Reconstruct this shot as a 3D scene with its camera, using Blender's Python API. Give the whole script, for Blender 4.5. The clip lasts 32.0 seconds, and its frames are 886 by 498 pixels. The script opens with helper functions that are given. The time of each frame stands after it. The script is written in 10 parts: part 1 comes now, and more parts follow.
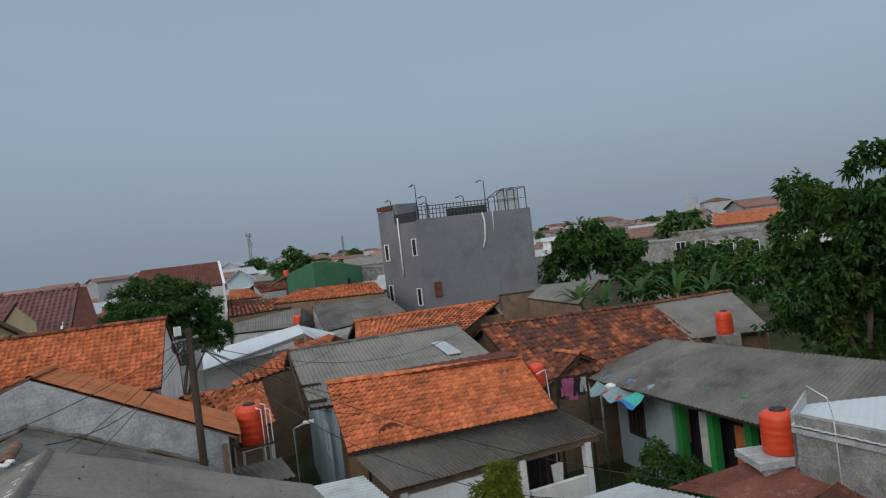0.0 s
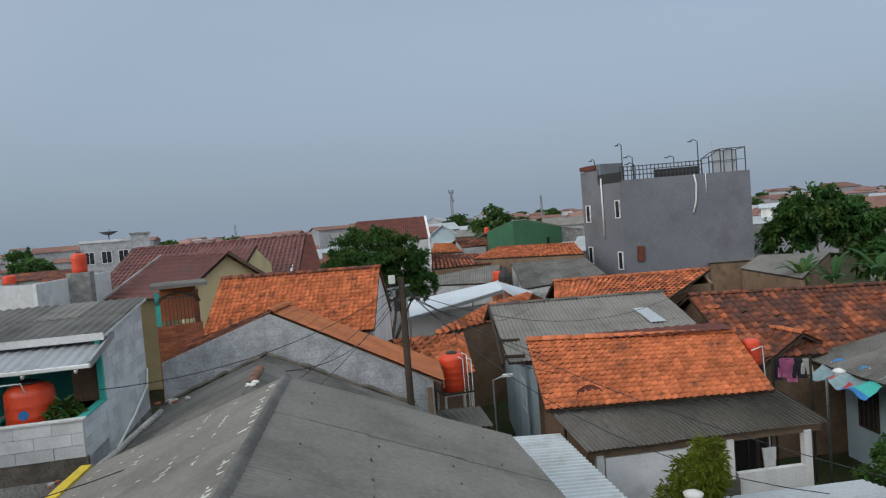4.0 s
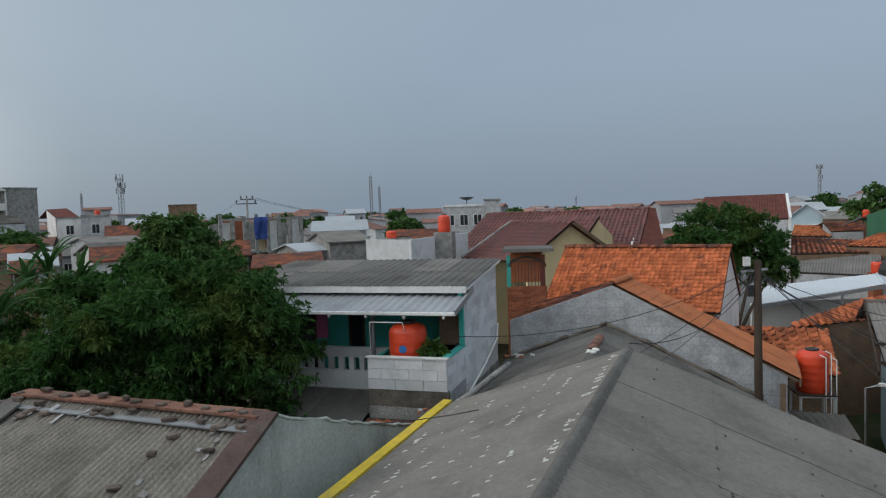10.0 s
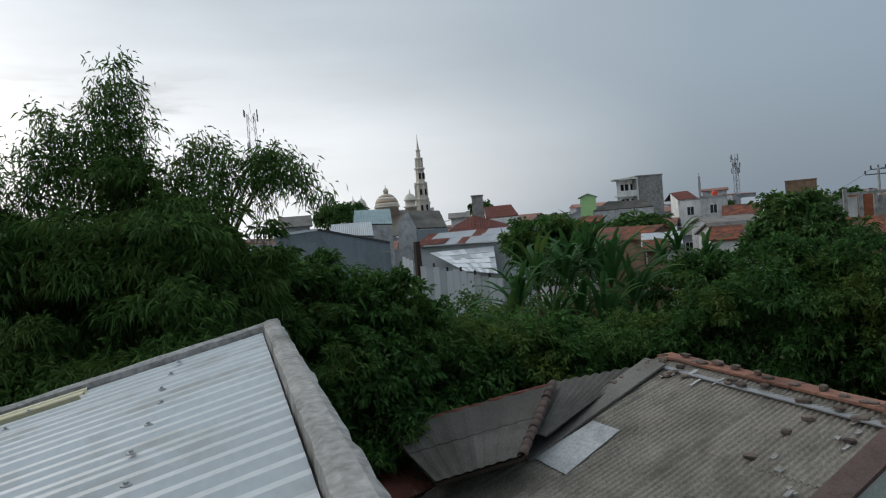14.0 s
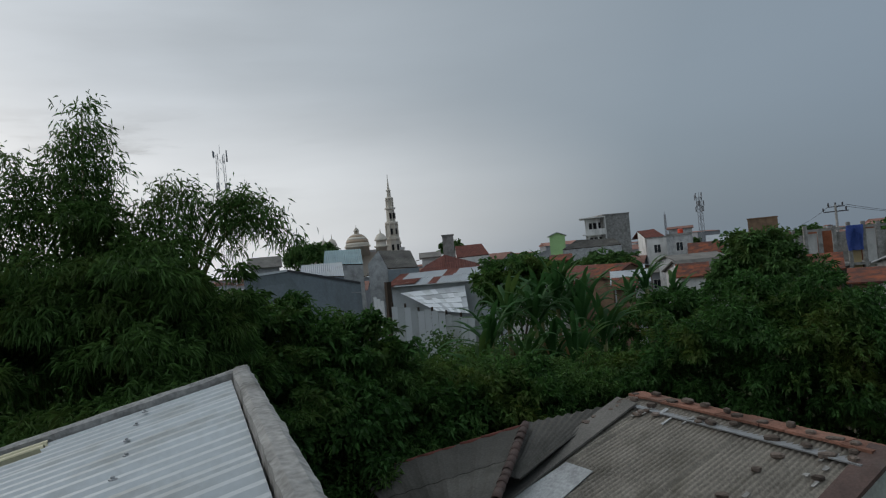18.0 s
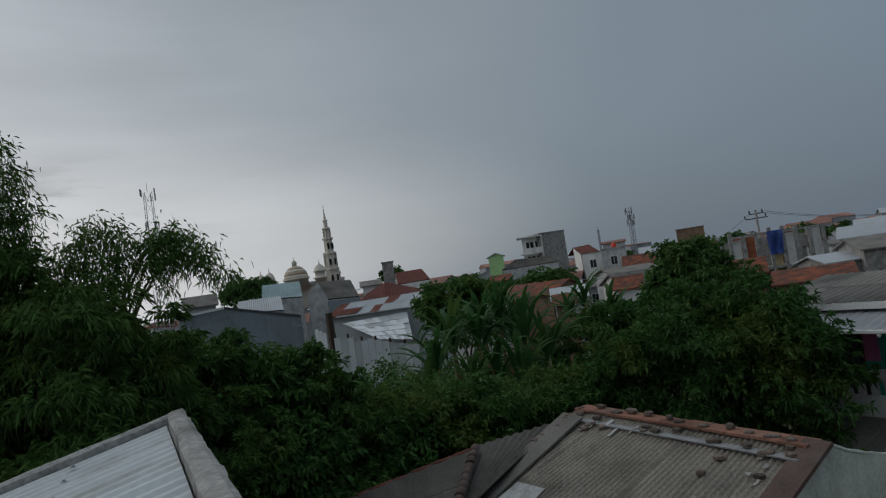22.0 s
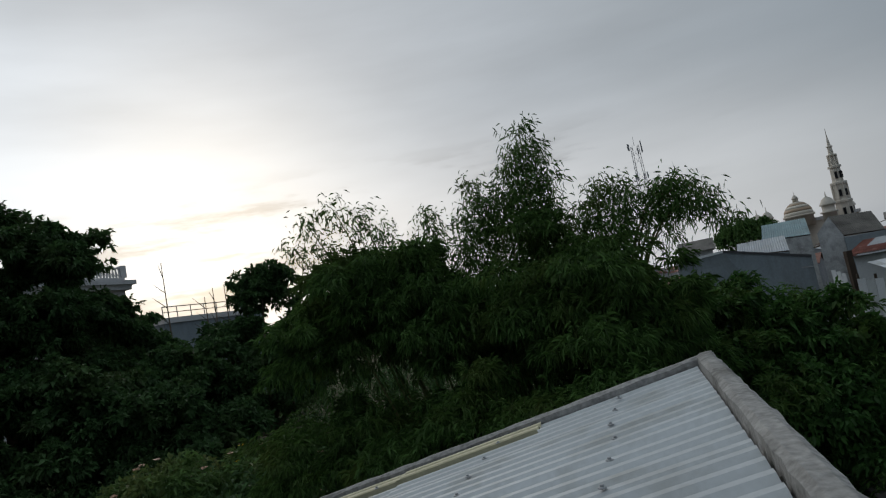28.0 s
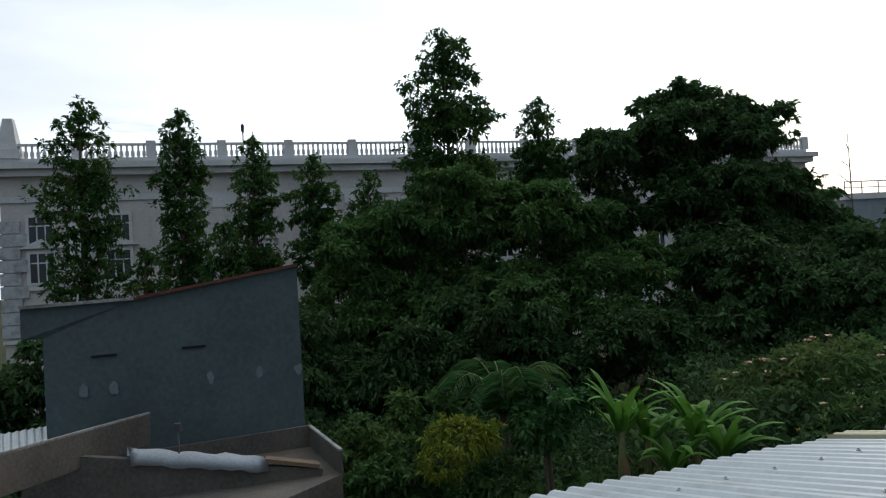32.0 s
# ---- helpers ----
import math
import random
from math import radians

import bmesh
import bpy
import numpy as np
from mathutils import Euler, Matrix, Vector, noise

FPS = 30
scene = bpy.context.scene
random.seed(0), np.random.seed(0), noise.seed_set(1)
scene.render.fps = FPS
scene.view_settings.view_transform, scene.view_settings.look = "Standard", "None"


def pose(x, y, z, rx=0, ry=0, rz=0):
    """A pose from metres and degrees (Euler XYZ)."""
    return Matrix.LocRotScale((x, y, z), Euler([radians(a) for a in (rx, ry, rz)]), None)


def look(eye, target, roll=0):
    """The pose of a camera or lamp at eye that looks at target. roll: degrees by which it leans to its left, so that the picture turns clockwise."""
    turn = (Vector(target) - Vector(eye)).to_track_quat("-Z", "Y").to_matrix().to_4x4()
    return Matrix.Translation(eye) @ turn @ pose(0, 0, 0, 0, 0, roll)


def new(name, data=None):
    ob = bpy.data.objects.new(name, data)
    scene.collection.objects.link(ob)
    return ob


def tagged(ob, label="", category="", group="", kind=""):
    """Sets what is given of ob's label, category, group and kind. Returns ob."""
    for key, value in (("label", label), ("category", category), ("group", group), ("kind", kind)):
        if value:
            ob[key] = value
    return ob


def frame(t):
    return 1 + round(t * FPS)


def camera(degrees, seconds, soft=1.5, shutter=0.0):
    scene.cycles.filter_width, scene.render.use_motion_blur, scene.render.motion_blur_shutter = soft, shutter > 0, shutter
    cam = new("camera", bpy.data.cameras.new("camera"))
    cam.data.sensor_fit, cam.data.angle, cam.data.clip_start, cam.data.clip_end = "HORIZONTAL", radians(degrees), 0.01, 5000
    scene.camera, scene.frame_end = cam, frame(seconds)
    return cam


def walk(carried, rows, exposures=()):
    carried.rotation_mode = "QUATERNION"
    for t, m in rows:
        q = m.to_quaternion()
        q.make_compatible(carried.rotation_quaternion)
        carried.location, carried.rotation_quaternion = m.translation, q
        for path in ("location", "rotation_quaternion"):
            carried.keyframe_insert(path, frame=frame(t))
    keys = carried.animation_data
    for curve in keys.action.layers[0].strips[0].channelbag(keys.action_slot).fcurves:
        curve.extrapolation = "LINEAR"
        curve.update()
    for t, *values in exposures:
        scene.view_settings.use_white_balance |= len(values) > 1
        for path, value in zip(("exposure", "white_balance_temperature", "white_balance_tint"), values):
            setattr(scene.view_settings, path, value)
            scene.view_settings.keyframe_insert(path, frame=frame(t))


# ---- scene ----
cam = camera(66.74, 32.0, soft=1.2)
# seconds, eye x y z, heading (left of north), tilt up, lean, in degrees
PATH = [
    (0.0, 0.358, 0.389, 7.935, -33.84, -0.71, -6.62),
    (0.5, 0.354, 0.411, 7.921, -34.62, -1.75, -5.11),
    (1.0, 0.338, 0.420, 7.913, -34.41, -2.49, -4.66),
    (1.5, 0.309, 0.420, 7.911, -32.05, -3.20, -4.79),
    (2.0, 0.268, 0.379, 7.908, -30.78, -3.46, -6.54),
    (2.5, 0.305, 0.450, 7.907, -29.83, -5.18, -6.91),
    (3.0, 0.276, 0.469, 7.917, -27.76, -4.57, -6.10),
    (3.5, 0.240, 0.470, 7.925, -23.66, -3.95, -4.83),
    (4.0, 0.186, 0.467, 7.944, -16.93, -2.51, -4.57),
    (4.5, 0.195, 0.426, 7.954, -11.49, -0.38, -3.52),
    (6.5, 0.059, 0.498, 7.964, -11.03, 3.63, -0.59),
    (7.0, 0.048, 0.541, 7.947, -9.77, 2.47, -0.41),
    (7.5, 0.032, 0.524, 7.944, -7.00, 2.01, 0.14),
    (8.0, 0.029, 0.494, 7.931, -3.96, 0.94, -0.52),
    (8.5, 0.016, 0.469, 7.932, -1.28, -0.34, -0.50),
    (9.0, -0.001, 0.417, 7.939, 3.00, -1.60, -0.36),
    (9.5, -0.014, 0.388, 7.942, 7.30, -2.92, -0.90),
    (10.0, -0.027, 0.380, 7.960, 11.30, -3.25, -2.01),
    (10.5, -0.035, 0.355, 7.944, 11.12, -3.32, -3.14),
    (11.0, -0.055, 0.314, 7.947, 13.69, -3.26, -2.95),
    (11.5, -0.041, 0.244, 7.963, 23.26, -4.57, -3.63),
    (12.0, 0.056, 0.092, 7.958, 31.67, -4.97, -3.53),
    (12.5, -0.002, 0.132, 7.973, 38.19, -5.63, -5.62),
    (13.0, -0.018, 0.088, 7.980, 44.58, -5.60, -5.04),
    (13.5, -0.033, 0.062, 7.999, 52.45, -4.90, -7.19),
    (14.0, -0.043, 0.027, 8.002, 60.46, -2.02, -4.71),
    (14.5, -0.032, 0.008, 7.995, 59.47, 0.34, -0.43),
    (16.5, -0.033, -0.029, 8.033, 59.68, -1.69, 0.98),
    (17.0, -0.019, -0.032, 8.052, 58.89, -0.88, -1.38),
    (17.5, -0.012, -0.011, 8.053, 58.19, 0.60, -4.19),
    (18.0, -0.009, 0.010, 8.042, 57.71, 1.09, -5.19),
    (18.5, -0.043, 0.024, 8.044, 57.48, 1.12, -6.60),
    (19.0, -0.046, 0.021, 8.030, 56.65, 0.19, -7.11),
    (19.5, -0.028, 0.028, 8.019, 54.56, 1.56, -6.95),
    (20.0, -0.018, 0.001, 8.019, 56.96, 2.64, -7.00),
    (20.5, -0.022, 0.018, 8.013, 58.24, 1.61, -8.38),
    (21.0, -0.008, 0.022, 8.010, 59.36, 0.16, -9.62),
    (21.5, -0.011, 0.037, 8.031, 55.16, 2.94, -8.95),
    (22.0, -0.020, 0.043, 8.033, 52.37, 2.64, -8.68),
    (22.5, -0.023, 0.020, 8.036, 51.07, 4.41, -8.98),
    (23.0, -0.030, -0.004, 8.038, 52.57, 2.73, -8.80),
    (23.5, -0.034, -0.039, 8.035, 58.82, 1.59, -7.30),
    (24.0, -0.050, -0.052, 8.036, 66.11, 1.43, -8.65),
    (24.5, -0.031, -0.064, 8.031, 70.08, 1.95, -8.32),
    (26.5, -0.020, -0.121, 8.040, 80.96, 3.93, -11.07),
    (27.0, -0.030, -0.119, 8.046, 84.21, 6.04, -11.65),
    (27.5, -0.034, -0.119, 8.057, 87.55, 6.29, -13.33),
    (28.0, -0.063, -0.155, 8.055, 92.71, 5.30, -11.18),
    (28.5, -0.080, -0.188, 8.045, 100.12, 6.06, -7.97),
    (29.0, -0.053, -0.208, 8.036, 107.93, 4.23, -6.99),
    (29.5, 0.021, -0.126, 8.058, 111.66, 4.96, -6.67),
    (30.0, 0.072, -0.143, 8.058, 117.43, 2.04, -6.27),
    (30.5, 0.185, -0.082, 8.059, 119.18, 2.19, -6.30),
    (31.0, 0.361, -0.014, 8.048, 125.14, 4.77, -5.31),
    (31.5, 0.443, 0.027, 8.044, 132.08, 1.46, -3.16),
    (32.0, 0.400, -0.001, 8.073, 146.96, 1.81, -3.57),
]


def aim(eye, heading, tilt, lean):
    h, p = radians(heading), radians(tilt)
    way = Vector((-math.sin(h) * math.cos(p), math.cos(h) * math.cos(p), math.sin(p)))
    return look(eye, Vector(eye) + way, lean)


EXPOSURES = [(0.0, -0.1), (4.0, 0.12), (6.5, -0.28), (7.5, -0.38), (9.0, -0.26), (10.0, -0.06), (11.0, -0.02), (13.0, 0.08), (14.5, -0.35), (17.0, -0.54), (21.0, -0.8), (23.0, -0.93), (24.5, -0.75), (28.0, -0.9), (30.2, -0.95), (31.1, -0.95), (31.6, -0.55), (32.0, -0.1)]
walk(cam, [(t, aim((x, y, z), h, p, r)) for t, x, y, z, h, p, r in PATH], EXPOSURES)

# ---- sky and sun ----
SUN_AZ, SUN_EL = 112.0, 12.0       # heading left of north, height in degrees


def heading_vec(az, el=0.0):
    a, e = radians(az), radians(el)
    return Vector((-math.sin(a) * math.cos(e), math.cos(a) * math.cos(e), math.sin(e)))


def build_sky():
    world = bpy.data.worlds.new("overcast_sky")
    scene.world = world
    world.use_nodes = True
    nt = world.node_tree
    nt.nodes.clear()
    out = nt.nodes.new("ShaderNodeOutputWorld")
    bg = nt.nodes.new("ShaderNodeBackground")
    bg.inputs["Strength"].default_value = 1.0
    sky = nt.nodes.new("ShaderNodeTexSky")
    sky.sky_type = "NISHITA"
    sky.sun_disc = False
    sky.sun_elevation = radians(SUN_EL)
    sky.sun_rotation = radians(-SUN_AZ)
    sky.air_density, sky.dust_density = 1.0, 3.0
    tc = nt.nodes.new("ShaderNodeTexCoord")
    # evening glow behind the cloud deck
    dot = nt.nodes.new("ShaderNodeVectorMath")
    dot.operation = "DOT_PRODUCT"
    dot.inputs[1].default_value = heading_vec(140, 4)
    flat = nt.nodes.new("ShaderNodeMapping")
    flat.inputs["Scale"].default_value = (1.0, 1.0, 2.2)
    nrm = nt.nodes.new("ShaderNodeVectorMath")
    nrm.operation = "NORMALIZE"
    nt.links.new(tc.outputs["Generated"], flat.inputs["Vector"])
    nt.links.new(flat.outputs["Vector"], nrm.inputs[0])
    nt.links.new(nrm.outputs["Vector"], dot.inputs[0])
    glow = nt.nodes.new("ShaderNodeValToRGB")
    er = glow.color_ramp
    er.elements[0].position, er.elements[0].color = 0.0, (0.305, 0.372, 0.458, 1)
    er.elements[1].position, er.elements[1].color = 1.0, (1.85, 1.95, 2.0, 1)
    for pos, col in ((0.22, (0.29, 0.36, 0.437, 1)), (0.42, (0.345, 0.41, 0.468, 1)), (0.55, (0.465, 0.52, 0.565, 1)), (0.68, (0.66, 0.71, 0.75, 1)), (0.80, (0.80, 0.85, 0.90, 1)), (0.91, (1.25, 1.32, 1.38, 1))):
        e = er.elements.new(pos)
        e.color = col
    mr = nt.nodes.new("ShaderNodeMapRange")
    mr.inputs["From Min"].default_value, mr.inputs["From Max"].default_value = -1.0, 1.0
    nt.links.new(dot.outputs["Value"], mr.inputs["Value"])
    nt.links.new(mr.outputs["Result"], glow.inputs["Fac"])
    # cloud streaks
    mp = nt.nodes.new("ShaderNodeMapping")
    mp.inputs["Scale"].default_value = (1.2, 1.2, 6.0)
    nt.links.new(tc.outputs["Generated"], mp.inputs["Vector"])
    no = nt.nodes.new("ShaderNodeTexNoise")
    no.inputs["Scale"].default_value, no.inputs["Detail"].default_value = 1.6, 5.0
    nt.links.new(mp.outputs["Vector"], no.inputs["Vector"])
    cr = nt.nodes.new("ShaderNodeMapRange")
    cr.inputs["From Min"].default_value, cr.inputs["From Max"].default_value = 0.3, 0.7
    cr.inputs["To Min"].default_value, cr.inputs["To Max"].default_value = -0.5, 0.5
    nt.links.new(no.outputs["Fac"], cr.inputs["Value"])

    def math_node(op, a, b):
        n = nt.nodes.new("ShaderNodeMath")
        n.operation = op
        for k, v in enumerate((a, b)):
            if isinstance(v, (int, float)):
                n.inputs[k].default_value = v
            else:
                nt.links.new(v, n.inputs[k])
        return n.outputs["Value"]

    def ramp_node(value, a, b, c, d, smooth=True):
        n = nt.nodes.new("ShaderNodeMapRange")
        n.interpolation_type = "SMOOTHSTEP" if smooth else "LINEAR"
        for k, v in zip(("From Min", "From Max", "To Min", "To Max"), (a, b, c, d)):
            n.inputs[k].default_value = v
        nt.links.new(value, n.inputs["Value"])
        return n.outputs["Result"]

    # the deck is smooth away from the sun and torn into bands towards it
    side = mr.outputs["Result"]
    streak = math_node("MULTIPLY", cr.outputs["Result"], ramp_node(side, 0.4, 0.85, 0.035, 0.30))
    # small dark shreds low in the bright part
    mp2 = nt.nodes.new("ShaderNodeMapping")
    mp2.inputs["Scale"].default_value = (2.6, 2.6, 17.0)
    nt.links.new(tc.outputs["Generated"], mp2.inputs["Vector"])
    no2 = nt.nodes.new("ShaderNodeTexNoise")
    no2.inputs["Scale"].default_value, no2.inputs["Detail"].default_value, no2.inputs["Roughness"].default_value = 1.9, 6.0, 0.62
    nt.links.new(mp2.outputs["Vector"], no2.inputs["Vector"])
    sepz = nt.nodes.new("ShaderNodeSeparateXYZ")
    nt.links.new(tc.outputs["Generated"], sepz.inputs[0])
    low = math_node("MULTIPLY", ramp_node(sepz.outputs["Z"], 0.17, 0.26, 1.0, 0.0), ramp_node(side, 0.62, 0.85, 0.0, 1.0))
    shred = math_node("MULTIPLY", math_node("MULTIPLY", ramp_node(no2.outputs["Fac"], 0.5, 0.66, 0.0, 0.42), low), -1.0)
    # and duller towards the horizon on the far side
    dull = math_node("MULTIPLY", ramp_node(side, 0.35, 0.62, 1.0, 0.0), ramp_node(sepz.outputs["Z"], 0.0, 0.24, -0.20, 0.05))
    tone = math_node("ADD", math_node("ADD", math_node("ADD", streak, shred), dull), 1.0)
    mul = nt.nodes.new("ShaderNodeVectorMath")
    mul.operation = "SCALE"
    nt.links.new(glow.outputs["Color"], mul.inputs[0])
    nt.links.new(tone, mul.inputs["Scale"])
    skys = nt.nodes.new("ShaderNodeVectorMath")
    skys.operation = "SCALE"
    skys.inputs["Scale"].default_value = 0.012
    nt.links.new(sky.outputs["Color"], skys.inputs[0])
    # a cloud deck is brighter overhead than low down
    sep = nt.nodes.new("ShaderNodeSeparateXYZ")
    nt.links.new(tc.outputs["Generated"], sep.inputs[0])
    zen = nt.nodes.new("ShaderNodeValToRGB")
    zen.color_ramp.interpolation = "EASE"
    zen.color_ramp.elements[0].position, zen.color_ramp.elements[0].color = 0.40, (0.972, 1, 1.035, 1)
    zen.color_ramp.elements[1].position, zen.color_ramp.elements[1].color = 0.95, (2.03, 2.02, 1.98, 1)
    nt.links.new(sep.outputs["Z"], zen.inputs["Fac"])
    mul2 = nt.nodes.new("ShaderNodeVectorMath")
    mul2.operation = "MULTIPLY"
    nt.links.new(mul.outputs["Vector"], mul2.inputs[0])
    nt.links.new(zen.outputs["Color"], mul2.inputs[1])
    mul = mul2
    add = nt.nodes.new("ShaderNodeVectorMath")
    add.operation = "ADD"
    nt.links.new(mul.outputs["Vector"], add.inputs[0])
    nt.links.new(skys.outputs["Vector"], add.inputs[1])
    # a clear strip under the cloud's edge
    flat2 = nt.nodes.new("ShaderNodeMapping")
    flat2.inputs["Scale"].default_value = (1.0, 1.0, 4.5)
    nt.links.new(tc.outputs["Generated"], flat2.inputs["Vector"])
    nrm2 = nt.nodes.new("ShaderNodeVectorMath")
    nrm2.operation = "NORMALIZE"
    nt.links.new(flat2.outputs["Vector"], nrm2.inputs[0])
    dot2 = nt.nodes.new("ShaderNodeVectorMath")
    dot2.operation = "DOT_PRODUCT"
    dot2.inputs[1].default_value = heading_vec(80, 16)
    nt.links.new(nrm2.outputs["Vector"], dot2.inputs[0])
    strip = nt.nodes.new("ShaderNodeValToRGB")
    strip.color_ramp.interpolation = "EASE"
    strip.color_ramp.elements[0].position, strip.color_ramp.elements[0].color = 0.76, (0, 0, 0, 1)
    strip.color_ramp.elements[1].position, strip.color_ramp.elements[1].color = 0.99, (0.28, 0.255, 0.235, 1)
    nt.links.new(dot2.outputs["Value"], strip.inputs["Fac"])
    wave = nt.nodes.new("ShaderNodeVectorMath")
    wave.operation = "SCALE"
    nt.links.new(strip.outputs["Color"], wave.inputs[0])
    nt.links.new(tone, wave.inputs["Scale"])
    add2 = nt.nodes.new("ShaderNodeVectorMath")
    add2.operation = "ADD"
    nt.links.new(add.outputs["Vector"], add2.inputs[0])
    nt.links.new(wave.outputs["Vector"], add2.inputs[1])
    nt.links.new(add2.outputs["Vector"], bg.inputs["Color"])
    nt.links.new(bg.outputs["Background"], out.inputs["Surface"])


build_sky()
sun_data = bpy.data.lights.new("sun", "SUN")
sun_data.energy, sun_data.angle, sun_data.color = 0.8, radians(25), (1.0, 0.93, 0.86)
sun = new("sun", sun_data)
sun.matrix_world = look(heading_vec(SUN_AZ, 28) * 60, (0, 0, 0))


# ---- materials ----
def material(name, color, rough=0.8, spread=0.25, scale=3.0, fine=40.0, bump=0.15, stain=None, stain_amount=0.5, stain_scale=0.8,
             metal=0.0, by_piece=0.0, by_island=0.0, streaks=0.0, stain_cut=(0.5, 0.68)):
    """A worn surface: base colour broken up at two scales, stains with soft edges, fine relief."""
    m = bpy.data.materials.new(name)
    m.use_nodes = True
    nt = m.node_tree
    N, Lk = nt.nodes.new, nt.links.new
    bsdf = nt.nodes["Principled BSDF"]
    bsdf.inputs["Roughness"].default_value = rough
    bsdf.inputs["Metallic"].default_value = metal
    if rough > 0.82:
        bsdf.inputs["Specular IOR Level"].default_value = 0.2
    geo = N("ShaderNodeNewGeometry")
    big = N("ShaderNodeTexNoise")
    big.inputs["Scale"].default_value, big.inputs["Detail"].default_value = scale, 6.0
    Lk(geo.outputs["Position"], big.inputs["Vector"])
    small = N("ShaderNodeTexNoise")
    small.inputs["Scale"].default_value, small.inputs["Detail"].default_value = fine, 4.0
    Lk(geo.outputs["Position"], small.inputs["Vector"])
    sumn = N("ShaderNodeMath")
    sumn.operation = "ADD"
    Lk(big.outputs["Fac"], sumn.inputs[0])
    Lk(small.outputs["Fac"], sumn.inputs[1])
    val = N("ShaderNodeMapRange")
    val.inputs["From Min"].default_value, val.inputs["From Max"].default_value = 0.7, 1.3
    val.inputs["To Min"].default_value, val.inputs["To Max"].default_value = 1 - spread, 1 + spread
    Lk(sumn.outputs["Value"], val.inputs["Value"])
    last = val.outputs["Result"]
    if by_piece or by_island:
        rnd = N("ShaderNodeMapRange")
        amount = by_piece or by_island
        rnd.inputs["To Min"].default_value, rnd.inputs["To Max"].default_value = 1 - amount, 1 + amount
        if by_piece and by_island:
            add = N("ShaderNodeMath")
            add.operation = "ADD"
            wrap = N("ShaderNodeMath")
            wrap.operation = "FRACT"
            Lk(N("ShaderNodeObjectInfo").outputs["Random"], add.inputs[0])
            Lk(geo.outputs["Random Per Island"], add.inputs[1])
            Lk(add.outputs["Value"], wrap.inputs[0])
            Lk(wrap.outputs["Value"], rnd.inputs["Value"])
        elif by_piece:
            Lk(N("ShaderNodeObjectInfo").outputs["Random"], rnd.inputs["Value"])
        else:
            Lk(geo.outputs["Random Per Island"], rnd.inputs["Value"])
        both = N("ShaderNodeMath")
        both.operation = "MULTIPLY"
        Lk(last, both.inputs[0])
        Lk(rnd.outputs["Result"], both.inputs[1])
        last = both.outputs["Value"]
    tint = N("ShaderNodeVectorMath")
    tint.operation = "SCALE"
    tint.inputs[0].default_value = color
    Lk(last, tint.inputs["Scale"])
    col = tint.outputs["Vector"]
    if stain:
        st = N("ShaderNodeTexNoise")
        st.inputs["Scale"].default_value, st.inputs["Detail"].default_value, st.inputs["Roughness"].default_value = stain_scale, 8.0, 0.65
        mp = N("ShaderNodeMapping")
        mp.inputs["Location"].default_value = (3.7, 1.9, 5.3)
        if streaks:
            mp.inputs["Scale"].default_value = (1.0, 1.0, streaks)
        Lk(geo.outputs["Position"], mp.inputs["Vector"])
        Lk(mp.outputs["Vector"], st.inputs["Vector"])
        cut = N("ShaderNodeMapRange")
        cut.inputs["From Min"].default_value, cut.inputs["From Max"].default_value = stain_cut
        cut.inputs["To Max"].default_value = stain_amount
        Lk(st.outputs["Fac"], cut.inputs["Value"])
        mix = N("ShaderNodeMix")
        mix.data_type = "RGBA"
        Lk(cut.outputs["Result"], mix.inputs["Factor"])
        Lk(col, mix.inputs["A"])
        mix.inputs["B"].default_value = (*stain, 1)
        col = mix.outputs["Result"]
    Lk(col, bsdf.inputs["Base Color"])
    if bump:
        bp = N("ShaderNodeBump")
        bp.inputs["Strength"].default_value, bp.inputs["Distance"].default_value = bump, 0.02
        Lk(small.outputs["Fac"], bp.inputs["Height"])
        Lk(bp.outputs["Normal"], bsdf.inputs["Normal"])
    return m


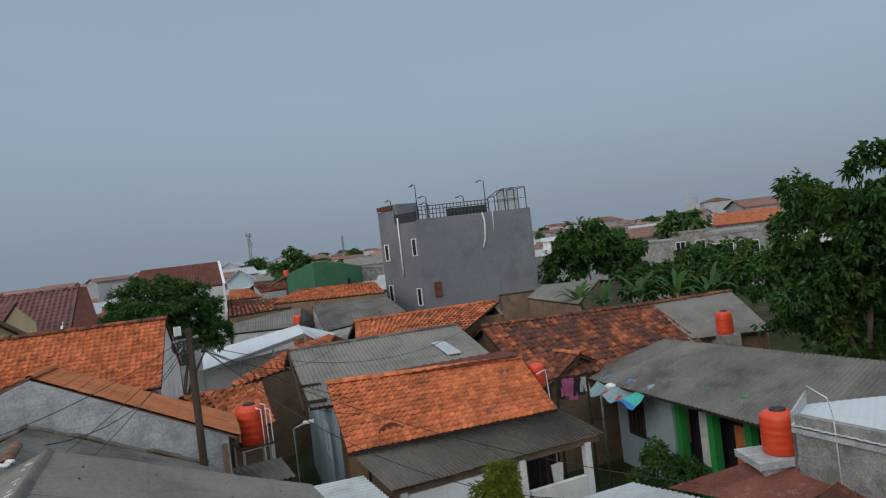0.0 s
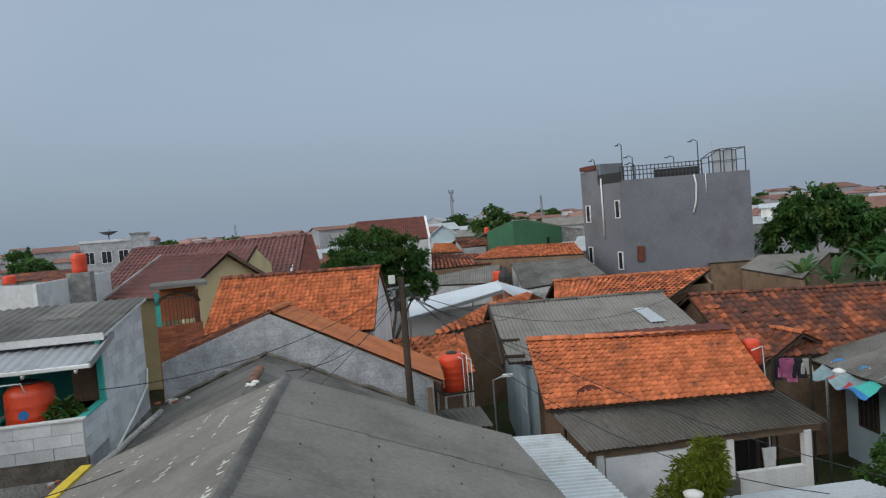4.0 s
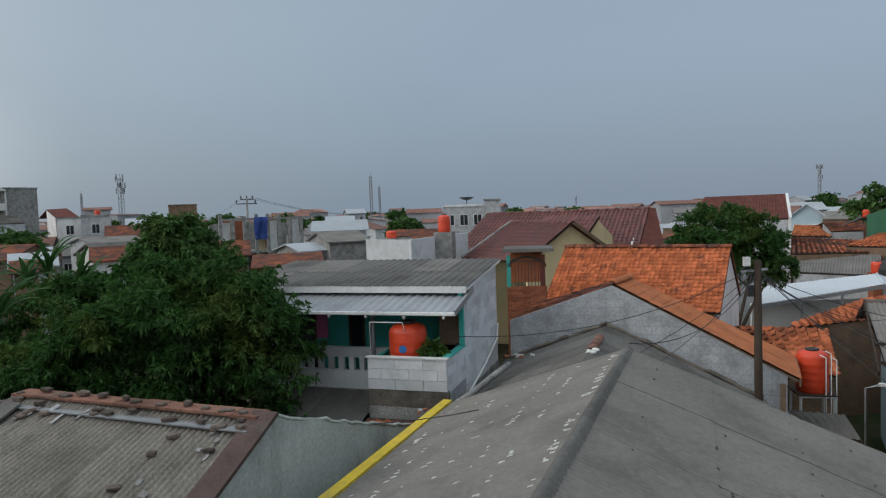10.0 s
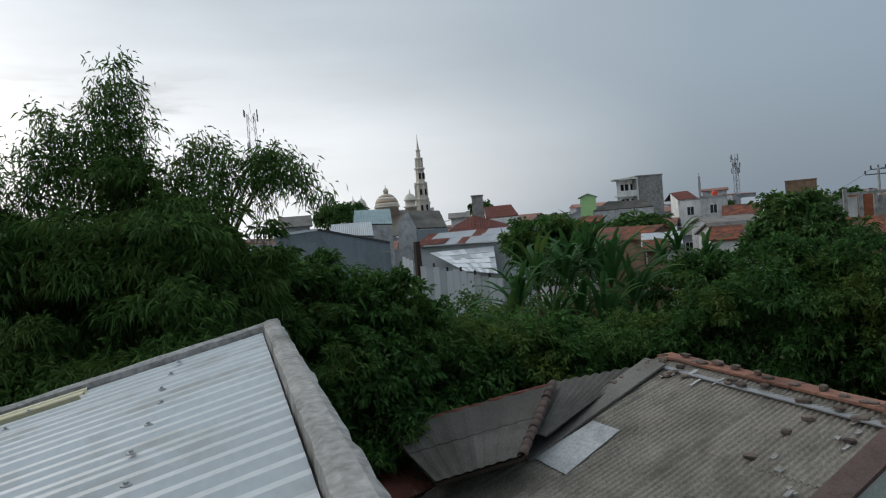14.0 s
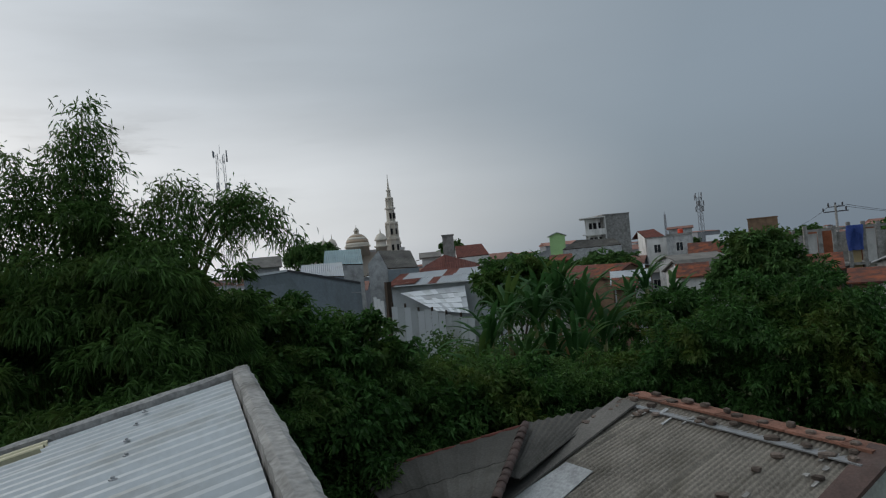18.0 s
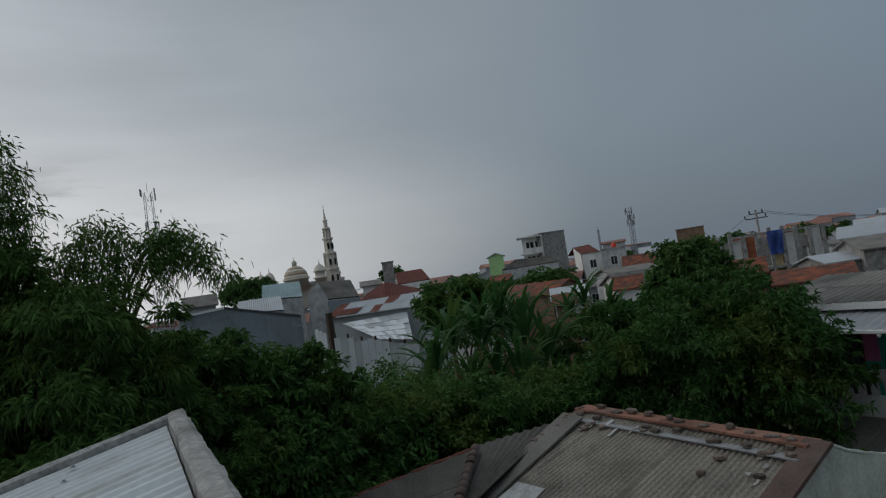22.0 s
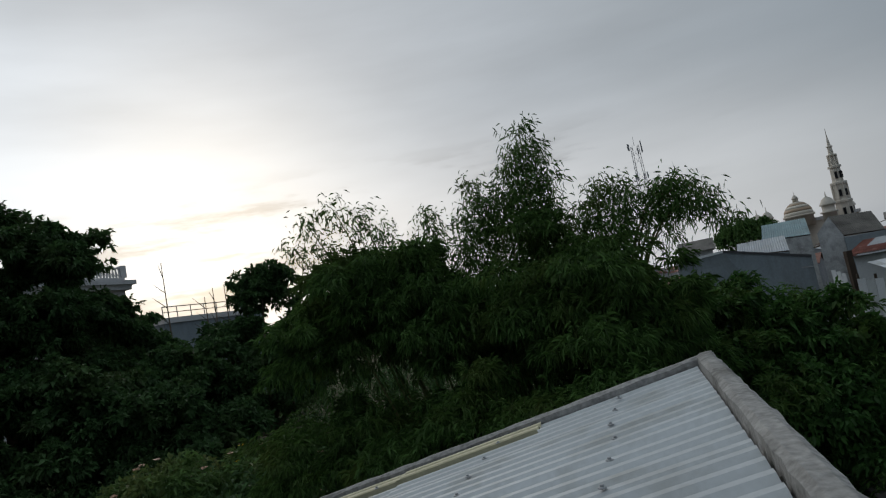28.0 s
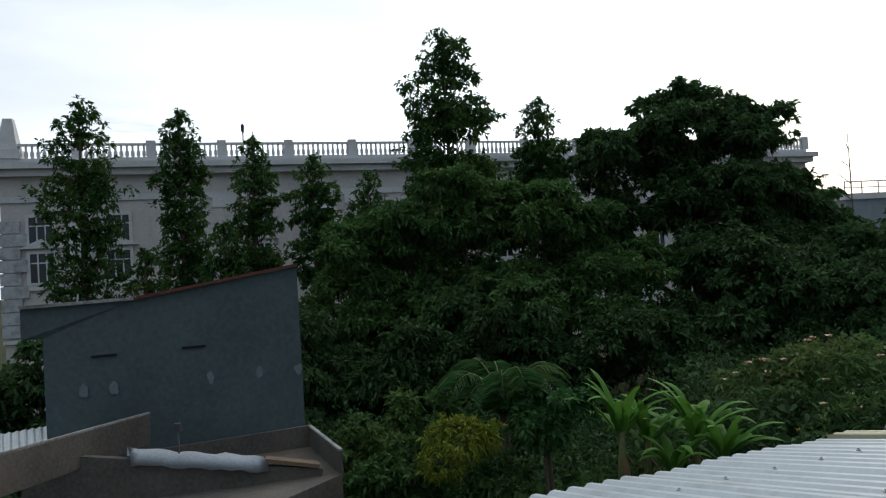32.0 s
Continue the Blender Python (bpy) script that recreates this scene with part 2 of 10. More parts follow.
def leaf_material(name, color, spread=0.5, gloss=0.62, warm=(0.16, 0.17, 0.03)):
    m = bpy.data.materials.new(name)
    m.use_nodes = True
    nt = m.node_tree
    N, Lk = nt.nodes.new, nt.links.new
    bsdf = nt.nodes["Principled BSDF"]
    bsdf.inputs["Roughness"].default_value = gloss
    bsdf.inputs["Specular IOR Level"].default_value = 0.2
    geo = N("ShaderNodeNewGeometry")
    big = N("ShaderNodeTexNoise")
    big.inputs["Scale"].default_value, big.inputs["Detail"].default_value = 0.7, 4.0
    Lk(geo.outputs["Position"], big.inputs["Vector"])
    rnd = N("ShaderNodeMapRange")
    rnd.inputs["To Min"].default_value, rnd.inputs["To Max"].default_value = 1 - spread, 1 + spread
    Lk(geo.outputs["Random Per Island"], rnd.inputs["Value"])
    tint = N("ShaderNodeVectorMath")
    tint.operation = "SCALE"
    tint.inputs[0].default_value = color
    Lk(rnd.outputs["Result"], tint.inputs["Scale"])
    mix = N("ShaderNodeMix")
    mix.data_type = "RGBA"
    cut = N("ShaderNodeMapRange")
    cut.inputs["From Min"].default_value, cut.inputs["From Max"].default_value, cut.inputs["To Max"].default_value = 0.5, 0.75, 0.5
    Lk(big.outputs["Fac"], cut.inputs["Value"])
    Lk(cut.outputs["Result"], mix.inputs["Factor"])
    Lk(tint.outputs["Vector"], mix.inputs["A"])
    mix.inputs["B"].default_value = (*warm, 1)
    Lk(mix.outputs["Result"], bsdf.inputs["Base Color"])
    tr = N("ShaderNodeBsdfTranslucent")
    Lk(mix.outputs["Result"], tr.inputs["Color"])
    add = N("ShaderNodeMixShader")
    add.inputs["Fac"].default_value = 0.35
    out = nt.nodes["Material Output"]
    Lk(bsdf.outputs["BSDF"], add.inputs[1])
    Lk(tr.outputs["BSDF"], add.inputs[2])
    Lk(add.outputs["Shader"], out.inputs["Surface"])
    return m


M = dict(
    tile=material("clay_tile_orange", (0.47, 0.138, 0.058), 0.9, 0.34, 1.6, 30, 0.25, (0.15, 0.062, 0.042), 0.75, 2.2, by_piece=0.26, by_island=0.26, stain_cut=(0.56, 0.66)),
    tile_i=material("clay_tile_rows", (0.42, 0.125, 0.055), 0.9, 0.35, 1.4, 30, 0.25, (0.11, 0.055, 0.042), 0.8, 1.6, by_island=0.42),
    tile_dark=material("clay_tile_weathered", (0.28, 0.085, 0.04), 0.9, 0.35, 1.5, 30, 0.2, (0.07, 0.04, 0.035), 0.9, 1.3, by_island=0.6, stain_cut=(0.38, 0.56)),
    tile_new=material("orange_painted_tile", (0.45, 0.150, 0.062), 0.9, 0.22, 1.4, 30, 0.1, (0.26, 0.105, 0.06), 0.6, 1.8, by_island=0.1),
    maroon=material("maroon_glazed_tile", (0.125, 0.036, 0.032), 0.5, 0.25, 1.0, 30, 0.1, (0.06, 0.03, 0.03), 0.5, 0.8, by_island=0.2),
    asb=material("grey_asbestos_sheet", (0.196, 0.184, 0.168), 0.92, 0.17, 0.9, 14, 0.1, (0.105, 0.10, 0.093), 0.65, 0.8, by_piece=0.012),
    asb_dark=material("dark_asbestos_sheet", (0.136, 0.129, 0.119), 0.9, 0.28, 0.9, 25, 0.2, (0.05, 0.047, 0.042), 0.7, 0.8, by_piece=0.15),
    asb_warm=material("lichened_asbestos_sheet", (0.235, 0.212, 0.182), 0.95, 0.42, 1.4, 30, 0.3, (0.14, 0.125, 0.10), 0.8, 1.6, by_piece=0.07),
    white_sheet=material("white_roof_sheet", (0.45, 0.48, 0.50), 0.45, 0.08, 0.8, 20, 0.05, (0.27, 0.27, 0.25), 0.6, 1.6, by_piece=0.06),
    white_new=material("clean_white_sheet", (0.58, 0.61, 0.64), 0.5, 0.06, 0.8, 20, 0.04, (0.5, 0.5, 0.5), 0.4, 1.0),
    pale_sheet=material("pale_metal_sheet", (0.35, 0.375, 0.40), 0.5, 0.12, 0.8, 20, 0.05, (0.28, 0.27, 0.26), 0.5, 1.0, by_piece=0.1),
    cream_sheet=material("yellowed_plastic_sheet", (0.50, 0.46, 0.31), 0.5, 0.15, 1.0, 20, 0.05),
    rust=material("rusted_metal_sheet", (0.16, 0.062, 0.048), 0.9, 0.35, 2.0, 30, 0.25, (0.30, 0.22, 0.19), 0.6, 3.0, by_piece=0.15, stain_cut=(0.58, 0.66)),
    concrete=material("grey_concrete", (0.265, 0.26, 0.25), 0.95, 0.42, 2.5, 22, 0.7, (0.12, 0.115, 0.1), 0.7, 1.2),
    plaster=material("raw_grey_plaster", (0.40, 0.41, 0.415), 0.95, 0.28, 2.2, 20, 0.35, (0.19, 0.19, 0.19), 0.75, 1.6),
    plaster_green=material("mossy_plaster", (0.44, 0.475, 0.44), 0.95, 0.2, 0.9, 20, 0.3, (0.15, 0.16, 0.14), 0.6, 1.0, streaks=0.35),
    plaster_dark=material("dark_grey_render", (0.158, 0.165, 0.185), 0.95, 0.15, 0.35, 10, 0.2, (0.11, 0.112, 0.118), 0.8, 0.35),
    block=material("white_aerated_block", (0.60, 0.61, 0.62), 0.95, 0.12, 2.0, 30, 0.2, (0.32, 0.32, 0.31), 0.5, 1.2, by_piece=0.14),
    blue_wall=material("pale_blue_wall", (0.40, 0.50, 0.55), 0.9, 0.12, 0.8, 20, 0.1, (0.25, 0.3, 0.32), 0.6, 0.9, streaks=0.4),
    white_wall=material("white_paint", (0.66, 0.66, 0.65), 0.85, 0.12, 0.8, 20, 0.1, (0.35, 0.35, 0.33), 0.6, 0.9, streaks=0.4),
    cream_wall=material("cream_paint", (0.62, 0.50, 0.29), 0.85, 0.12, 0.8, 20, 0.1, (0.4, 0.33, 0.2), 0.5, 0.9, streaks=0.4),
    teal=material("teal_paint", (0.05, 0.40, 0.345), 0.75, 0.15, 0.8, 20, 0.08, (0.035, 0.29, 0.26), 0.6, 0.9, streaks=0.4),
    green_wall=material("green_paint", (0.05, 0.145, 0.085), 0.85, 0.15, 0.5, 20, 0.1, (0.03, 0.11, 0.055), 0.6, 0.6),
    green_bright=material("bright_green_paint", (0.02, 0.24, 0.05), 0.7, 0.15, 0.8, 20, 0.1),
    brick=material("raw_red_brick", (0.30, 0.11, 0.06), 0.95, 0.3, 2.0, 30, 0.3, by_piece=0.25),
    brown_wall=material("bare_brown_wall", (0.20, 0.135, 0.09), 0.95, 0.3, 1.0, 20, 0.3, (0.09, 0.065, 0.05), 0.7, 1.0),
    wood=material("weathered_wood", (0.16, 0.11, 0.075), 0.9, 0.3, 2.0, 40, 0.3, (0.07, 0.055, 0.045), 0.6, 1.5),
    wood_dark=material("dark_wood", (0.055, 0.04, 0.03), 0.9, 0.3, 2.0, 40, 0.3),
    tank=material("orange_plastic", (0.66, 0.06, 0.018), 0.42, 0.1, 1.0, 15, 0.03, (0.40, 0.05, 0.02), 0.4, 1.5),
    black=material("black_plastic", (0.02, 0.02, 0.02), 0.5, 0.2, 3.0, 30, 0.05),
    steel=material("galvanised_steel", (0.32, 0.33, 0.34), 0.5, 0.2, 3.0, 30, 0.05, metal=0.5),
    dark_steel=material("dark_painted_steel", (0.045, 0.045, 0.05), 0.55, 0.2, 3.0, 30, 0.05),
    rust_red=material("rust_red_steel", (0.13, 0.045, 0.035), 0.85, 0.3, 2.0, 30, 0.2, (0.07, 0.035, 0.03), 0.6, 2.0),
    pvc=material("white_plastic_pipe", (0.66, 0.66, 0.64), 0.5, 0.1, 2.0, 20, 0.03),
    yellow=material("yellow_paint", (0.62, 0.44, 0.03), 0.8, 0.15, 2.0, 30, 0.1, (0.3, 0.24, 0.08), 0.6, 2.0),
    glass=material("dark_window_glass", (0.02, 0.024, 0.03), 0.12, 0.2, 1.0, 10, 0.0),
    # near-black colour standing in for shade inside rooms, openings and slots
    dark=material("painted_interior_shade", (0.02, 0.02, 0.022), 0.95, 0.2, 1.0, 10, 0.0),
    cable=material("black_cable", (0.02, 0.02, 0.022), 0.6, 0.2, 3.0, 30, 0.0),
    stone=material("mossy_roof_stone", (0.12, 0.095, 0.08), 0.95, 0.4, 4.0, 30, 0.4, by_piece=0.4),
    mark=material("white_sealant", (0.62, 0.62, 0.58), 0.8, 0.15, 3.0, 30, 0.1),
    soil=material("damp_soil", (0.07, 0.058, 0.042), 0.97, 0.4, 0.6, 12, 0.5, (0.035, 0.05, 0.02), 0.9, 0.5, stain_cut=(0.42, 0.55)),
    paving=material("worn_cement_paving", (0.16, 0.155, 0.145), 0.95, 0.3, 0.8, 20, 0.3, (0.08, 0.078, 0.07), 0.7, 0.8),
    # distance haze is mixed into these three base colours
    far=material("far_wall_haze_tint", (0.36, 0.37, 0.39), 0.95, 0.2, 0.2, 2, 0.0, by_island=0.35),
    far_roof=material("far_roof_haze_tint", (0.24, 0.13, 0.105), 0.95, 0.3, 0.2, 2, 0.0, by_island=0.4),
    far_metal=material("far_sheet_haze_tint", (0.40, 0.42, 0.44), 0.8, 0.2, 0.2, 2, 0.0, by_island=0.45),
    lattice=material("grey_lattice_steel", (0.22, 0.23, 0.25), 0.7, 0.2, 0.2, 2, 0.0),
    bark=material("grey_brown_bark", (0.12, 0.095, 0.07), 0.95, 0.35, 3.0, 30, 0.5),
    cane=material("bamboo_cane", (0.14, 0.15, 0.05), 0.7, 0.3, 2.0, 20, 0.1),
    mosque=material("cream_render", (0.56, 0.51, 0.44), 0.8, 0.1, 0.2, 2, 0.0),
    gold=material("gold_dome_tile", (0.34, 0.25, 0.17), 0.55, 0.15, 0.3, 2, 0.0),
    mansion=material("pale_stucco", (0.50, 0.46, 0.445), 0.9, 0.12, 0.3, 6, 0.05, (0.30, 0.27, 0.26), 0.6, 0.4, streaks=0.3),
    mansion_trim=material("white_stucco_trim", (0.55, 0.54, 0.54), 0.85, 0.1, 0.4, 6, 0.05, (0.36, 0.35, 0.34), 0.5, 0.5),
    blue_grey=material("blue_grey_render", (0.078, 0.103, 0.107), 0.85, 0.2, 0.6, 12, 0.1, (0.055, 0.072, 0.082), 0.7, 0.6),
    patch=material("pale_filler_patch", (0.15, 0.17, 0.18), 0.9, 0.2, 6, 30, 0.1),
    leaf_mango=leaf_material("mango_leaf", (0.040, 0.102, 0.024)),
    leaf_bamboo=leaf_material("bamboo_leaf", (0.074, 0.148, 0.038), warm=(0.14, 0.15, 0.035)),
    leaf_dark=leaf_material("dark_leaf", (0.064, 0.135, 0.038), warm=(0.13, 0.17, 0.04)),
    leaf_bush=leaf_material("shrub_leaf", (0.056, 0.130, 0.031)),
    # darker leaf colour that stands in for shade under and among trees
    leaf_shaded=leaf_material("shaded_leaf", (0.050, 0.104, 0.035), warm=(0.07, 0.08, 0.028)),
    leaf_banana=leaf_material("banana_leaf", (0.10, 0.25, 0.035), 0.3),
    leaf_palm=leaf_material("palm_leaf", (0.045, 0.12, 0.035), 0.35),
    leaf_yellow=leaf_material("yellow_green_leaf", (0.16, 0.20, 0.02), 0.35),
    leaf_garden=leaf_material("garden_leaf", (0.085, 0.155, 0.045), 0.4, warm=(0.20, 0.18, 0.06)),
    leaf_dry=leaf_material("dry_leaf", (0.22, 0.14, 0.07), 0.35, warm=(0.16, 0.1, 0.05)),
    damp_roof=material("damp_stained_cement", (0.085, 0.074, 0.064), 0.75, 0.4, 1.2, 20, 0.3, (0.12, 0.085, 0.06), 0.6, 1.3),
    shed_wall=material("grey_blue_sheet_wall", (0.19, 0.225, 0.25), 0.7, 0.15, 0.6, 10, 0.05, (0.12, 0.13, 0.14), 0.6, 0.8, streaks=0.3),
    teal_roof=material("weathered_green_roof", (0.22, 0.31, 0.33), 0.7, 0.2, 0.5, 8, 0.05, (0.16, 0.2, 0.2), 0.5, 0.6),
    canopy=material("grey_canopy_sheet", (0.30, 0.31, 0.325), 0.5, 0.12, 0.8, 20, 0.05, (0.13, 0.135, 0.14), 0.5, 1.2, by_piece=0.08),
    bitumen=material("dark_brown_bitumen", (0.075, 0.045, 0.038), 0.8, 0.35, 2.0, 30, 0.3, (0.12, 0.1, 0.09), 0.5, 2.5),
    asb_old=material("blackened_asbestos_sheet", (0.088, 0.083, 0.075), 0.95, 0.3, 1.2, 25, 0.2, (0.045, 0.045, 0.038), 0.7, 1.0, by_piece=0.2),
    damp_base=material("damp_cement_base", (0.15, 0.13, 0.11), 0.95, 0.35, 2.5, 25, 0.3, (0.06, 0.055, 0.045), 0.8, 2.0),
    old_terracotta=material("faded_terracotta", (0.21, 0.105, 0.075), 0.95, 0.35, 2.5, 25, 0.4, (0.13, 0.10, 0.085), 0.7, 2.2, by_piece=0.25),
    flower=material("pale_pink_petal", (0.62, 0.40, 0.30), 0.7, 0.2, 10, 40, 0.0, by_island=0.3),
    cloth_pink=material("pink_cloth", (0.5, 0.16, 0.3), 0.9, 0.2, 6, 60, 0.1),
    cloth_white=material("white_cloth", (0.55, 0.55, 0.53), 0.9, 0.2, 6, 60, 0.1),
    cloth_dark=material("dark_cloth", (0.04, 0.04, 0.05), 0.9, 0.2, 6, 60, 0.1),
    blue=material("blue_tarpaulin", (0.04, 0.09, 0.34), 0.6, 0.25, 4, 40, 0.15),
    blue_sheet=material("blue_plastic", (0.02, 0.16, 0.42), 0.45, 0.15, 3, 30, 0.05),
    red=material("red_paint", (0.45, 0.035, 0.03), 0.6, 0.15, 2, 20, 0.05),
    lime=material("lime_paint", (0.36, 0.58, 0.26), 0.8, 0.1, 0.5, 5, 0.0),
    tarp=material("grey_white_tarpaulin", (0.60, 0.64, 0.69), 0.5, 0.15, 3, 25, 0.3),
)


def show_courses(m, strength=0.5):
    """Pale blocks showing in patches through thin render, on walls that run east to west."""
    nt = m.node_tree
    N, Lk = nt.nodes.new, nt.links.new
    bsdf = nt.nodes["Principled BSDF"]
    src = bsdf.inputs["Base Color"].links[0].from_socket
    geo, sep, com = N("ShaderNodeNewGeometry"), N("ShaderNodeSeparateXYZ"), N("ShaderNodeCombineXYZ")
    Lk(geo.outputs["Position"], sep.inputs[0])
    Lk(sep.outputs["X"], com.inputs["X"])
    Lk(sep.outputs["Z"], com.inputs["Y"])
    br = N("ShaderNodeTexBrick")
    br.inputs["Scale"].default_value = 1.0
    br.inputs["Brick Width"].default_value, br.inputs["Row Height"].default_value = 0.42, 0.21
    br.inputs["Mortar Size"].default_value, br.inputs["Mortar Smooth"].default_value = 0.025, 0.8
    br.inputs["Color1"].default_value, br.inputs["Color2"].default_value, br.inputs["Mortar"].default_value = (1.45, 1.45, 1.45, 1), (1.0, 1.0, 1.0, 1), (0.85, 0.85, 0.85, 1)
    Lk(com.outputs[0], br.inputs["Vector"])
    no = N("ShaderNodeTexNoise")
    no.inputs["Scale"].default_value, no.inputs["Detail"].default_value = 1.7, 5.0
    Lk(geo.outputs["Position"], no.inputs["Vector"])
    cut = N("ShaderNodeMapRange")
    cut.inputs["From Min"].default_value, cut.inputs["From Max"].default_value, cut.inputs["To Max"].default_value = 0.38, 0.6, strength
    Lk(no.outputs["Fac"], cut.inputs["Value"])
    mix = N("ShaderNodeMix")
    mix.data_type, mix.blend_type = "RGBA", "MULTIPLY"
    Lk(cut.outputs["Result"], mix.inputs["Factor"])
    Lk(src, mix.inputs["A"])
    Lk(br.outputs["Color"], mix.inputs["B"])
    Lk(mix.outputs["Result"], bsdf.inputs["Base Color"])
    return m


M["plaster_block"] = show_courses(material("thin_grey_render", (0.35, 0.36, 0.37), 0.95, 0.28, 2.2, 20, 0.35, (0.20, 0.20, 0.20), 0.7, 1.3), 0.38)

# damp earth and leaf litter do not shine
M["soil"].node_tree.nodes["Principled BSDF"].inputs["Specular IOR Level"].default_value = 0.03


# ---- building helpers ----
def thing(name, at=(0, 0, 0), label="", category="", group="", kind=""):
    ob = new(name)
    ob.location = at
    ob.empty_display_size = 0.2
    return tagged(ob, label, category, group, kind)


def link(name, mesh, parent=None, label="", m=None):
    ob = new(name, mesh)
    if parent is not None:
        ob.parent = parent
        base = parent.matrix_basis
        up = parent.parent
        while up is not None:
            base = up.matrix_basis @ base
            up = up.parent
        inv = base.inverted()
        ob.matrix_basis = inv @ (m or Matrix.Identity(4))
    elif m:
        ob.matrix_basis = m
    return tagged(ob, label)


def part(name, bm, mat, parent, label="", smooth=False):
    """Links a bmesh, written in world metres, as one mesh under parent."""
    me = bpy.data.meshes.new(name)
    bm.normal_update()
    bm.to_mesh(me)
    bm.free()
    me.materials.append(M[mat] if isinstance(mat, str) else mat)
    if smooth:
        me.polygons.foreach_set("use_smooth", [True] * len(me.polygons))
    return link(name, me, parent, label)


def raw(name, verts, faces, mat, parent, label="", smooth=False, m=None):
    me = bpy.data.meshes.new(name)
    me.from_pydata([tuple(v) for v in verts], [], faces)
    me.materials.append(M[mat] if isinstance(mat, str) else mat)
    if smooth:
        me.polygons.foreach_set("use_smooth", [True] * len(me.polygons))
    me.update()
    return link(name, me, parent, label, m)


def hexa(bm, c):
    """A block from its eight corners: four below, four above, both anticlockwise."""
    v = [bm.verts.new(p) for p in c]
    for f in ((3, 2, 1, 0), (4, 5, 6, 7), (0, 1, 5, 4), (1, 2, 6, 5), (2, 3, 7, 6), (3, 0, 4, 7)):
        bm.faces.new([v[i] for i in f])
    return v


class Frame:
    """A level frame on a house: o its corner, u along its front (turned by head degrees from east), v to its back."""

    def __init__(self, o, head):
        self.o, a = Vector((o[0], o[1], 0)), radians(head)
        self.u, self.v = Vector((math.cos(a), math.sin(a), 0)), Vector((-math.sin(a), math.cos(a), 0))

    def p(self, u, v, z):
        return self.o + self.u * u + self.v * v + Vector((0, 0, z))

    def box(self, bm, u0, u1, v0, v1, z0, z1):
        q = self.p
        return hexa(bm, [q(u0, v0, z0), q(u1, v0, z0), q(u1, v1, z0), q(u0, v1, z0), q(u0, v0, z1), q(u1, v0, z1), q(u1, v1, z1), q(u0, v1, z1)])


def frame_of(a, b):
    a, b = Vector(a), Vector(b)
    return Frame(a, math.degrees(math.atan2(b.y - a.y, b.x - a.x))), (b - a).xy.length


def block(name, fr, u0, u1, v0, v1, z0, z1, mat, parent, label="", bevel=0.0):
    bm = bmesh.new()
    fr.box(bm, u0, u1, v0, v1, z0, z1)
    if bevel:
        bmesh.ops.bevel(bm, geom=bm.edges[:], offset=bevel, segments=1, affect="EDGES")
    return part(name, bm, mat, parent, label)


def beam_bm(bm, a, b, w, h):
    """A straight bar of section w by h from a to b."""
    a, b = Vector(a), Vector(b)
    d = (b - a).normalized()
    side = d.cross(Vector((0, 0, 1)))
    side = side.normalized() if side.length > 1e-3 else Vector((1, 0, 0))
    up = side.cross(d)
    s, t = side * w / 2, up * h / 2
    hexa(bm, [a - s - t, a + s - t, b + s - t, b - s - t, a - s + t, a + s + t, b + s + t, b - s + t])


def beam(name, a, b, w, h, mat, parent, label=""):
    bm = bmesh.new()
    beam_bm(bm, a, b, w, h)
    return part(name, bm, mat, parent, label)


def tube_bm(bm, pts, r, n=6, r2=None):
    pts = [Vector(p) for p in pts]
    rings = []
    for i, p in enumerate(pts):
        d = (pts[min(i + 1, len(pts) - 1)] - pts[max(i - 1, 0)]).normalized()
        s = d.cross(Vector((0.31, 0.17, 0.93)))
        s = s.normalized() if s.length > 1e-3 else Vector((1, 0, 0))
        t = d.cross(s)
        rr = r if r2 is None else r + (r2 - r) * i / max(len(pts) - 1, 1)
        rings.append([bm.verts.new(p + (s * math.cos(k * math.tau / n) + t * math.sin(k * math.tau / n)) * rr) for k in range(n)])
    for a, b in zip(rings, rings[1:]):
        for k in range(n):
            bm.faces.new((a[k], a[(k + 1) % n], b[(k + 1) % n], b[k]))
    bm.faces.new(rings[0][::-1])
    bm.faces.new(rings[-1])


def tube(name, pts, r, mat, parent, label="", n=6, r2=None):
    bm = bmesh.new()
    tube_bm(bm, pts, r, n, r2)
    return part(name, bm, mat, parent, label, smooth=True)


def lathe(name, profile, at, mat, parent, label="", n=24, sx=1.0):
    """Turns (radius, height) pairs round the upright through at."""
    bm = bmesh.new()
    rings = [[bm.verts.new((at[0] + r * sx * math.cos(k * math.tau / n), at[1] + r * math.sin(k * math.tau / n), at[2] + z)) for k in range(n)] for r, z in profile]
    for a, b in zip(rings, rings[1:]):
        for k in range(n):
            bm.faces.new((a[k], a[(k + 1) % n], b[(k + 1) % n], b[k]))
    bm.faces.new(rings[0][::-1])
    bm.faces.new(rings[-1])
    return part(name, bm, mat, parent, label, smooth=n > 8)


class Slope:
    """A roof slope between its ridge line a-b and its eave line d-c. s runs along the ridge, t down the slope."""

    def __init__(self, a, b, c, d):
        self.a, self.b, self.c, self.d = [Vector(q) for q in (a, b, c, d)]
        self.n = ((self.b - self.a) + (self.c - self.d)).cross((self.d - self.a) + (self.c - self.b)).normalized()
        if self.n.z < 0:
            self.n = -self.n
        self.wide = ((self.b - self.a).length + (self.c - self.d).length) / 2
        self.long = ((self.d - self.a).length + (self.c - self.b).length) / 2

    def at(self, s, t, h=0.0):
        return (self.a * (1 - s) + self.b * s) * (1 - t) + (self.d * (1 - s) + self.c * s) * t + self.n * h


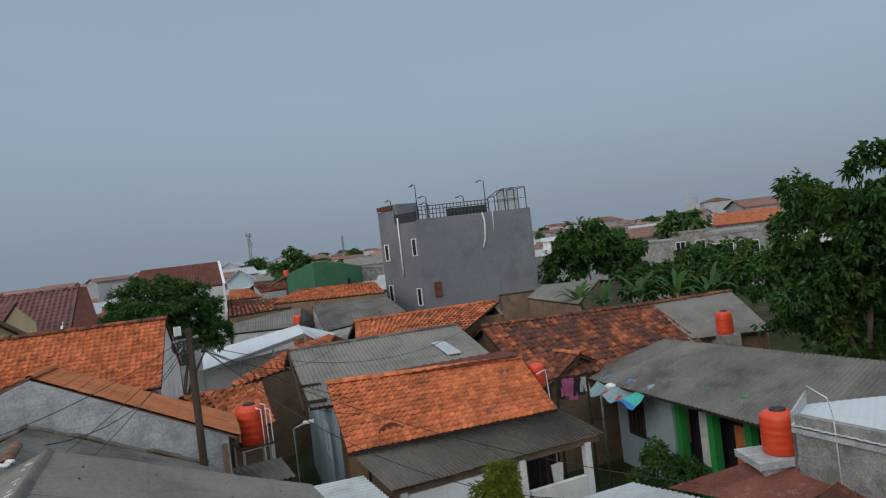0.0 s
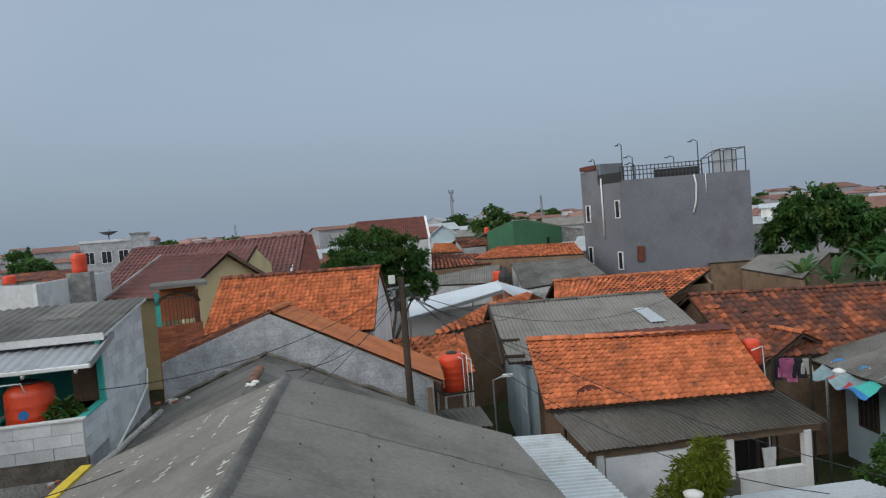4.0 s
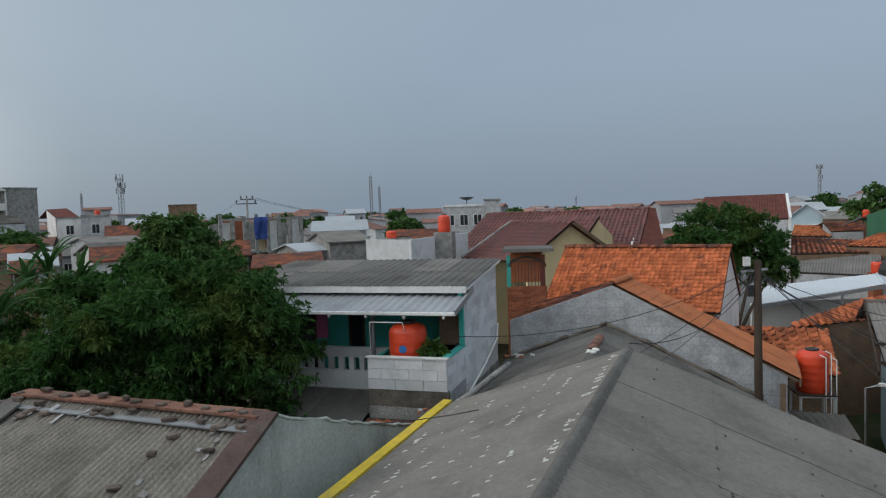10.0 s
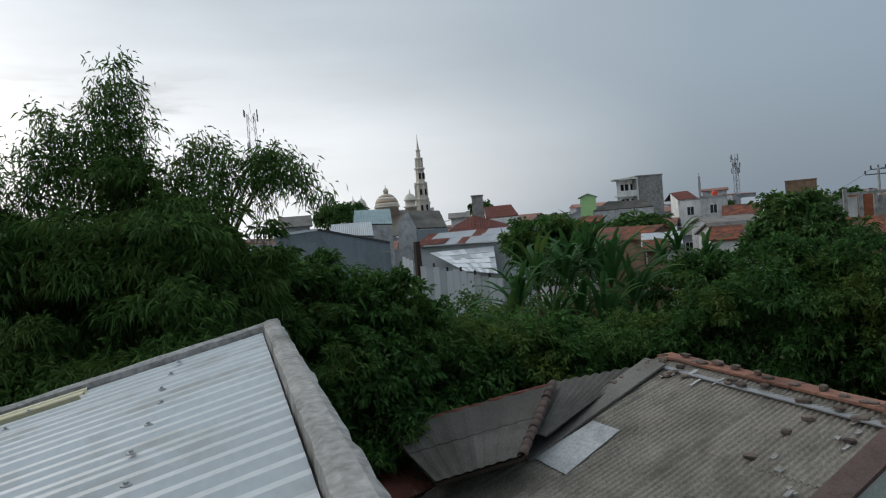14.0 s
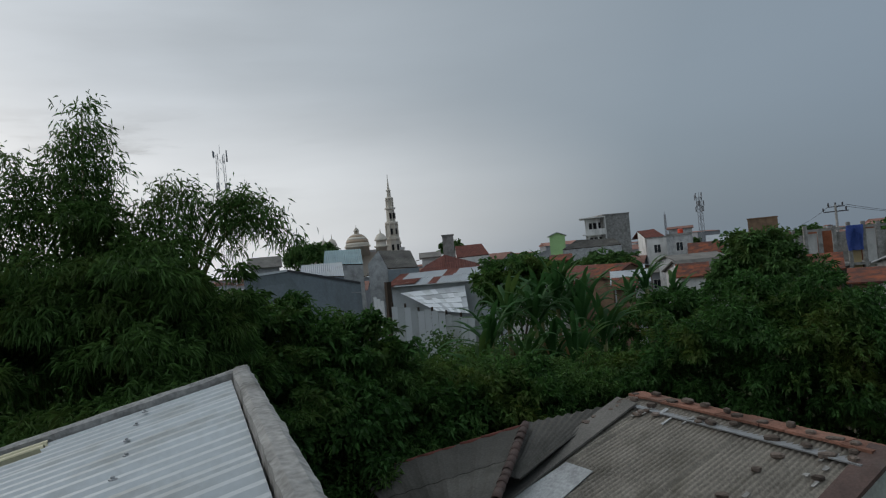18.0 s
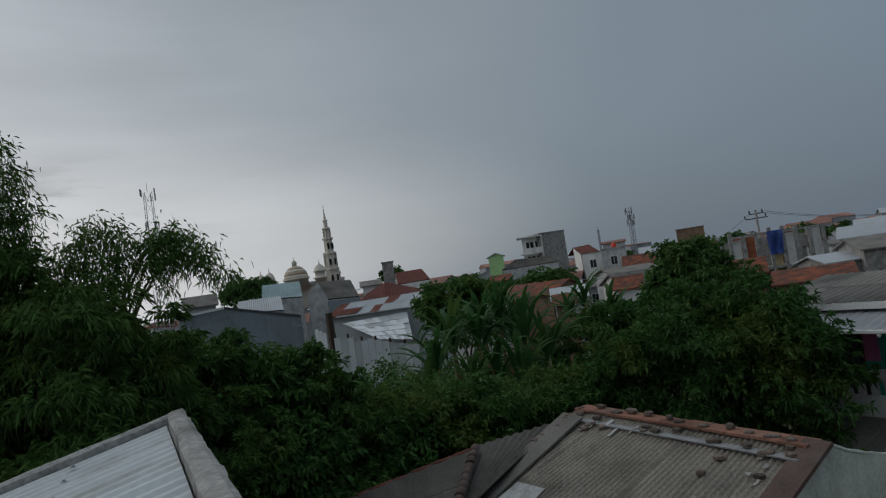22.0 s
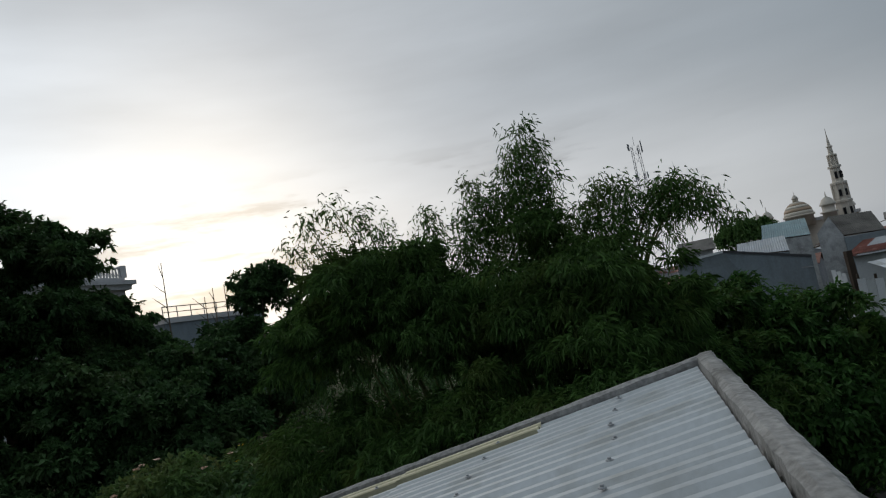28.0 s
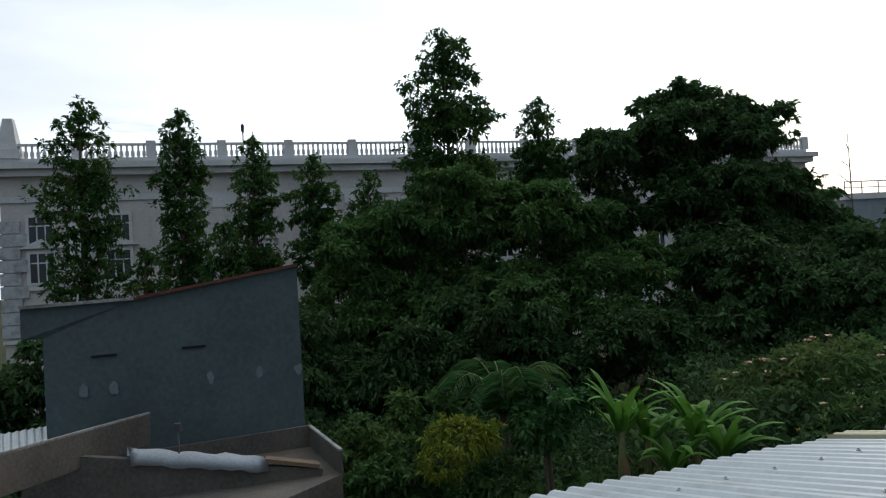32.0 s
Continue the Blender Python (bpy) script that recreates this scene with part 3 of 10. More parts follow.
def deck(sl, mat, parent, thick=0.06, drop=0.03, name="roof_deck", n=6):
    """The boards below a roof's covering, following its twist."""
    verts, faces, k = [], [], n + 1
    for h in (-drop, -drop - thick):
        verts += [sl.at(i / n, j / n, h) for j in range(k) for i in range(k)]
    for j in range(n):
        for i in range(n):
            q = j * k + i
            faces += [(q, q + k, q + k + 1, q + 1), (k * k + q, k * k + q + 1, k * k + q + k + 1, k * k + q + k)]
    for i in range(n):
        for q, r in ((i, i + 1), (n * k + i + 1, n * k + i), ((i + 1) * k, i * k), (i * k + n, (i + 1) * k + n)):
            faces.append((q, r, r + k * k, q + k * k))
    return raw(name, verts, faces, mat, parent)


def sheets(sl, mat, parent, across=1.0, along=1.8, wave=0.13, amp=0.022, name="roof_sheet", alt=None, seed=1, thick=0.006, sag=0.0, lap=0.003):
    """Corrugated sheets laid up the slope, each one a piece, with laps. The waves run on from sheet to sheet."""
    rnd = random.Random(seed)
    per = max(2, round(across / wave))
    nu, nv = max(1, round(sl.wide / (per * wave))), max(1, round(sl.long / along))
    total = nu * per * 4
    for j in range(nv):
        for i in range(nu):
            q0, q1 = i * per * 4, (i + 1) * per * 4 + (3 if i < nu - 1 else 0)
            t0, t1 = j / nv - (0.05 / sl.long if j else 0), (j + 1) / nv + 0.04 / sl.long * (rnd.random() * 0.7 + 0.3)
            k = q1 - q0 + 1
            lift0, lift1 = 0.004 + rnd.uniform(0, 0.003), 0.014 + rnd.uniform(0, 0.006)
            verts, faces = [], []
            for layer in (0.0, -thick):
                for t, lift in ((t0, lift0), ((t0 + t1) / 2, (lift0 + lift1) / 2 - sag), (t1, lift1)):
                    for q in range(q0, q1 + 1):
                        verts.append(sl.at(q / total, t, lift + layer + amp * (math.cos(q * math.pi / 2) if wave < 0.155 else (1.0, 0.85, -1.0, -0.85)[q % 4]) + lap * (i % 2)))
            for layer in (0, 1):
                o = layer * 3 * k
                for r in (0, 1):
                    for q in range(k - 1):
                        f = (o + r * k + q, o + (r + 1) * k + q, o + (r + 1) * k + q + 1, o + r * k + q + 1)
                        faces.append(f if layer == 0 else f[::-1])
            o = len(verts)
            verts += [verts[r * k + q] for r in (0, 2, 3, 5) for q in range(k)]
            for q in range(o, o + k - 1):
                faces.append((k + q, 3 * k + q, 3 * k + q + 1, k + q + 1))
                faces.append((q, q + 1, 2 * k + q + 1, 2 * k + q))
            raw(name, verts, faces, alt if alt and rnd.random() < 0.12 else mat, parent, smooth=wave < 0.155)


def tile_shape(w, l):
    """One pantile: a shallow S across, tilted, with a lip."""
    xs = (-0.52, -0.3, -0.08, 0.14, 0.34, 0.52)
    zs = (0.022, -0.004, -0.014, 0.002, 0.036, 0.029)
    verts = []
    for y, lift in ((0.56, 0.0), (-0.54, 0.024)):
        for dz in (0.0, -0.016):
            verts += [(x * w, y * l, z * w / 0.22 + lift + dz) for x, z in zip(xs, zs)]
    faces, n = [], len(xs)
    for q in range(n - 1):
        faces += [(q, q + 2 * n, q + 2 * n + 1, q + 1), (q + 2 * n, q + 3 * n, q + 3 * n + 1, q + 2 * n + 1)]
    return verts, faces


def tile_frames(sl, w, l, rnd, uneven):
    nu, nv = max(2, round(sl.wide / w)), max(2, round(sl.long / l))
    for j in range(nv):
        for i in range(nu):
            s, t = (i + 0.5) / nu, (j + 0.5) / nv
            x = (sl.at(min(s + 0.01, 1), t) - sl.at(max(s - 0.01, 0), t)).normalized()
            y = -(sl.at(s, min(t + 0.01, 1)) - sl.at(s, max(t - 0.01, 0))).normalized()
            z = x.cross(y).normalized()
            y = z.cross(x)
            m = Matrix((x, y, z)).transposed().to_4x4()
            m.translation = sl.at(s, t, rnd.uniform(-1, 1) * uneven)
            yield m @ pose(0, 0, 0, rnd.uniform(-2, 2) * uneven * 200, rnd.uniform(-2, 2) * uneven * 150, rnd.uniform(-1, 1) * uneven * 300)


def tiles(sl, mat, parent, w=0.22, l=0.27, single=False, seed=3, uneven=0.006, name="roof_tile"):
    rnd = random.Random(seed)
    verts, faces = tile_shape(w, l)
    if single:
        me = bpy.data.meshes.new(name)
        me.from_pydata(verts, [], faces)
        me.materials.append(M[mat])
        me.polygons.foreach_set("use_smooth", [True] * len(me.polygons))
        pieces = list(tile_frames(sl, w, l, rnd, uneven))
        for m in pieces[-300:]:
            link(name, me, parent, m=m)
        rest = pieces[:-300]
        if not rest:
            return
    else:
        rest = list(tile_frames(sl, w, l, rnd, uneven))
    base = np.array([(*v, 1) for v in verts]).T
    vs, fs = [], []
    for m in rest:
        o = len(vs) * len(verts)
        vs.append((np.array(m) @ base)[:3].T)
        fs += [tuple(o + k for k in f) for f in faces]
    ob = raw(name + "s", np.concatenate(vs).tolist(), fs, mat, parent, smooth=True)
    tagged(ob, kind="stuff")


def ridge_caps(a, b, mat, parent, r=0.11, step=0.36, name="ridge_tile", seed=5):
    """Half-round caps laid end over end along a ridge."""
    a, b = Vector(a), Vector(b)
    rnd = random.Random(seed)
    n = max(1, round((b - a).length / step))
    d = (b - a).normalized()
    side = d.cross(Vector((0, 0, 1))).normalized()
    up = side.cross(d)
    for i in range(n):
        p, q = a + (b - a) * (i / n), a + (b - a) * ((i + 1.12) / n)
        verts, faces = [], []
        for c, rr in ((p, r * 0.9), (q, r * 1.06)):
            c = c + up * rnd.uniform(-0.012, 0.012)
            for th in (0.0, 0.02):
                for k in range(7):
                    g = math.pi * k / 6
                    verts.append(c + side * math.cos(g) * (rr - th) + up * (math.sin(g) * (rr - th) * 0.8 - 0.02))
        for k in range(6):
            faces += [(k, k + 1, 15 + k, 14 + k), (k + 7, 21 + k, 22 + k, k + 8), (14 + k, 15 + k, 22 + k, 21 + k), (k, k + 7, k + 8, k + 1)]
        raw(name, verts, faces, mat, parent, smooth=True)


def wall_poly(name, pts, thick, inward, mat, parent, label=""):
    """An upright wall with the given outline, thick towards inward."""
    bm = bmesh.new()
    off = Vector(inward).normalized() * thick
    f = [bm.verts.new(Vector(p)) for p in pts]
    g = [bm.verts.new(Vector(p) + off) for p in pts]
    bm.faces.new(f)
    bm.faces.new(g[::-1])
    for i in range(len(f)):
        j = (i + 1) % len(f)
        bm.faces.new((f[j], f[i], g[i], g[j]))
    bmesh.ops.recalc_face_normals(bm, faces=bm.faces[:])
    return part(name, bm, mat, parent, label)


def window(fr, u0, u1, v, z0, z1, parent, frame_mat="white_wall", bars=1, cross=1, name="window", depth=0.05, glass="glass"):
    """A framed window standing on the wall face v, with its pane behind the bars."""
    w = thing(name, fr.p((u0 + u1) / 2, v, z0))
    w.parent = parent
    w.matrix_basis = parent.matrix_basis.inverted() @ Matrix.Translation(fr.p((u0 + u1) / 2, v, z0))
    bm = bmesh.new()
    e = min(0.07, (u1 - u0) * 0.12)
    fr.box(bm, u0, u1, v - depth, v + 0.02, z0, z0 + e)
    fr.box(bm, u0, u1, v - depth, v + 0.02, z1 - e, z1)
    fr.box(bm, u0, u0 + e, v - depth, v + 0.02, z0 + e, z1 - e)
    fr.box(bm, u1 - e, u1, v - depth, v + 0.02, z0 + e, z1 - e)
    for k in range(1, bars + 1):
        u = u0 + (u1 - u0) * k / (bars + 1)
        fr.box(bm, u - e / 3, u + e / 3, v - depth * 0.7, v, z0 + e, z1 - e)
    for k in range(1, cross + 1):
        z = z0 + (z1 - z0) * k / (cross + 1)
        fr.box(bm, u0 + e, u1 - e, v - depth * 0.68, v - 0.002, z - e / 3, z + e / 3)
    part("frame", bm, frame_mat, w)
    block("pane", fr, u0 + e, u1 - e, v - depth * 0.5, v - depth * 0.3, z0 + e, z1 - e, glass, w)
    return w


def water_tank(at, r, h, label, lid=True, badge=None, group="rooftop water tanks"):
    """A ribbed plastic water tank on its base at."""
    t = thing("water_tank", at, label, "water tank", group)
    prof = [(r * 0.96, 0.0), (r, 0.03 * h)]
    for k in range(1, 5):
        z = h * (0.02 + 0.16 * k)
        prof += [(r, z - 0.03 * h), (r * 1.012, z - 0.015 * h), (r * 1.012, z + 0.015 * h), (r, z + 0.03 * h)]
    prof += [(r, 0.80 * h), (r * 0.96, 0.86 * h), (r * 0.80, 0.92 * h), (r * 0.55, 0.955 * h), (r * 0.42, 0.96 * h)]
    lathe("body", prof, at, "tank", t)
    if lid:
        lathe("lid", [(r * 0.44, 0.955 * h), (r * 0.44, 0.985 * h), (r * 0.40, 1.0 * h), (r * 0.16, 1.01 * h), (r * 0.14, 1.025 * h), (r * 0.02, 1.03 * h)], at, "black", t, "black screw lid", n=18)
    if badge:
        d = Vector((badge[0], badge[1], 0)).normalized()
        s = d.cross(Vector((0, 0, 1)))
        c = Vector(at) + d * (r * 1.03) + s * r * 0.35 + Vector((0, 0, h * 0.55))
        c = Vector(at) + (c - Vector(at)).xy.to_3d().normalized() * r * 1.035 + Vector((0, 0, h * 0.55))
        lab = [c + s * (0.13 * r * 1.6 * math.cos(k * math.tau / 10)) + Vector((0, 0, 0.13 * r * 1.6 * math.sin(k * math.tau / 10))) for k in range(10)]
        raw("badge", lab + [p + d * 0.006 for p in lab], [tuple(range(10, 20)), *[(k, (k + 1) % 10, 10 + (k + 1) % 10, 10 + k) for k in range(10)]], "blue_sheet", t, "small blue and white sticker")
    return t


# ---- ground ----
def rise(x, y):
    """The plot behind the houses lies higher than the alley."""
    s = lambda q: max(0.0, min(1.0, q)) ** 2 * (3 - 2 * max(0.0, min(1.0, q)))
    return 2.8 * s((-x - 4) / 5) * s((9 - y) / 8) * s((90 - math.hypot(x, y)) / 50)


def build_ground():
    n, size = 90, 3000.0
    verts, faces = [], []
    for j in range(n + 1):
        for i in range(n + 1):
            g = lambda k: (abs(2 * k / n - 1) ** 3) * (1 if k * 2 > n else -1) * size
            x, y = g(i), g(j)
            verts.append((x, y, rise(x, y)))
    for j in range(n):
        for i in range(n):
            a = j * (n + 1) + i
            faces.append((a, a + 1, a + n + 2, a + n + 1))
    tagged(raw("ground", verts, faces, "soil", None), "dark damp soil with patches of moss and weeds", "ground", kind="structure")


build_ground()

# ---- neighbour with the grey hipped-ridge asbestos roof, close below the camera ----
def house_near():
    h = thing("house", (0.5, 8, 0), "low house with a grey corrugated asbestos roof and white sealant marks", "house", "houses")
    a, b = Vector((0.75, 11.60, 5.60)), Vector((-0.59, 4.60, 5.60))
    right = Slope(b, a, (4.42, 11.25, 4.08), (3.52, 3.9, 3.95))
    left = Slope(a, b, (-3.85, 4.7, 4.26), (-2.50, 12.78, 4.26))
    for sl in (right, left):
        deck(sl, "wood_dark", h)
    sheets(right, "asb", h, 1.04, 1.5, 0.085, 0.019, seed=11)
    sheets(left, "asb", h, 1.04, 1.7, 0.085, 0.019, seed=12)
    # bent ridge caps, each with a toothed edge over the sheets
    n = 9
    for k in range(n):
        p, q = a + (b - a) * (k * 0.98 / n), a + (b - a) * ((k + 1.05) * 0.98 / n)
        cross = Vector((0.985, -0.17, 0))
        verts, faces = [], []
        m = 8
        for i in range(m + 1):
            c = p.lerp(q, i / m)
            tooth = 0.012 * (i % 2)
            verts += [c - cross * 0.10 + Vector((0, 0, -0.025)), c - cross * 0.045 + Vector((0, 0, 0.05)), c + Vector((0, 0, 0.07 - 0.008 * i / m)), c + cross * 0.04 + Vector((0, 0, 0.045)), c + cross * (0.08 + tooth) + Vector((0, 0, -0.012))]
        for i in range(m):
            for w in range(4):
                o = i * 5 + w
                faces.append((o, o + 1, o + 6, o + 5))
        raw("ridge_cap", verts, faces, "asb_dark", h, smooth=True)
    # lower roof running on to the rendered gable behind, its shade in the darker sheets
    c, d = Vector((0.64, 17.10, 5.02)), Vector((-0.12, 11.70, 5.16))
    rear_right = Slope(d, c, (4.05, 16.42, 3.42), (3.55, 11.5, 3.5))
    rear_left = Slope(c, d, (-2.55, 12.6, 4.06), (-1.86, 17.62, 4.04))
    for sl in (rear_right, rear_left):
        deck(sl, "wood_dark", h)
        sheets(sl, "asb_dark", h, 1.04, 1.5, 0.08, 0.013, seed=13)
    # mortar fillet where the rear roof meets the gable
    rnd = random.Random(4)
    for e in (Vector((4.0, 16.40, 3.50)), Vector((-1.80, 17.58, 4.12))):
        c2 = c + Vector((0, 0, 0.06))
        bm = bmesh.new()
        tube_bm(bm, [c2.lerp(e, k / 22) + Vector((0, -0.02, rnd.uniform(-.035, .035))) for k in range(23)], 0.055, 5)
        part("mortar_fillet", bm, "damp_base", h, "crumbling dark mortar fillet", smooth=True)
    wall_poly("wall", [(-2.3, 12.3, 0), (4.2, 11.05, 0), (4.2, 11.05, 4.02), (0.73, 11.45, 5.45), (-2.3, 12.3, 4.22)], 0.15, (0, -1, 0), "plaster", h)
    wall_poly("wall", [(4.2, 11.0, 0), (3.3, 3.9, 0), (3.3, 3.9, 3.92), (4.2, 11.0, 3.98)], 0.15, (-1, 0, 0), "plaster", h)
    wall_poly("wall", [(-2.4, 12.4, 0), (-3.6, 4.9, 0), (-3.6, 4.9, 4.2), (-2.4, 12.4, 4.2)], 0.15, (1, 0, 0), "plaster", h)
    wall_poly("wall", [(3.5, 11.6, 0), (3.95, 16.3, 0), (3.95, 16.3, 3.35), (3.5, 11.6, 3.4)], 0.12, (-1, 0, 0), "brown_wall", h)
    # yellow verge board
    beam("verge_board", (-2.52, 12.80, 4.30), (-3.36, 7.7, 4.30), 0.17, 0.12, "yellow", h, "yellow painted verge board")
    # sealant dabs along the laps of the left slope
    for k in range(210):
        near_ridge = k < 34
        s, row = (rnd.uniform(0.02, 0.8) if near_ridge else rnd.random()), rnd.randint(0, 5)
        t = 0.055 + rnd.uniform(-0.012, 0.012) if near_ridge else 0.22 + row * 0.13 + rnd.uniform(-0.01, 0.01)
        if not 0.02 < s < 0.9 or 1 - t < s * 0.1:
            continue
        p = left.at(s, t, 0.018)
        x = (left.at(min(s + 0.01, 1), t) - left.at(s, t)).normalized()
        y = (left.at(s, t + 0.01) - left.at(s, t)).normalized()
        l, w = rnd.uniform(0.012, 0.045), rnd.uniform(0.008, 0.017)
        if rnd.random() < 0.06:
            l, w = l * 1.7, w * 2
        c = [p - x * w - y * l, p + x * w - y * l * 0.7, p + x * w * 0.8 + y * l, p - x * w * 1.1 + y * l * 0.8]
        raw("sealant_dab", c + [q + left.n * 0.012 for q in c], [(4, 5, 6, 7), (0, 1, 5, 4), (1, 2, 6, 5), (2, 3, 7, 6), (3, 0, 4, 7)], "mark", h)
    # dark bolt heads on the right slope
    for k in range(34):
        s, t = (rnd.randint(1, 11) + rnd.uniform(-.1, .1)) / 12, (0.13, 0.34, 0.37, 0.62, 0.83)[k % 5]
        p = right.at(s, t, 0.012)
        bm = bmesh.new()
        bmesh.ops.create_cone(bm, cap_ends=True, segments=6, radius1=0.022, radius2=0.012, depth=0.025, matrix=Matrix.Translation(p + Vector((0, 0, 0.012))))
        part("bolt_head", bm, "asb_old", h)
    return h


house_near()


# ---- house with the lichened asbestos roof and loose stones ----
def house_stones():
    h = thing("house", (-6.5, 7, 0), "old house with lichened asbestos roof weighed down by stones", "house", "houses")
    A, B = Vector((-8.43, 9.07, 5.40)), Vector((-4.04, 8.29, 5.40))
    C, D = Vector((-4.43, 6.05, 4.30)), Vector((-9.16, 6.33, 4.06))
    D2 = Vector((-10.86, 4.61, 3.12))
    C2 = C + (C - B) * 0.7
    main = Slope(A, B, B + (C2 - B), D2 + (D2 - D) * 0.15)
    deck(main, "wood_dark", h)
    sheets(main, "asb_warm", h, 1.1, 1.75, 0.11, 0.03, seed=21, alt="asb")
    # far slope, falling away behind the ridge
    back = Slope(B, A, A + Vector((0.8, 4.5, -1.7)), B + Vector((0.8, 4.7, -1.7)))
    deck(back, "wood_dark", h)
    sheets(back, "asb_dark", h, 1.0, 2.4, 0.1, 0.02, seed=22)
    # rusty ridge and verge flashing
    rr = random.Random(61)
    for k in range(11):
        p, q = A.lerp(B, k / 11), A.lerp(B, (k + 0.985) / 11)
        lift = Vector((0, 0, 0.012 + rr.uniform(0, 0.012)))
        beam("ridge_board", p + lift, q + lift, 0.30 + rr.uniform(-.02, .02), 0.035, "old_terracotta", h, "faded terracotta ridge piece")
    beam("ridge_strip", A + (C - B).normalized() * 0.27 + Vector((0, 0, 0.02)), B + (C - B).normalized() * 0.27 + Vector((0, 0, 0.02)), 0.26, 0.02, "steel", h, "grey metal strip below the ridge")
    beam("verge_flashing", B + Vector((0.04, 0, 0.05)), C2 + Vector((0.04, 0, 0.05)), 0.36, 0.05, "bitumen", h, "dark brown verge flashing")
    beam("hip_flashing", (-8.35, 8.76, 5.36), (-9.04, 6.30, 4.13), 0.62, 0.03, "asb_dark", h, "dark grey bitumen hip flashing")
    # side wings
    W1 = [Vector(p) for p in ((-8.78, 8.95, 5.21), (-9.81, 7.72, 4.96), (-8.81, 6.48, 4.50), (-8.60, 6.54, 4.50))]
    W2 = [Vector(p) for p in ((-9.64, 7.51, 5.00), (-11.16, 4.82, 4.40), (-9.09, 4.68, 4.10), (-8.18, 5.70, 4.50))]
    wing = Slope(W1[0], W1[1], W1[2], W1[3])
    sheets(wing, "asb_old", h, 0.9, 1.6, 0.1, 0.02, seed=23)
    wing2 = Slope(W2[0], W2[1], W2[2], W2[3])
    deck(wing2, "wood_dark", h)
    sheets(wing2, "asb_old", h, 1.1, 1.2, 0.25, 0.008, seed=24)
    ridge_caps(W2[0] + Vector((0, 0, .03)), W2[3] + Vector((0, 0, .03)), "bitumen", h, 0.08, 0.2)
    ridge_caps(W2[0], W2[1], "rust_red", h, 0.05, 0.4)
    # gable wall
    u = Vector((0.166, 0.986, 0))
    low = 0.0
    g0 = B + Vector((0.12, 0, 0.1))
    e1 = g0 + u * 4.84
    e2 = C2 + Vector((0.12, 0, 0.05))
    wall_poly("gable_wall", [(e2.x, e2.y, low), (e1.x, e1.y, low), (e1.x, e1.y, 3.75), (g0.x, g0.y, g0.z - 0.09), (e2.x, e2.y, e2.z - 0.09)], 0.16, (-1, 0, 0), "plaster_green", h, "greenish grey rendered gable wall")
    e3 = Vector((e1.x, e1.y, 3.74))
    bm = bmesh.new()
    tube_bm(bm, [(g0 - Vector((0.02, 0, 0.10))).lerp(e3, k / 26) + Vector((rr.uniform(-.02, .02), 0, rr.uniform(-.025, .025))) for k in range(27)], 0.03, 5)
    part("broken_edge", bm, "plaster_green", h, "rough broken render edge", smooth=True)
    fr, L = frame_of(D2, C2)
    block("wall", fr, -3.0, L, 1.2, 1.35, 0, 3.3, "plaster", h)
    # red lean-to
    R = [Vector(p) for p in ((-11.97, 5.24, 3.90), (-11.82, 3.92, 3.90), (-10.19, 3.97, 3.40), (-10.32, 5.35, 3.50))]
    lean = thing("lean_to", R[2], "low lean-to with a brown rusted roof", "shed")
    sl = Slope(*R)
    deck(sl, "wood_dark", lean)
    sheets(sl, "rust", lean, 0.9, 1.8, 0.09, 0.012, seed=25)
    f2, L2 = frame_of(R[3], R[2])
    block("wall", f2, 0.1, L2 - 0.1, 0.0, 0.12, 0, 3.3, "wood_dark", lean)
    rnd = random.Random(8)
    for k in range(46):
        s, t = ((k + 0.5 + rnd.uniform(-.25, .25)) / 12, rnd.uniform(-0.012, 0.012)) if k < 12 else (rnd.uniform(0.02, 0.98), rnd.uniform(0.03, 0.10)) if k < 28 else ((rnd.uniform(0.72, 0.97), rnd.uniform(0.1, 0.6)) if k < 38 else (rnd.uniform(0.02, 0.06), rnd.uniform(0.05, 0.5)))
        p = main.at(s, t, 0.065)
        bm = bmesh.new()
        bmesh.ops.create_cube(bm, size=1.0)
        bmesh.ops.bevel(bm, geom=bm.edges[:], offset=0.2, segments=1, affect="EDGES")
        sc = Vector((rnd.uniform(0.10, 0.22), rnd.uniform(0.07, 0.12), rnd.uniform(0.05, 0.08)))
        mt = Matrix.Translation(p) @ Matrix.Rotation(rnd.uniform(-0.6, 0.6), 4, "Z") @ Matrix.Diagonal((*sc, 1))
        for v in bm.verts:
            v.co = mt @ (v.co + Vector((rnd.uniform(-.08, .08), rnd.uniform(-.08, .08), rnd.uniform(-.08, .08))))
        ob = part("roof_stone", bm, "stone", None)
        tagged(ob, "dark mossy stone weighing down the roof sheets", "stone", "stones on the roof")
    # pale broken bits of old sheet along the hip and the ridge
    for k in range(34):
        s, t = (rnd.uniform(0.0, 0.07), rnd.uniform(0.08, 0.46)) if k < 16 else ((rnd.uniform(0.05, 0.4), rnd.uniform(0.05, 0.1)) if k < 24 else (rnd.uniform(0.8, 0.95), rnd.uniform(0.08, 0.4)))
        x, y = rnd.uniform(0.004, 0.010), rnd.uniform(0.010, 0.028) * (0.5 if k >= 24 else 1)
        q = [main.at(s + u * x, t + v * y, 0.045 + rnd.uniform(0, 0.02)) for u, v in ((-1, -1), (1, -0.8), (0.8, 1), (-1.1, 0.9))]
        raw("sheet_fragment", q + [c + main.n * 0.01 for c in q], [(7, 6, 5, 4), (0, 1, 5, 4), (1, 2, 6, 5), (2, 3, 7, 6), (3, 0, 4, 7)], "concrete" if k % 4 or k >= 24 else "plaster", h)
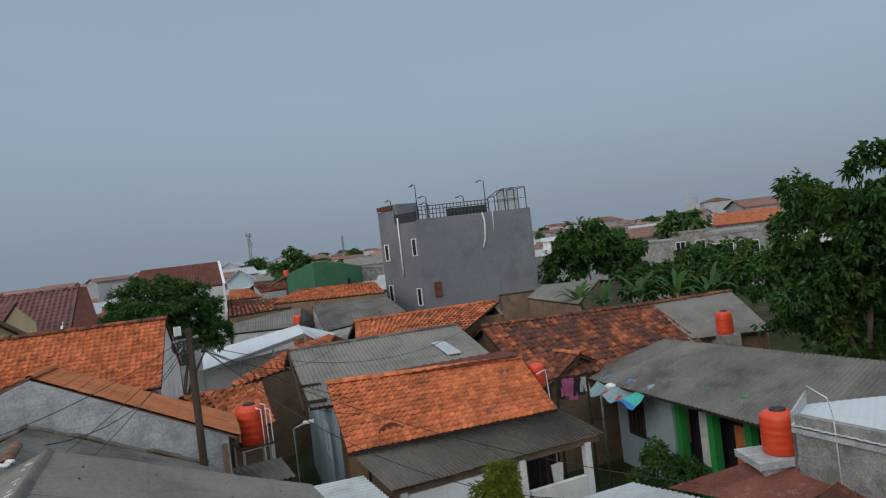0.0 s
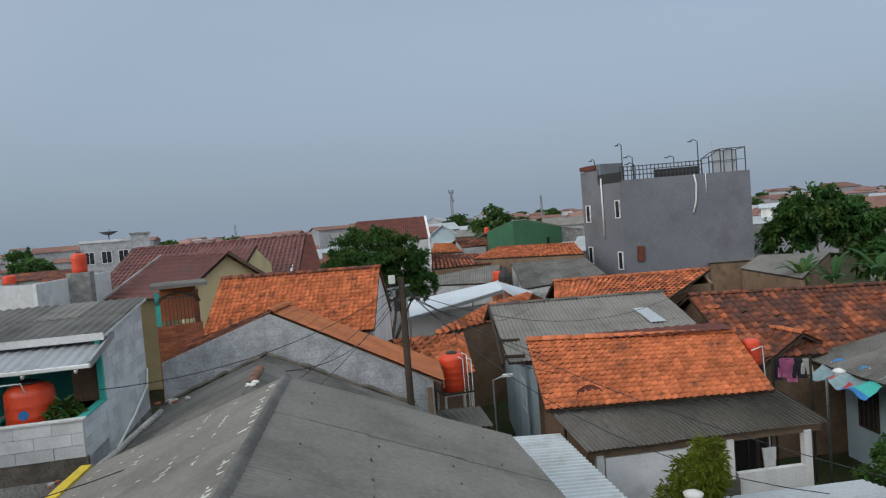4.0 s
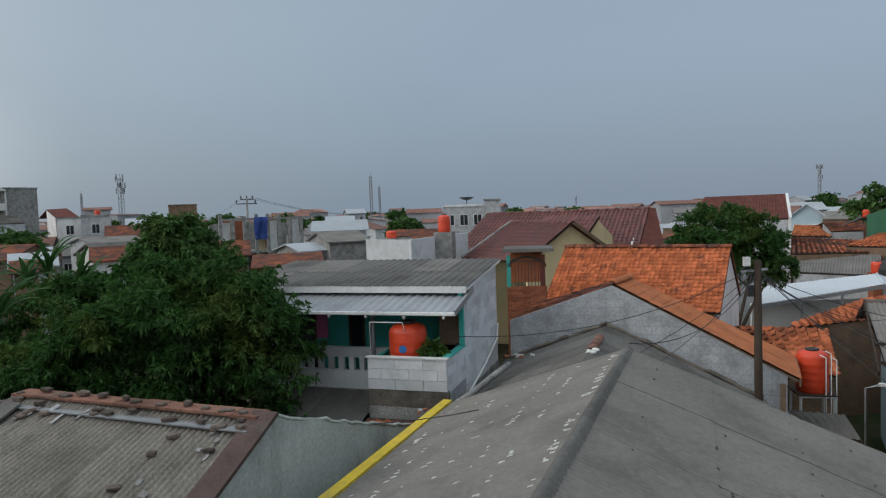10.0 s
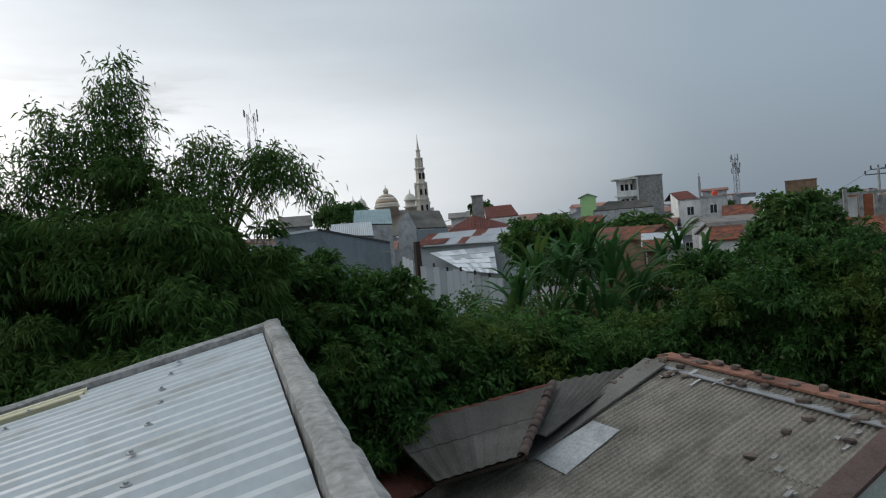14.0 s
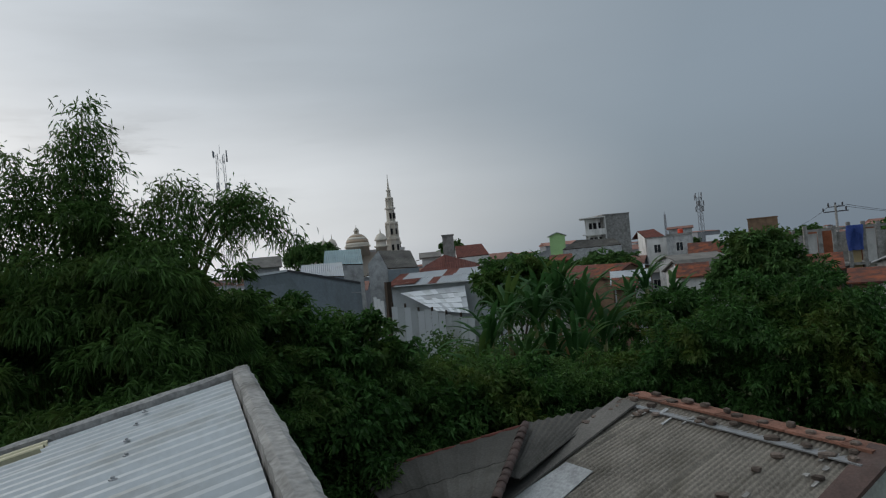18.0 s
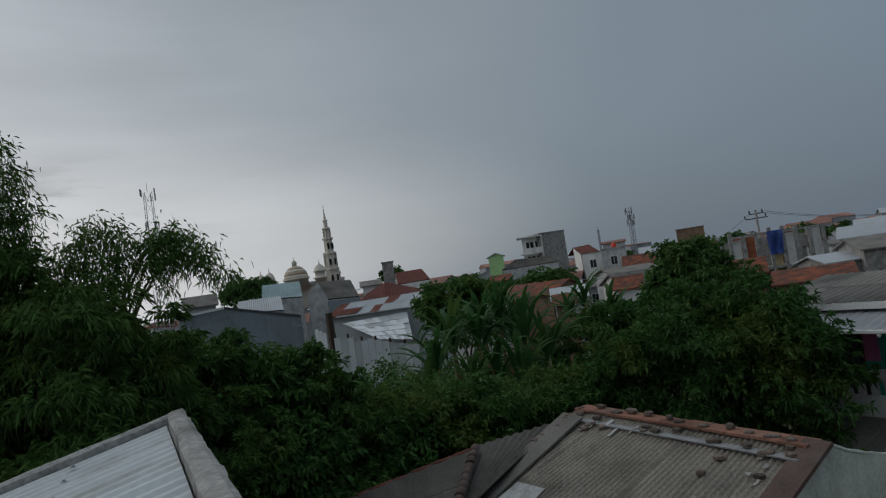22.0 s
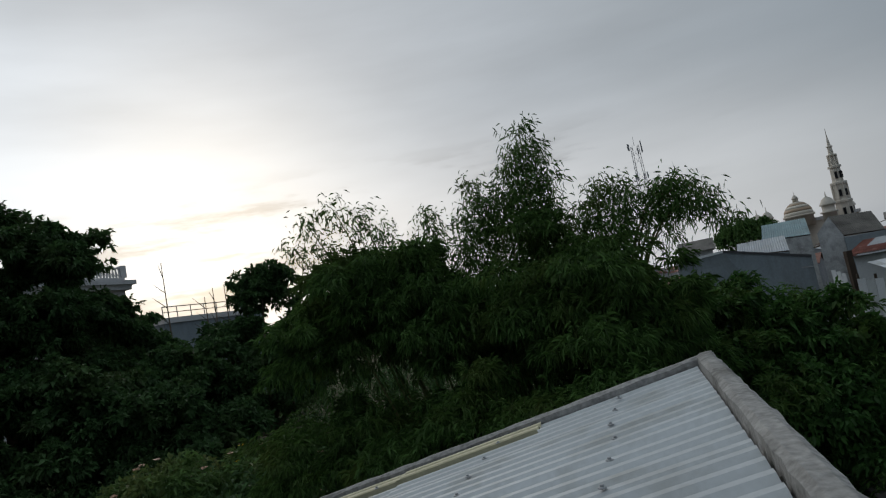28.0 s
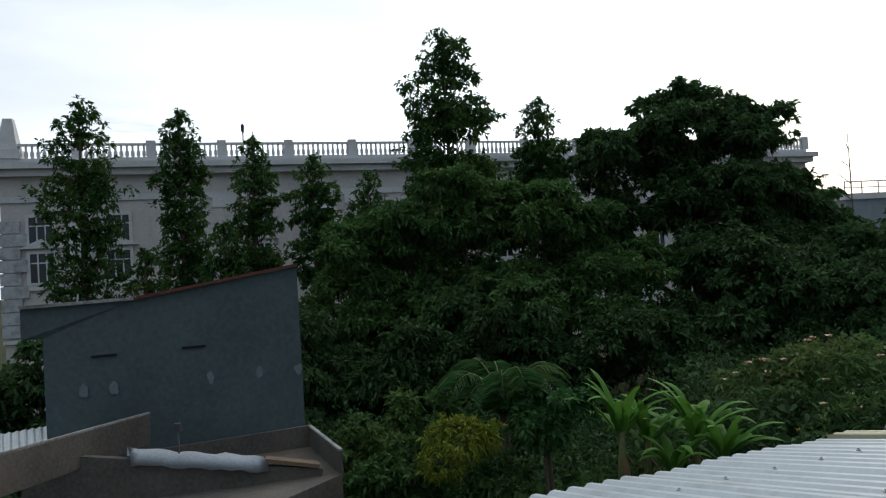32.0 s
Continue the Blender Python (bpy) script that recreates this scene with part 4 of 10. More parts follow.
    # grey skylight sheet
    q = [Vector(p) + main.n * 0.05 for p in ((-8.38, 7.31, 4.58), (-7.69, 7.23, 4.60), (-7.84, 6.24, 4.12), (-8.76, 6.35, 4.10))]
    raw("skylight_sheet", q + [p + main.n * 0.012 for p in q], [(7, 6, 5, 4), (0, 1, 5, 4), (1, 2, 6, 5), (2, 3, 7, 6), (3, 0, 4, 7)], "plaster", h, "pale grey plastic skylight sheet")
    return h


house_stones()


# ---- own lower roof: white corrugated sheets between concrete copings ----
def own_roof():
    P1, along = Vector((-6.2, 1.65, 7.25)), Vector((0.977, -0.21, 0))
    eave = Vector((-7.39, -3.88, 6.08))
    h = thing("terrace_roof", (-3, -1, 0), "white corrugated roof set between rough concrete copings", "roof")
    far = 5.8
    a = P1 + along * 0.10 + (eave - P1).normalized() * 0.09 - Vector((0, 0, 0.085))
    d = eave + along * 0.10 - Vector((0, 0, 0.11))
    # the ribs run down the fall
    sl2 = Slope(a, a + along * far, d + along * far, d)
    sheets(sl2, "white_sheet", h, 1.0, 2.9, 0.2, 0.020, seed=31, lap=0.016)
    low = a.lerp(d, 0.26)
    cream = Slope(low + Vector((0, 0, 0.02)), low + along * 0.31 + Vector((0, 0, 0.02)), d + along * 0.31 + Vector((0, 0, 0.02)), d + Vector((0, 0, 0.02)))
    sheets(cream, "cream_sheet", h, 0.31, 1.6, 0.155, 0.03, seed=32)
    # far coping, falling with the roof; near coping, level
    def coping(p, q, w, t, seed):
        bm = bmesh.new()
        n, dirv = 40, (q - p)
        side = dirv.cross(Vector((0, 0, 1))).normalized()
        rnd = random.Random(seed)
        rings = []
        for k in range(n + 1):
            c = p + dirv * (k / n)
            j = [rnd.uniform(-0.008, 0.008) for _ in range(8)]
            rings.append([bm.verts.new(c + side * (w / 2 + j[0]) + Vector((0, 0, -t))), bm.verts.new(c + side * (w / 2 + j[1]) + Vector((0, 0, j[2] - 0.01))),
                          bm.verts.new(c + side * (w / 4) + Vector((0, 0, 0.012 + j[3] * 0.6))), bm.verts.new(c - side * (w / 4) + Vector((0, 0, 0.012 + j[4] * 0.6))),
                          bm.verts.new(c - side * (w / 2 + j[5]) + Vector((0, 0, j[6] - 0.01))), bm.verts.new(c - side * (w / 2 + j[7]) + Vector((0, 0, -t)))])
        for x, y in zip(rings, rings[1:]):
            for k in range(6):
                bm.faces.new((x[k], x[(k + 1) % 6], y[(k + 1) % 6], y[k]))
        bm.faces.new(rings[0][::-1])
        bm.faces.new(rings[-1])
        bmesh.ops.recalc_face_normals(bm, faces=bm.faces[:])
        part("coping", bm, "concrete", h, "rough grey concrete coping")
    fall = (eave - P1)
    coping(P1 - fall * 0.01, P1 + fall * 0.93, 0.14, 0.25, 1)
    coping(P1 + along * -0.08, P1 + along * 5.6, 0.15, 0.3, 2)
    wall_poly("wall", [(P1.x, P1.y, 0), (eave.x, eave.y, 0), eave - Vector((0, 0, 0.25)), P1 - Vector((0, 0, 0.25))], 0.12, (1, 0, 0), "plaster", h)
    e = P1 + along * 5.6
    wall_poly("wall", [(P1.x, P1.y, 0), (e.x, e.y, 0), e - Vector((0, 0, 0.28)), P1 - Vector((0, 0, 0.28))], 0.12, (0, -1, 0), "plaster", h)
    # the house that carries the camera's balcony
    fr = Frame((-0.45, -5.5), -12)
    own = thing("own_house", fr.p(0, 0, 0), "plain rendered house below the balcony", "house", "houses")
    block("wall", fr, 0, 6.0, 0, 6.6, 0, 6.3, "plaster", own)
    block("balcony_slab", fr, -0.1, 6.1, -0.1, 6.7, 6.3, 6.45, "concrete", own)
    block("balcony_ledge", fr, -0.85, -0.103, 3.7, 6.7, 6.3, 6.45, "concrete", own)


own_roof()


# ---- teal house with the balcony ----
def house_teal():
    fr = Frame((-2.62, 13.3), -6)
    h = thing("house", fr.p(-3, 2, 0), "two storey teal house with white block walls and a balcony", "house", "houses")
    # lower storey and balcony floor
    block("lower_wall", fr, -5.4, 0, 1.3, 4.6, 0, 3.75, "plaster", h)
    block("balcony_slab", fr, -5.4, -1.7, 1.15, 4.6, 3.75, 4.0, "concrete", h)
    block("balcony_slab", fr, -1.7, 0.02, 0.0, 4.6, 3.75, 4.0, "concrete", h)
    # front parapet of blocks round the tank bay
    def blocks(u0, u1, v, z0, z1, along_v=False, top=None, seed=1):
        rnd = random.Random(seed)
        n, rows = max(1, round(abs(u1 - u0) / 0.6)), max(1, round((z1 - z0) / 0.2))
        for r in range(rows):
            za, zb = z0 + (z1 - z0) * r / rows, z0 + (z1 - z0) * (r + 1) / rows
            x = u0
            first = True
            while x < u1 - 1e-3:
                w = (0.3 if r % 2 and first else 0.6)
                first = False
                y = min(x + w, u1)
                pr = rnd.uniform(0, 0.008)
                bm = bmesh.new()
                zt = zb - 0.006
                if along_v:
                    if top:
                        zt0, zt1 = min(zt, top(x)), min(zt, top(y))
                        if zt1 <= za + 0.02:
                            x = y
                            continue
                        q = fr.p
                        hexa(bm, [q(v - 0.1, x + .004, za), q(v + pr, x + .004, za), q(v + pr, y - .004, za), q(v - 0.1, y - .004, za),
                                  q(v - 0.1, x + .004, max(zt0, za + .01)), q(v + pr, x + .004, max(zt0, za + .01)), q(v + pr, y - .004, zt1), q(v - 0.1, y - .004, zt1)])
                    else:
                        fr.box(bm, v - 0.1, v + pr, x + 0.004, y - 0.004, za, zt)
                else:
                    fr.box(bm, x + 0.004, y - 0.004, v - pr, v + 0.1, za, zt)
                part("wall_block", bm, "block", h)
                x = y
    blocks(-1.7, 0.0, 0.0, 4.36, 5.0, seed=2)
    blocks(0.1, 1.4, -0.005, 4.3, 5.0, True, seed=3)
    blocks(1.4, 4.6, -0.005, 3.95, 6.75, True, top=lambda v: 6.26 + (v - 1.4) * 0.105, seed=4)
    block("wall_core", fr, -0.12, -0.03, 0.1, 4.6, 3.8, 4.98, "plaster", h)
    wall_poly("side_wall", [fr.p(-0.12, 1.4, 3.8), fr.p(-0.12, 4.6, 3.8), fr.p(-0.12, 4.6, 6.55), fr.p(-0.12, 1.4, 6.2)], 0.09, fr.u, "plaster", h)
    block("parapet_cap", fr, -1.74, 0.03, -0.03, 0.13, 5.0, 5.03, "white_wall", h, "white parapet cap")
    block("parapet_cap", fr, -0.14, 0.02, 0.13, 1.4, 5.0, 5.03, "teal", h, "pale teal parapet cap")
    block("parapet", fr, -1.7, -1.6, 0.1, 1.3, 4.05, 4.95, "teal", h)
    # balustrade with square holes
    bal = thing("balustrade", fr.p(-4, 1.2, 4.0), "white balcony balustrade with square openings", "balustrade")
    block("lower_rail", fr, -5.3, -1.7, 1.2, 1.32, 3.98, 4.42, "block", bal)
    block("upper_rail", fr, -5.3, -1.7, 1.2, 1.32, 4.72, 4.95, "block", bal)
    for k in range(15):
        u = -5.3 + k * 0.26
        block("pier", fr, u, u + 0.12, 1.21, 1.31, 4.42, 4.72, "block", bal)
    # teal back wall with dark doors
    block("upper_wall", fr, -5.4, -0.12, 2.0, 2.15, 4.0, 6.25, "teal", h, "teal painted wall")
    block("side_panel", fr, -0.58, -0.12, 1.42, 1.47, 5.02, 6.1, "brown_wall", h, "brown woven screen")
    block("corner_post", fr, -0.1, 0.0, 1.32, 1.42, 5.0, 6.2, "teal", h)
    for u0, u1, z0, z1 in ((-3.02, -2.62, 4.6, 5.75), (-0.75, -0.4, 4.6, 5.75), (-4.4, -3.9, 4.0, 5.6)):
        window(fr, u0, u1, 2.0, z0, z1, h, "wood_dark", 0, 0)
    tube("post", [fr.p(-2.05, 1.15, 3.9), fr.p(-2.05, 1.15, 6.0)], 0.05, "steel", h, "grey steel post", 8)
    # metal canopy
    can = Slope(fr.p(-5.6, 1.75, 6.18), fr.p(0.1, 1.75, 6.18), fr.p(0.12, 0.25, 5.9), fr.p(-5.6, 0.25, 5.9))
    cn = thing("canopy", fr.p(-3, 1, 5.9), "pale metal sheet canopy over the balcony", "canopy")
    sheets(can, "canopy", cn, 1.15, 1.6, 0.2, 0.012, seed=41)
    block("gutter", fr, -5.6, 0.14, 0.19, 0.27, 5.85, 5.92, "white_wall", cn, "white eaves gutter", 0.01)
    beam("verge", fr.p(0.12, 0.25, 5.9), fr.p(0.12, 1.78, 6.2), 0.05, 0.12, "steel", cn)
    # upper roof
    up = Slope(fr.p(-5.9, 4.7, 6.66), fr.p(0.12, 4.7, 6.66), fr.p(0.12, 1.3, 6.31), fr.p(-5.9, 1.3, 6.31))
    deck(up, "white_wall", h, 0.05, 0.02)
    sheets(up, "asb_dark", h, 1.05, 1.8, 0.2, 0.012, seed=42, alt="asb")
    block("fascia", fr, -5.9, 0.1, 1.26, 1.3, 6.18, 6.32, "white_wall", h)
    # stained base band
    block("base_band", fr, -1.7, 0.02, 0.012, 0.12, 3.4, 4.355, "damp_base", h, "damp stained wall base")
    wall_poly("side_base", [fr.p(-0.02, 0.1, 2.5), fr.p(-0.02, 4.6, 2.5), fr.p(-0.02, 4.6, 3.95), fr.p(-0.02, 0.1, 4.02)], 0.1, -fr.u, "brown_wall", h)
    tk = water_tank(fr.p(-1.02, 0.62, 4.50), 0.40, 1.18, "orange plastic water tank behind the balcony parapet", badge=(0.3, -1))
    block("tank_plinth", fr, -1.45, -0.55, 0.2, 1.05, 4.0, 4.50, "concrete", h)
    # pipe frame before the tank
    rail = thing("pipe_frame", fr.p(-1.65, 0.2, 5.05), "white plastic pipe frame beside the tank", "pipe")
    tube("pipe", [fr.p(-1.66, 0.1, 5.05), fr.p(-1.66, 0.1, 5.72), fr.p(-0.95, 0.12, 5.72), fr.p(-0.95, 0.3, 5.45)], 0.014, "pvc", rail)
    # grey drain pipe down the side wall
    dp = thing("drain_pipe", fr.p(0.05, 2, 3.5), "bent white plastic pipe on the side wall", "pipe")
    tube("pipe", [fr.p(0.05, 4.4, 5.0), fr.p(0.05, 4.3, 4.6), fr.p(0.05, 3.0, 4.25), fr.p(0.05, 1.2, 3.9), fr.p(0.05, 0.4, 3.8)], 0.03, "pvc", dp)
    # tin roof below
    tin = thing("tin_roof", fr.p(-3, 0, 3), "low rusting tin roof below the balcony", "roof")
    sl = Slope(fr.p(-4.6, 1.14, 3.98), fr.p(-1.75, 1.14, 3.98), fr.p(-1.75, -0.7, 3.65), fr.p(-4.6, -0.7, 3.65))
    sheets(sl, "asb_dark", tin, 0.8, 2.4, 0.1, 0.02, seed=43, alt="rust")
    for u in (-4.4, -1.8):
        beam("post", fr.p(u, -0.6, 0), fr.p(u, -0.6, 3.64), 0.08, 0.08, "wood_dark", tin)
    # low tiled roof between the houses
    lt = thing("lean_to", fr.p(-0.8, -1, 3), "dark lean-to roof of old tiles", "roof")
    s2 = Slope(fr.p(-1.7, -0.1, 3.75), fr.p(0.35, -0.1, 3.75), fr.p(0.35, -1.5, 3.35), fr.p(-1.7, -1.5, 3.35))
    deck(s2, "wood_dark", lt)
    tiles(s2, "tile_dark", lt, seed=44)
    block("wall", fr, -1.6, 0.25, -1.4, -1.3, 0, 3.3, "brown_wall", lt)


house_teal()


# ---- house with the grey gable wall and plain orange roof ----
def house_gable():
    h = thing("house", (1, 19, 0), "house with a rough grey rendered gable wall and orange roof", "house", "houses")
    ap, rt, lf = Vector((0.78, 17.15, 6.02)), Vector((4.75, 16.31, 3.92)), Vector((-1.78, 17.7, 5.06))
    back = Vector((0.62, 2.45, 0.0))
    wall_poly("gable_wall", [(lf.x, lf.y, 0), (rt.x - 0.25, rt.y, 0), (rt.x - 0.25, rt.y + 0.05, 4.0), (ap.x, ap.y, ap.z - 0.02), (lf.x, lf.y, lf.z)], 0.15, (0.2, 1, 0), "plaster_block", h, "rough grey rendered gable wall")
    sl = Slope(ap + Vector((0, 0.05, 0.03)), ap + back + Vector((0, 0, -0.1)), rt + back, rt + Vector((0, 0.05, 0.03)))
    deck(sl, "wood", h)
    sheets(sl, "tile_new", h, 1.2, 0.3, 0.24, 0.006, seed=51, lap=0.006)
    sl = Slope(ap + back + Vector((0, 0, -0.1)), ap + Vector((0, 0.15, -0.05)), lf + Vector((0, 0.15, -0.08)), lf + back + Vector((0, 0, 0.1)))
    tiles(sl, "tile_dark", h, seed=52)
    ridge_caps(ap + Vector((0, 0, 0.05)), ap + back + Vector((0, 0, -0.05)), "tile_new", h)
    wall_poly("wall", [(rt.x - 0.3, rt.y, 0), (rt.x + back.x - 0.3, rt.y + back.y, 0), (rt.x + back.x - 0.3, rt.y + back.y, 3.55), (rt.x - 0.3, rt.y, 3.85)], 0.12, (-1, 0, 0), "brown_wall", h)
    beam("fascia", rt + Vector((0, 0, -0.05)), rt + back + Vector((0, 0, -0.05)), 0.04, 0.16, "wood", h)


house_gable()


def tiled_house(label, A, B, run, drop, wall_z=0.0, mat="tile_i", wall="brown_wall", single=False, backdrop=None, tile=(0.22, 0.27), seed=1, caps="tile_i", overhang=0.25, quad=None, gable_wall=None, uneven=0.006, wall_run=None):
    """A gable-roofed house from its ridge A-B; run and drop give the slope on the camera's side."""
    A, B = Vector(A), Vector(B)
    h = thing("house", ((A.x + B.x) / 2, (A.y + B.y) / 2, 0), label, "house", "houses")
    d = (B - A)
    d.z = 0
    d.normalize()
    n = Vector((d.y, -d.x, 0))
    if n.dot(A) > 0:
        n = -n
    off = n * run - Vector((0, 0, drop))
    front = Slope(A, B, B + off, A + off) if quad is None else Slope(A, B, *quad)
    bo = -n * run - Vector((0, 0, drop))
    rear = Slope(B, A, A + bo, B + bo)
    for k, sl in enumerate((front, rear)):
        deck(sl, "wood_dark", h)
        tiles(sl, mat, h, *tile, single=single and k == 0, seed=seed + k, uneven=uneven)
    ridge_caps(A + Vector((0, 0, 0.04)), B + Vector((0, 0, 0.04)), caps, h)
    i = overhang
    r = (wall_run or run) - i
    zr = A.z - drop * r / run - 0.12
    a, b = A + d * i, B - d * i
    pts = lambda e: [(e + n * r).xy.to_3d() + Vector((0, 0, wall_z)), (e - n * r).xy.to_3d() + Vector((0, 0, wall_z)), (e - n * r).xy.to_3d() + Vector((0, 0, zr)), e - Vector((0, 0, 0.12)), (e + n * r).xy.to_3d() + Vector((0, 0, zr))]
    gw = gable_wall or wall
    wall_poly("gable_wall", pts(a), 0.12, d, gw, h)
    wall_poly("gable_wall", pts(b), 0.12, -d, gw, h)
    for sgn in (1, -1):
        p, q = a + n * r * sgn, b + n * r * sgn
        wall_poly("wall", [(p.x, p.y, wall_z), (q.x, q.y, wall_z), (q.x, q.y, zr), (p.x, p.y, zr)], 0.12, -n * sgn, wall, h)
    return h, front, n, d


# orange roof beside the white gable
h1, s1, n1, d1 = tiled_house("house with a weathered orange clay tile roof and whitewashed gable", (-0.44, 24.68, 6.50), (4.71, 22.84, 6.50), 2.2, 1.75, mat="tile", single=True, seed=61, caps="tile_dark", gable_wall="white_wall", overhang=0.05, tile=(0.15, 0.165))
# orange roof in the middle, with porch
h2, s2, n2, d2 = tiled_house("house with a patched bright orange clay tile roof", (6.95, 16.10, 4.71), (11.30, 13.76, 4.71), 2.6, 1.0, mat="tile", single=True, seed=63, caps="tile", wall="brown_wall", quad=((10.73, 11.95, 3.80), (6.25, 13.70, 3.65)), uneven=0.007, wall_run=0.9, tile=(0.145, 0.165))


def porch():
    A, B, C, D = [Vector(p) for p in ((6.38, 13.78, 3.55), (11.17, 12.30, 3.65), (12.52, 12.30, 2.75), (6.93, 13.27, 2.75))]
    p = thing("porch", D.lerp(C, 0.5).xy.to_3d(), "open porch with an asbestos roof and white posts", "porch")
    sl = Slope(A, B, C, D)
    sheets(sl, "asb", p, 0.95, 2.6, 0.1, 0.024, seed=71, alt="asb_dark")
    fr, L = frame_of(D, C)
    block("eave_beam", fr, 0.1, L - 0.1, 0.15, 0.25, 2.5, 2.66, "wood", p)
    for u in (L - 0.45, L * 0.59, L * 0.435, L * 0.06):
        block("post", fr, u - 0.09, u + 0.09, 0.12, 0.30, 0, 2.55, "white_wall", p, "white square post", 0.01)
    block("front_wall", fr, L * 0.62, L - 0.5, 0.14, 0.28, 0, 1.75, "white_wall", p, "low white stained wall")
    block("block_wall", fr, L * 0.08, L * 0.42, 0.14, 0.26, 0, 2.48, "block", p, "grey block wall")
    block("stone_panel", fr, L * 0.54, L * 0.62, 0.1, 0.2, 0, 1.65, "asb_dark", p, "dark slate clad pier")
    # near-black wall in place of the shade inside the porch
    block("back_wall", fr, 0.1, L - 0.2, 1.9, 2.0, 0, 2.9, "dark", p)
    block("side_wall", fr, L - 0.5, L - 0.38, 0.3, 1.9, 0, 1.0, "white_wall", p)
    block("porch_floor", fr, 0, L, 0.1, 2.0, 0, 0.12, "paving", p)
    # hanging shirt
    s = thing("shirt", fr.p(L * 0.79, 0.5, 2.0), "pale grey shirt hung to dry in the porch", "clothes")
    bm = bmesh.new()
    q = fr.p
    hexa(bm, [q(L * .775, .5, 1.45), q(L * .815, .5, 1.42), q(L * .815, .54, 1.42), q(L * .775, .54, 1.45), q(L * .765, .5, 2.1), q(L * .825, .5, 2.1), q(L * .825, .54, 2.1), q(L * .765, .54, 2.1)])
    part("cloth", bm, "cloth_white", s)


porch()

# ---- asbestos-roofed house with the skylight ----
def house_skylight():
    A, B = Vector((8.25, 22.15, 4.85)), Vector((14.00, 20.50, 4.85))
    d = (B - A).normalized()
    n = Vector((d.y, -d.x, 0))
    off = n * 3.7 - Vector((0, 0, 1.3))
    h = thing("house", A.lerp(B, 0.5).xy.to_3d(), "long house with a grey asbestos roof and one skylight", "house", "houses")
    E = B + n * 1.9 + d * 0.5 - Vector((0, 0, 0.8))
    sl = Slope(A, B, B + off + d * 0.5, A + off * 0.95 + d * 0.2)
    deck(sl, "wood_dark", h)
    sheets(sl, "asb", h, 1.05, 1.8, 0.13, 0.022, seed=81, alt="asb_dark")
    back = Slope(B, A, A - n * 3 - Vector((0, 0, 1.0)), B - n * 3 - Vector((0, 0, 1.0)))
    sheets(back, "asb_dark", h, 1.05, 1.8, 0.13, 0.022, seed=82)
    q = [sl.at(s, t, 0.06) for s, t in ((0.76, 0.30), (0.835, 0.30), (0.865, 0.56), (0.785, 0.56))]
    raw("skylight_sheet", q + [p + sl.n * 0.015 for p in q], [(7, 6, 5, 4), (0, 1, 5, 4), (1, 2, 6, 5), (2, 3, 7, 6), (3, 0, 4, 7)], "pale_sheet", h, "pale plastic skylight sheet")
    ridge_caps(A + Vector((0, 0, 0.03)), B + Vector((0, 0, 0.03)), "asb_dark", h, 0.08, 1.0, "ridge_cap")
    a = A + d * 0.7
    r = 3.4
    wall_poly("gable_wall", [(a + n * r).xy.to_3d(), (a - n * 2.8).xy.to_3d(), (a - n * 2.8).xy.to_3d() + Vector((0, 0, 3.9)), a - Vector((0, 0, 0.12)), (a + n * r).xy.to_3d() + Vector((0, 0, 3.6))], 0.12, d, "blue_wall", h, "pale blue rendered gable wall")
    p, q2 = a + n * r, B + n * r
    wall_poly("wall", [p.xy.to_3d(), q2.xy.to_3d(), q2.xy.to_3d() + Vector((0, 0, 3.5)), p.xy.to_3d() + Vector((0, 0, 3.5))], 0.12, -n, "blue_wall", h)
    wf = Frame(a + n * r, math.degrees(math.atan2(-n.y, -n.x)))
    window(wf, 0.35, 1.15, -0.0, 1.9, 2.9, h, "white_wall", 1, 1)
    beam("barge_board", A + off, A, 0.05, 0.16, "wood_dark", h)
    for k in range(4):
        beam("rafter_end", a + n * (0.2 + k * 1.1) + Vector((0, 0, -0.28 - k * 0.27)), a + n * (0.2 + k * 1.1) - d * 0.65 + Vector((0, 0, -0.26 - k * 0.27)), 0.06, 0.1, "wood_dark", h)


house_skylight()

# ---- house rows to the right ----
hd, sd, nd, dd = tiled_house("long house with dark weathered clay tile roof", (14.75, 20.01, 4.67), (21.79, 18.13, 4.48), 3.4, 1.5, mat="tile_dark", seed=91, caps="tile_dark", tile=(0.24, 0.3), uneven=0.012)


def asb_extension():
    A, B = Vector((21.79, 18.13, 4.48)), Vector((26.50, 17.71, 4.35))
    C, D = Vector((23.71, 14.34, 3.31)), Vector((20.76, 15.80, 3.40))
    h = thing("house", A.lerp(C, 0.5).xy.to_3d(), "house extension with a pale asbestos roof", "house", "houses")
    sl = Slope(A, B, C, D)
    deck(sl, "wood_dark", h)
    sheets(sl, "asb", h, 1.05, 1.8, 0.13, 0.02, seed=95)
    ridge_caps(A + Vector((0, 0, .03)), B + Vector((0, 0, .03)), "tile_dark", h)
    fr, L = frame_of(D, C)
    block("wall", fr, 0.1, L - 0.1, 0.3, 0.45, 0, 3.25, "brown_wall", h)
    wall_poly("wall", [(C.x - .2, C.y, 0), (B.x - .2, B.y, 0), (B.x - .2, B.y, 4.2), (C.x - .2, C.y, 3.2)], 0.12, (-1, 0, 0), "brown_wall", h)
    p = Vector((22.07, 15.13, 3.41))
    st = thing("tank_stand", p - Vector((0, 0, 0.25)), "low concrete block under a water tank", "stand")
    f2 = Frame(p, -20)
    block("block", f2, -0.36, 0.36, -0.36, 0.36, 2.6, p.z, "concrete", st)
    water_tank(p, 0.29, 0.85, "orange plastic water tank above an asbestos roof")


asb_extension()
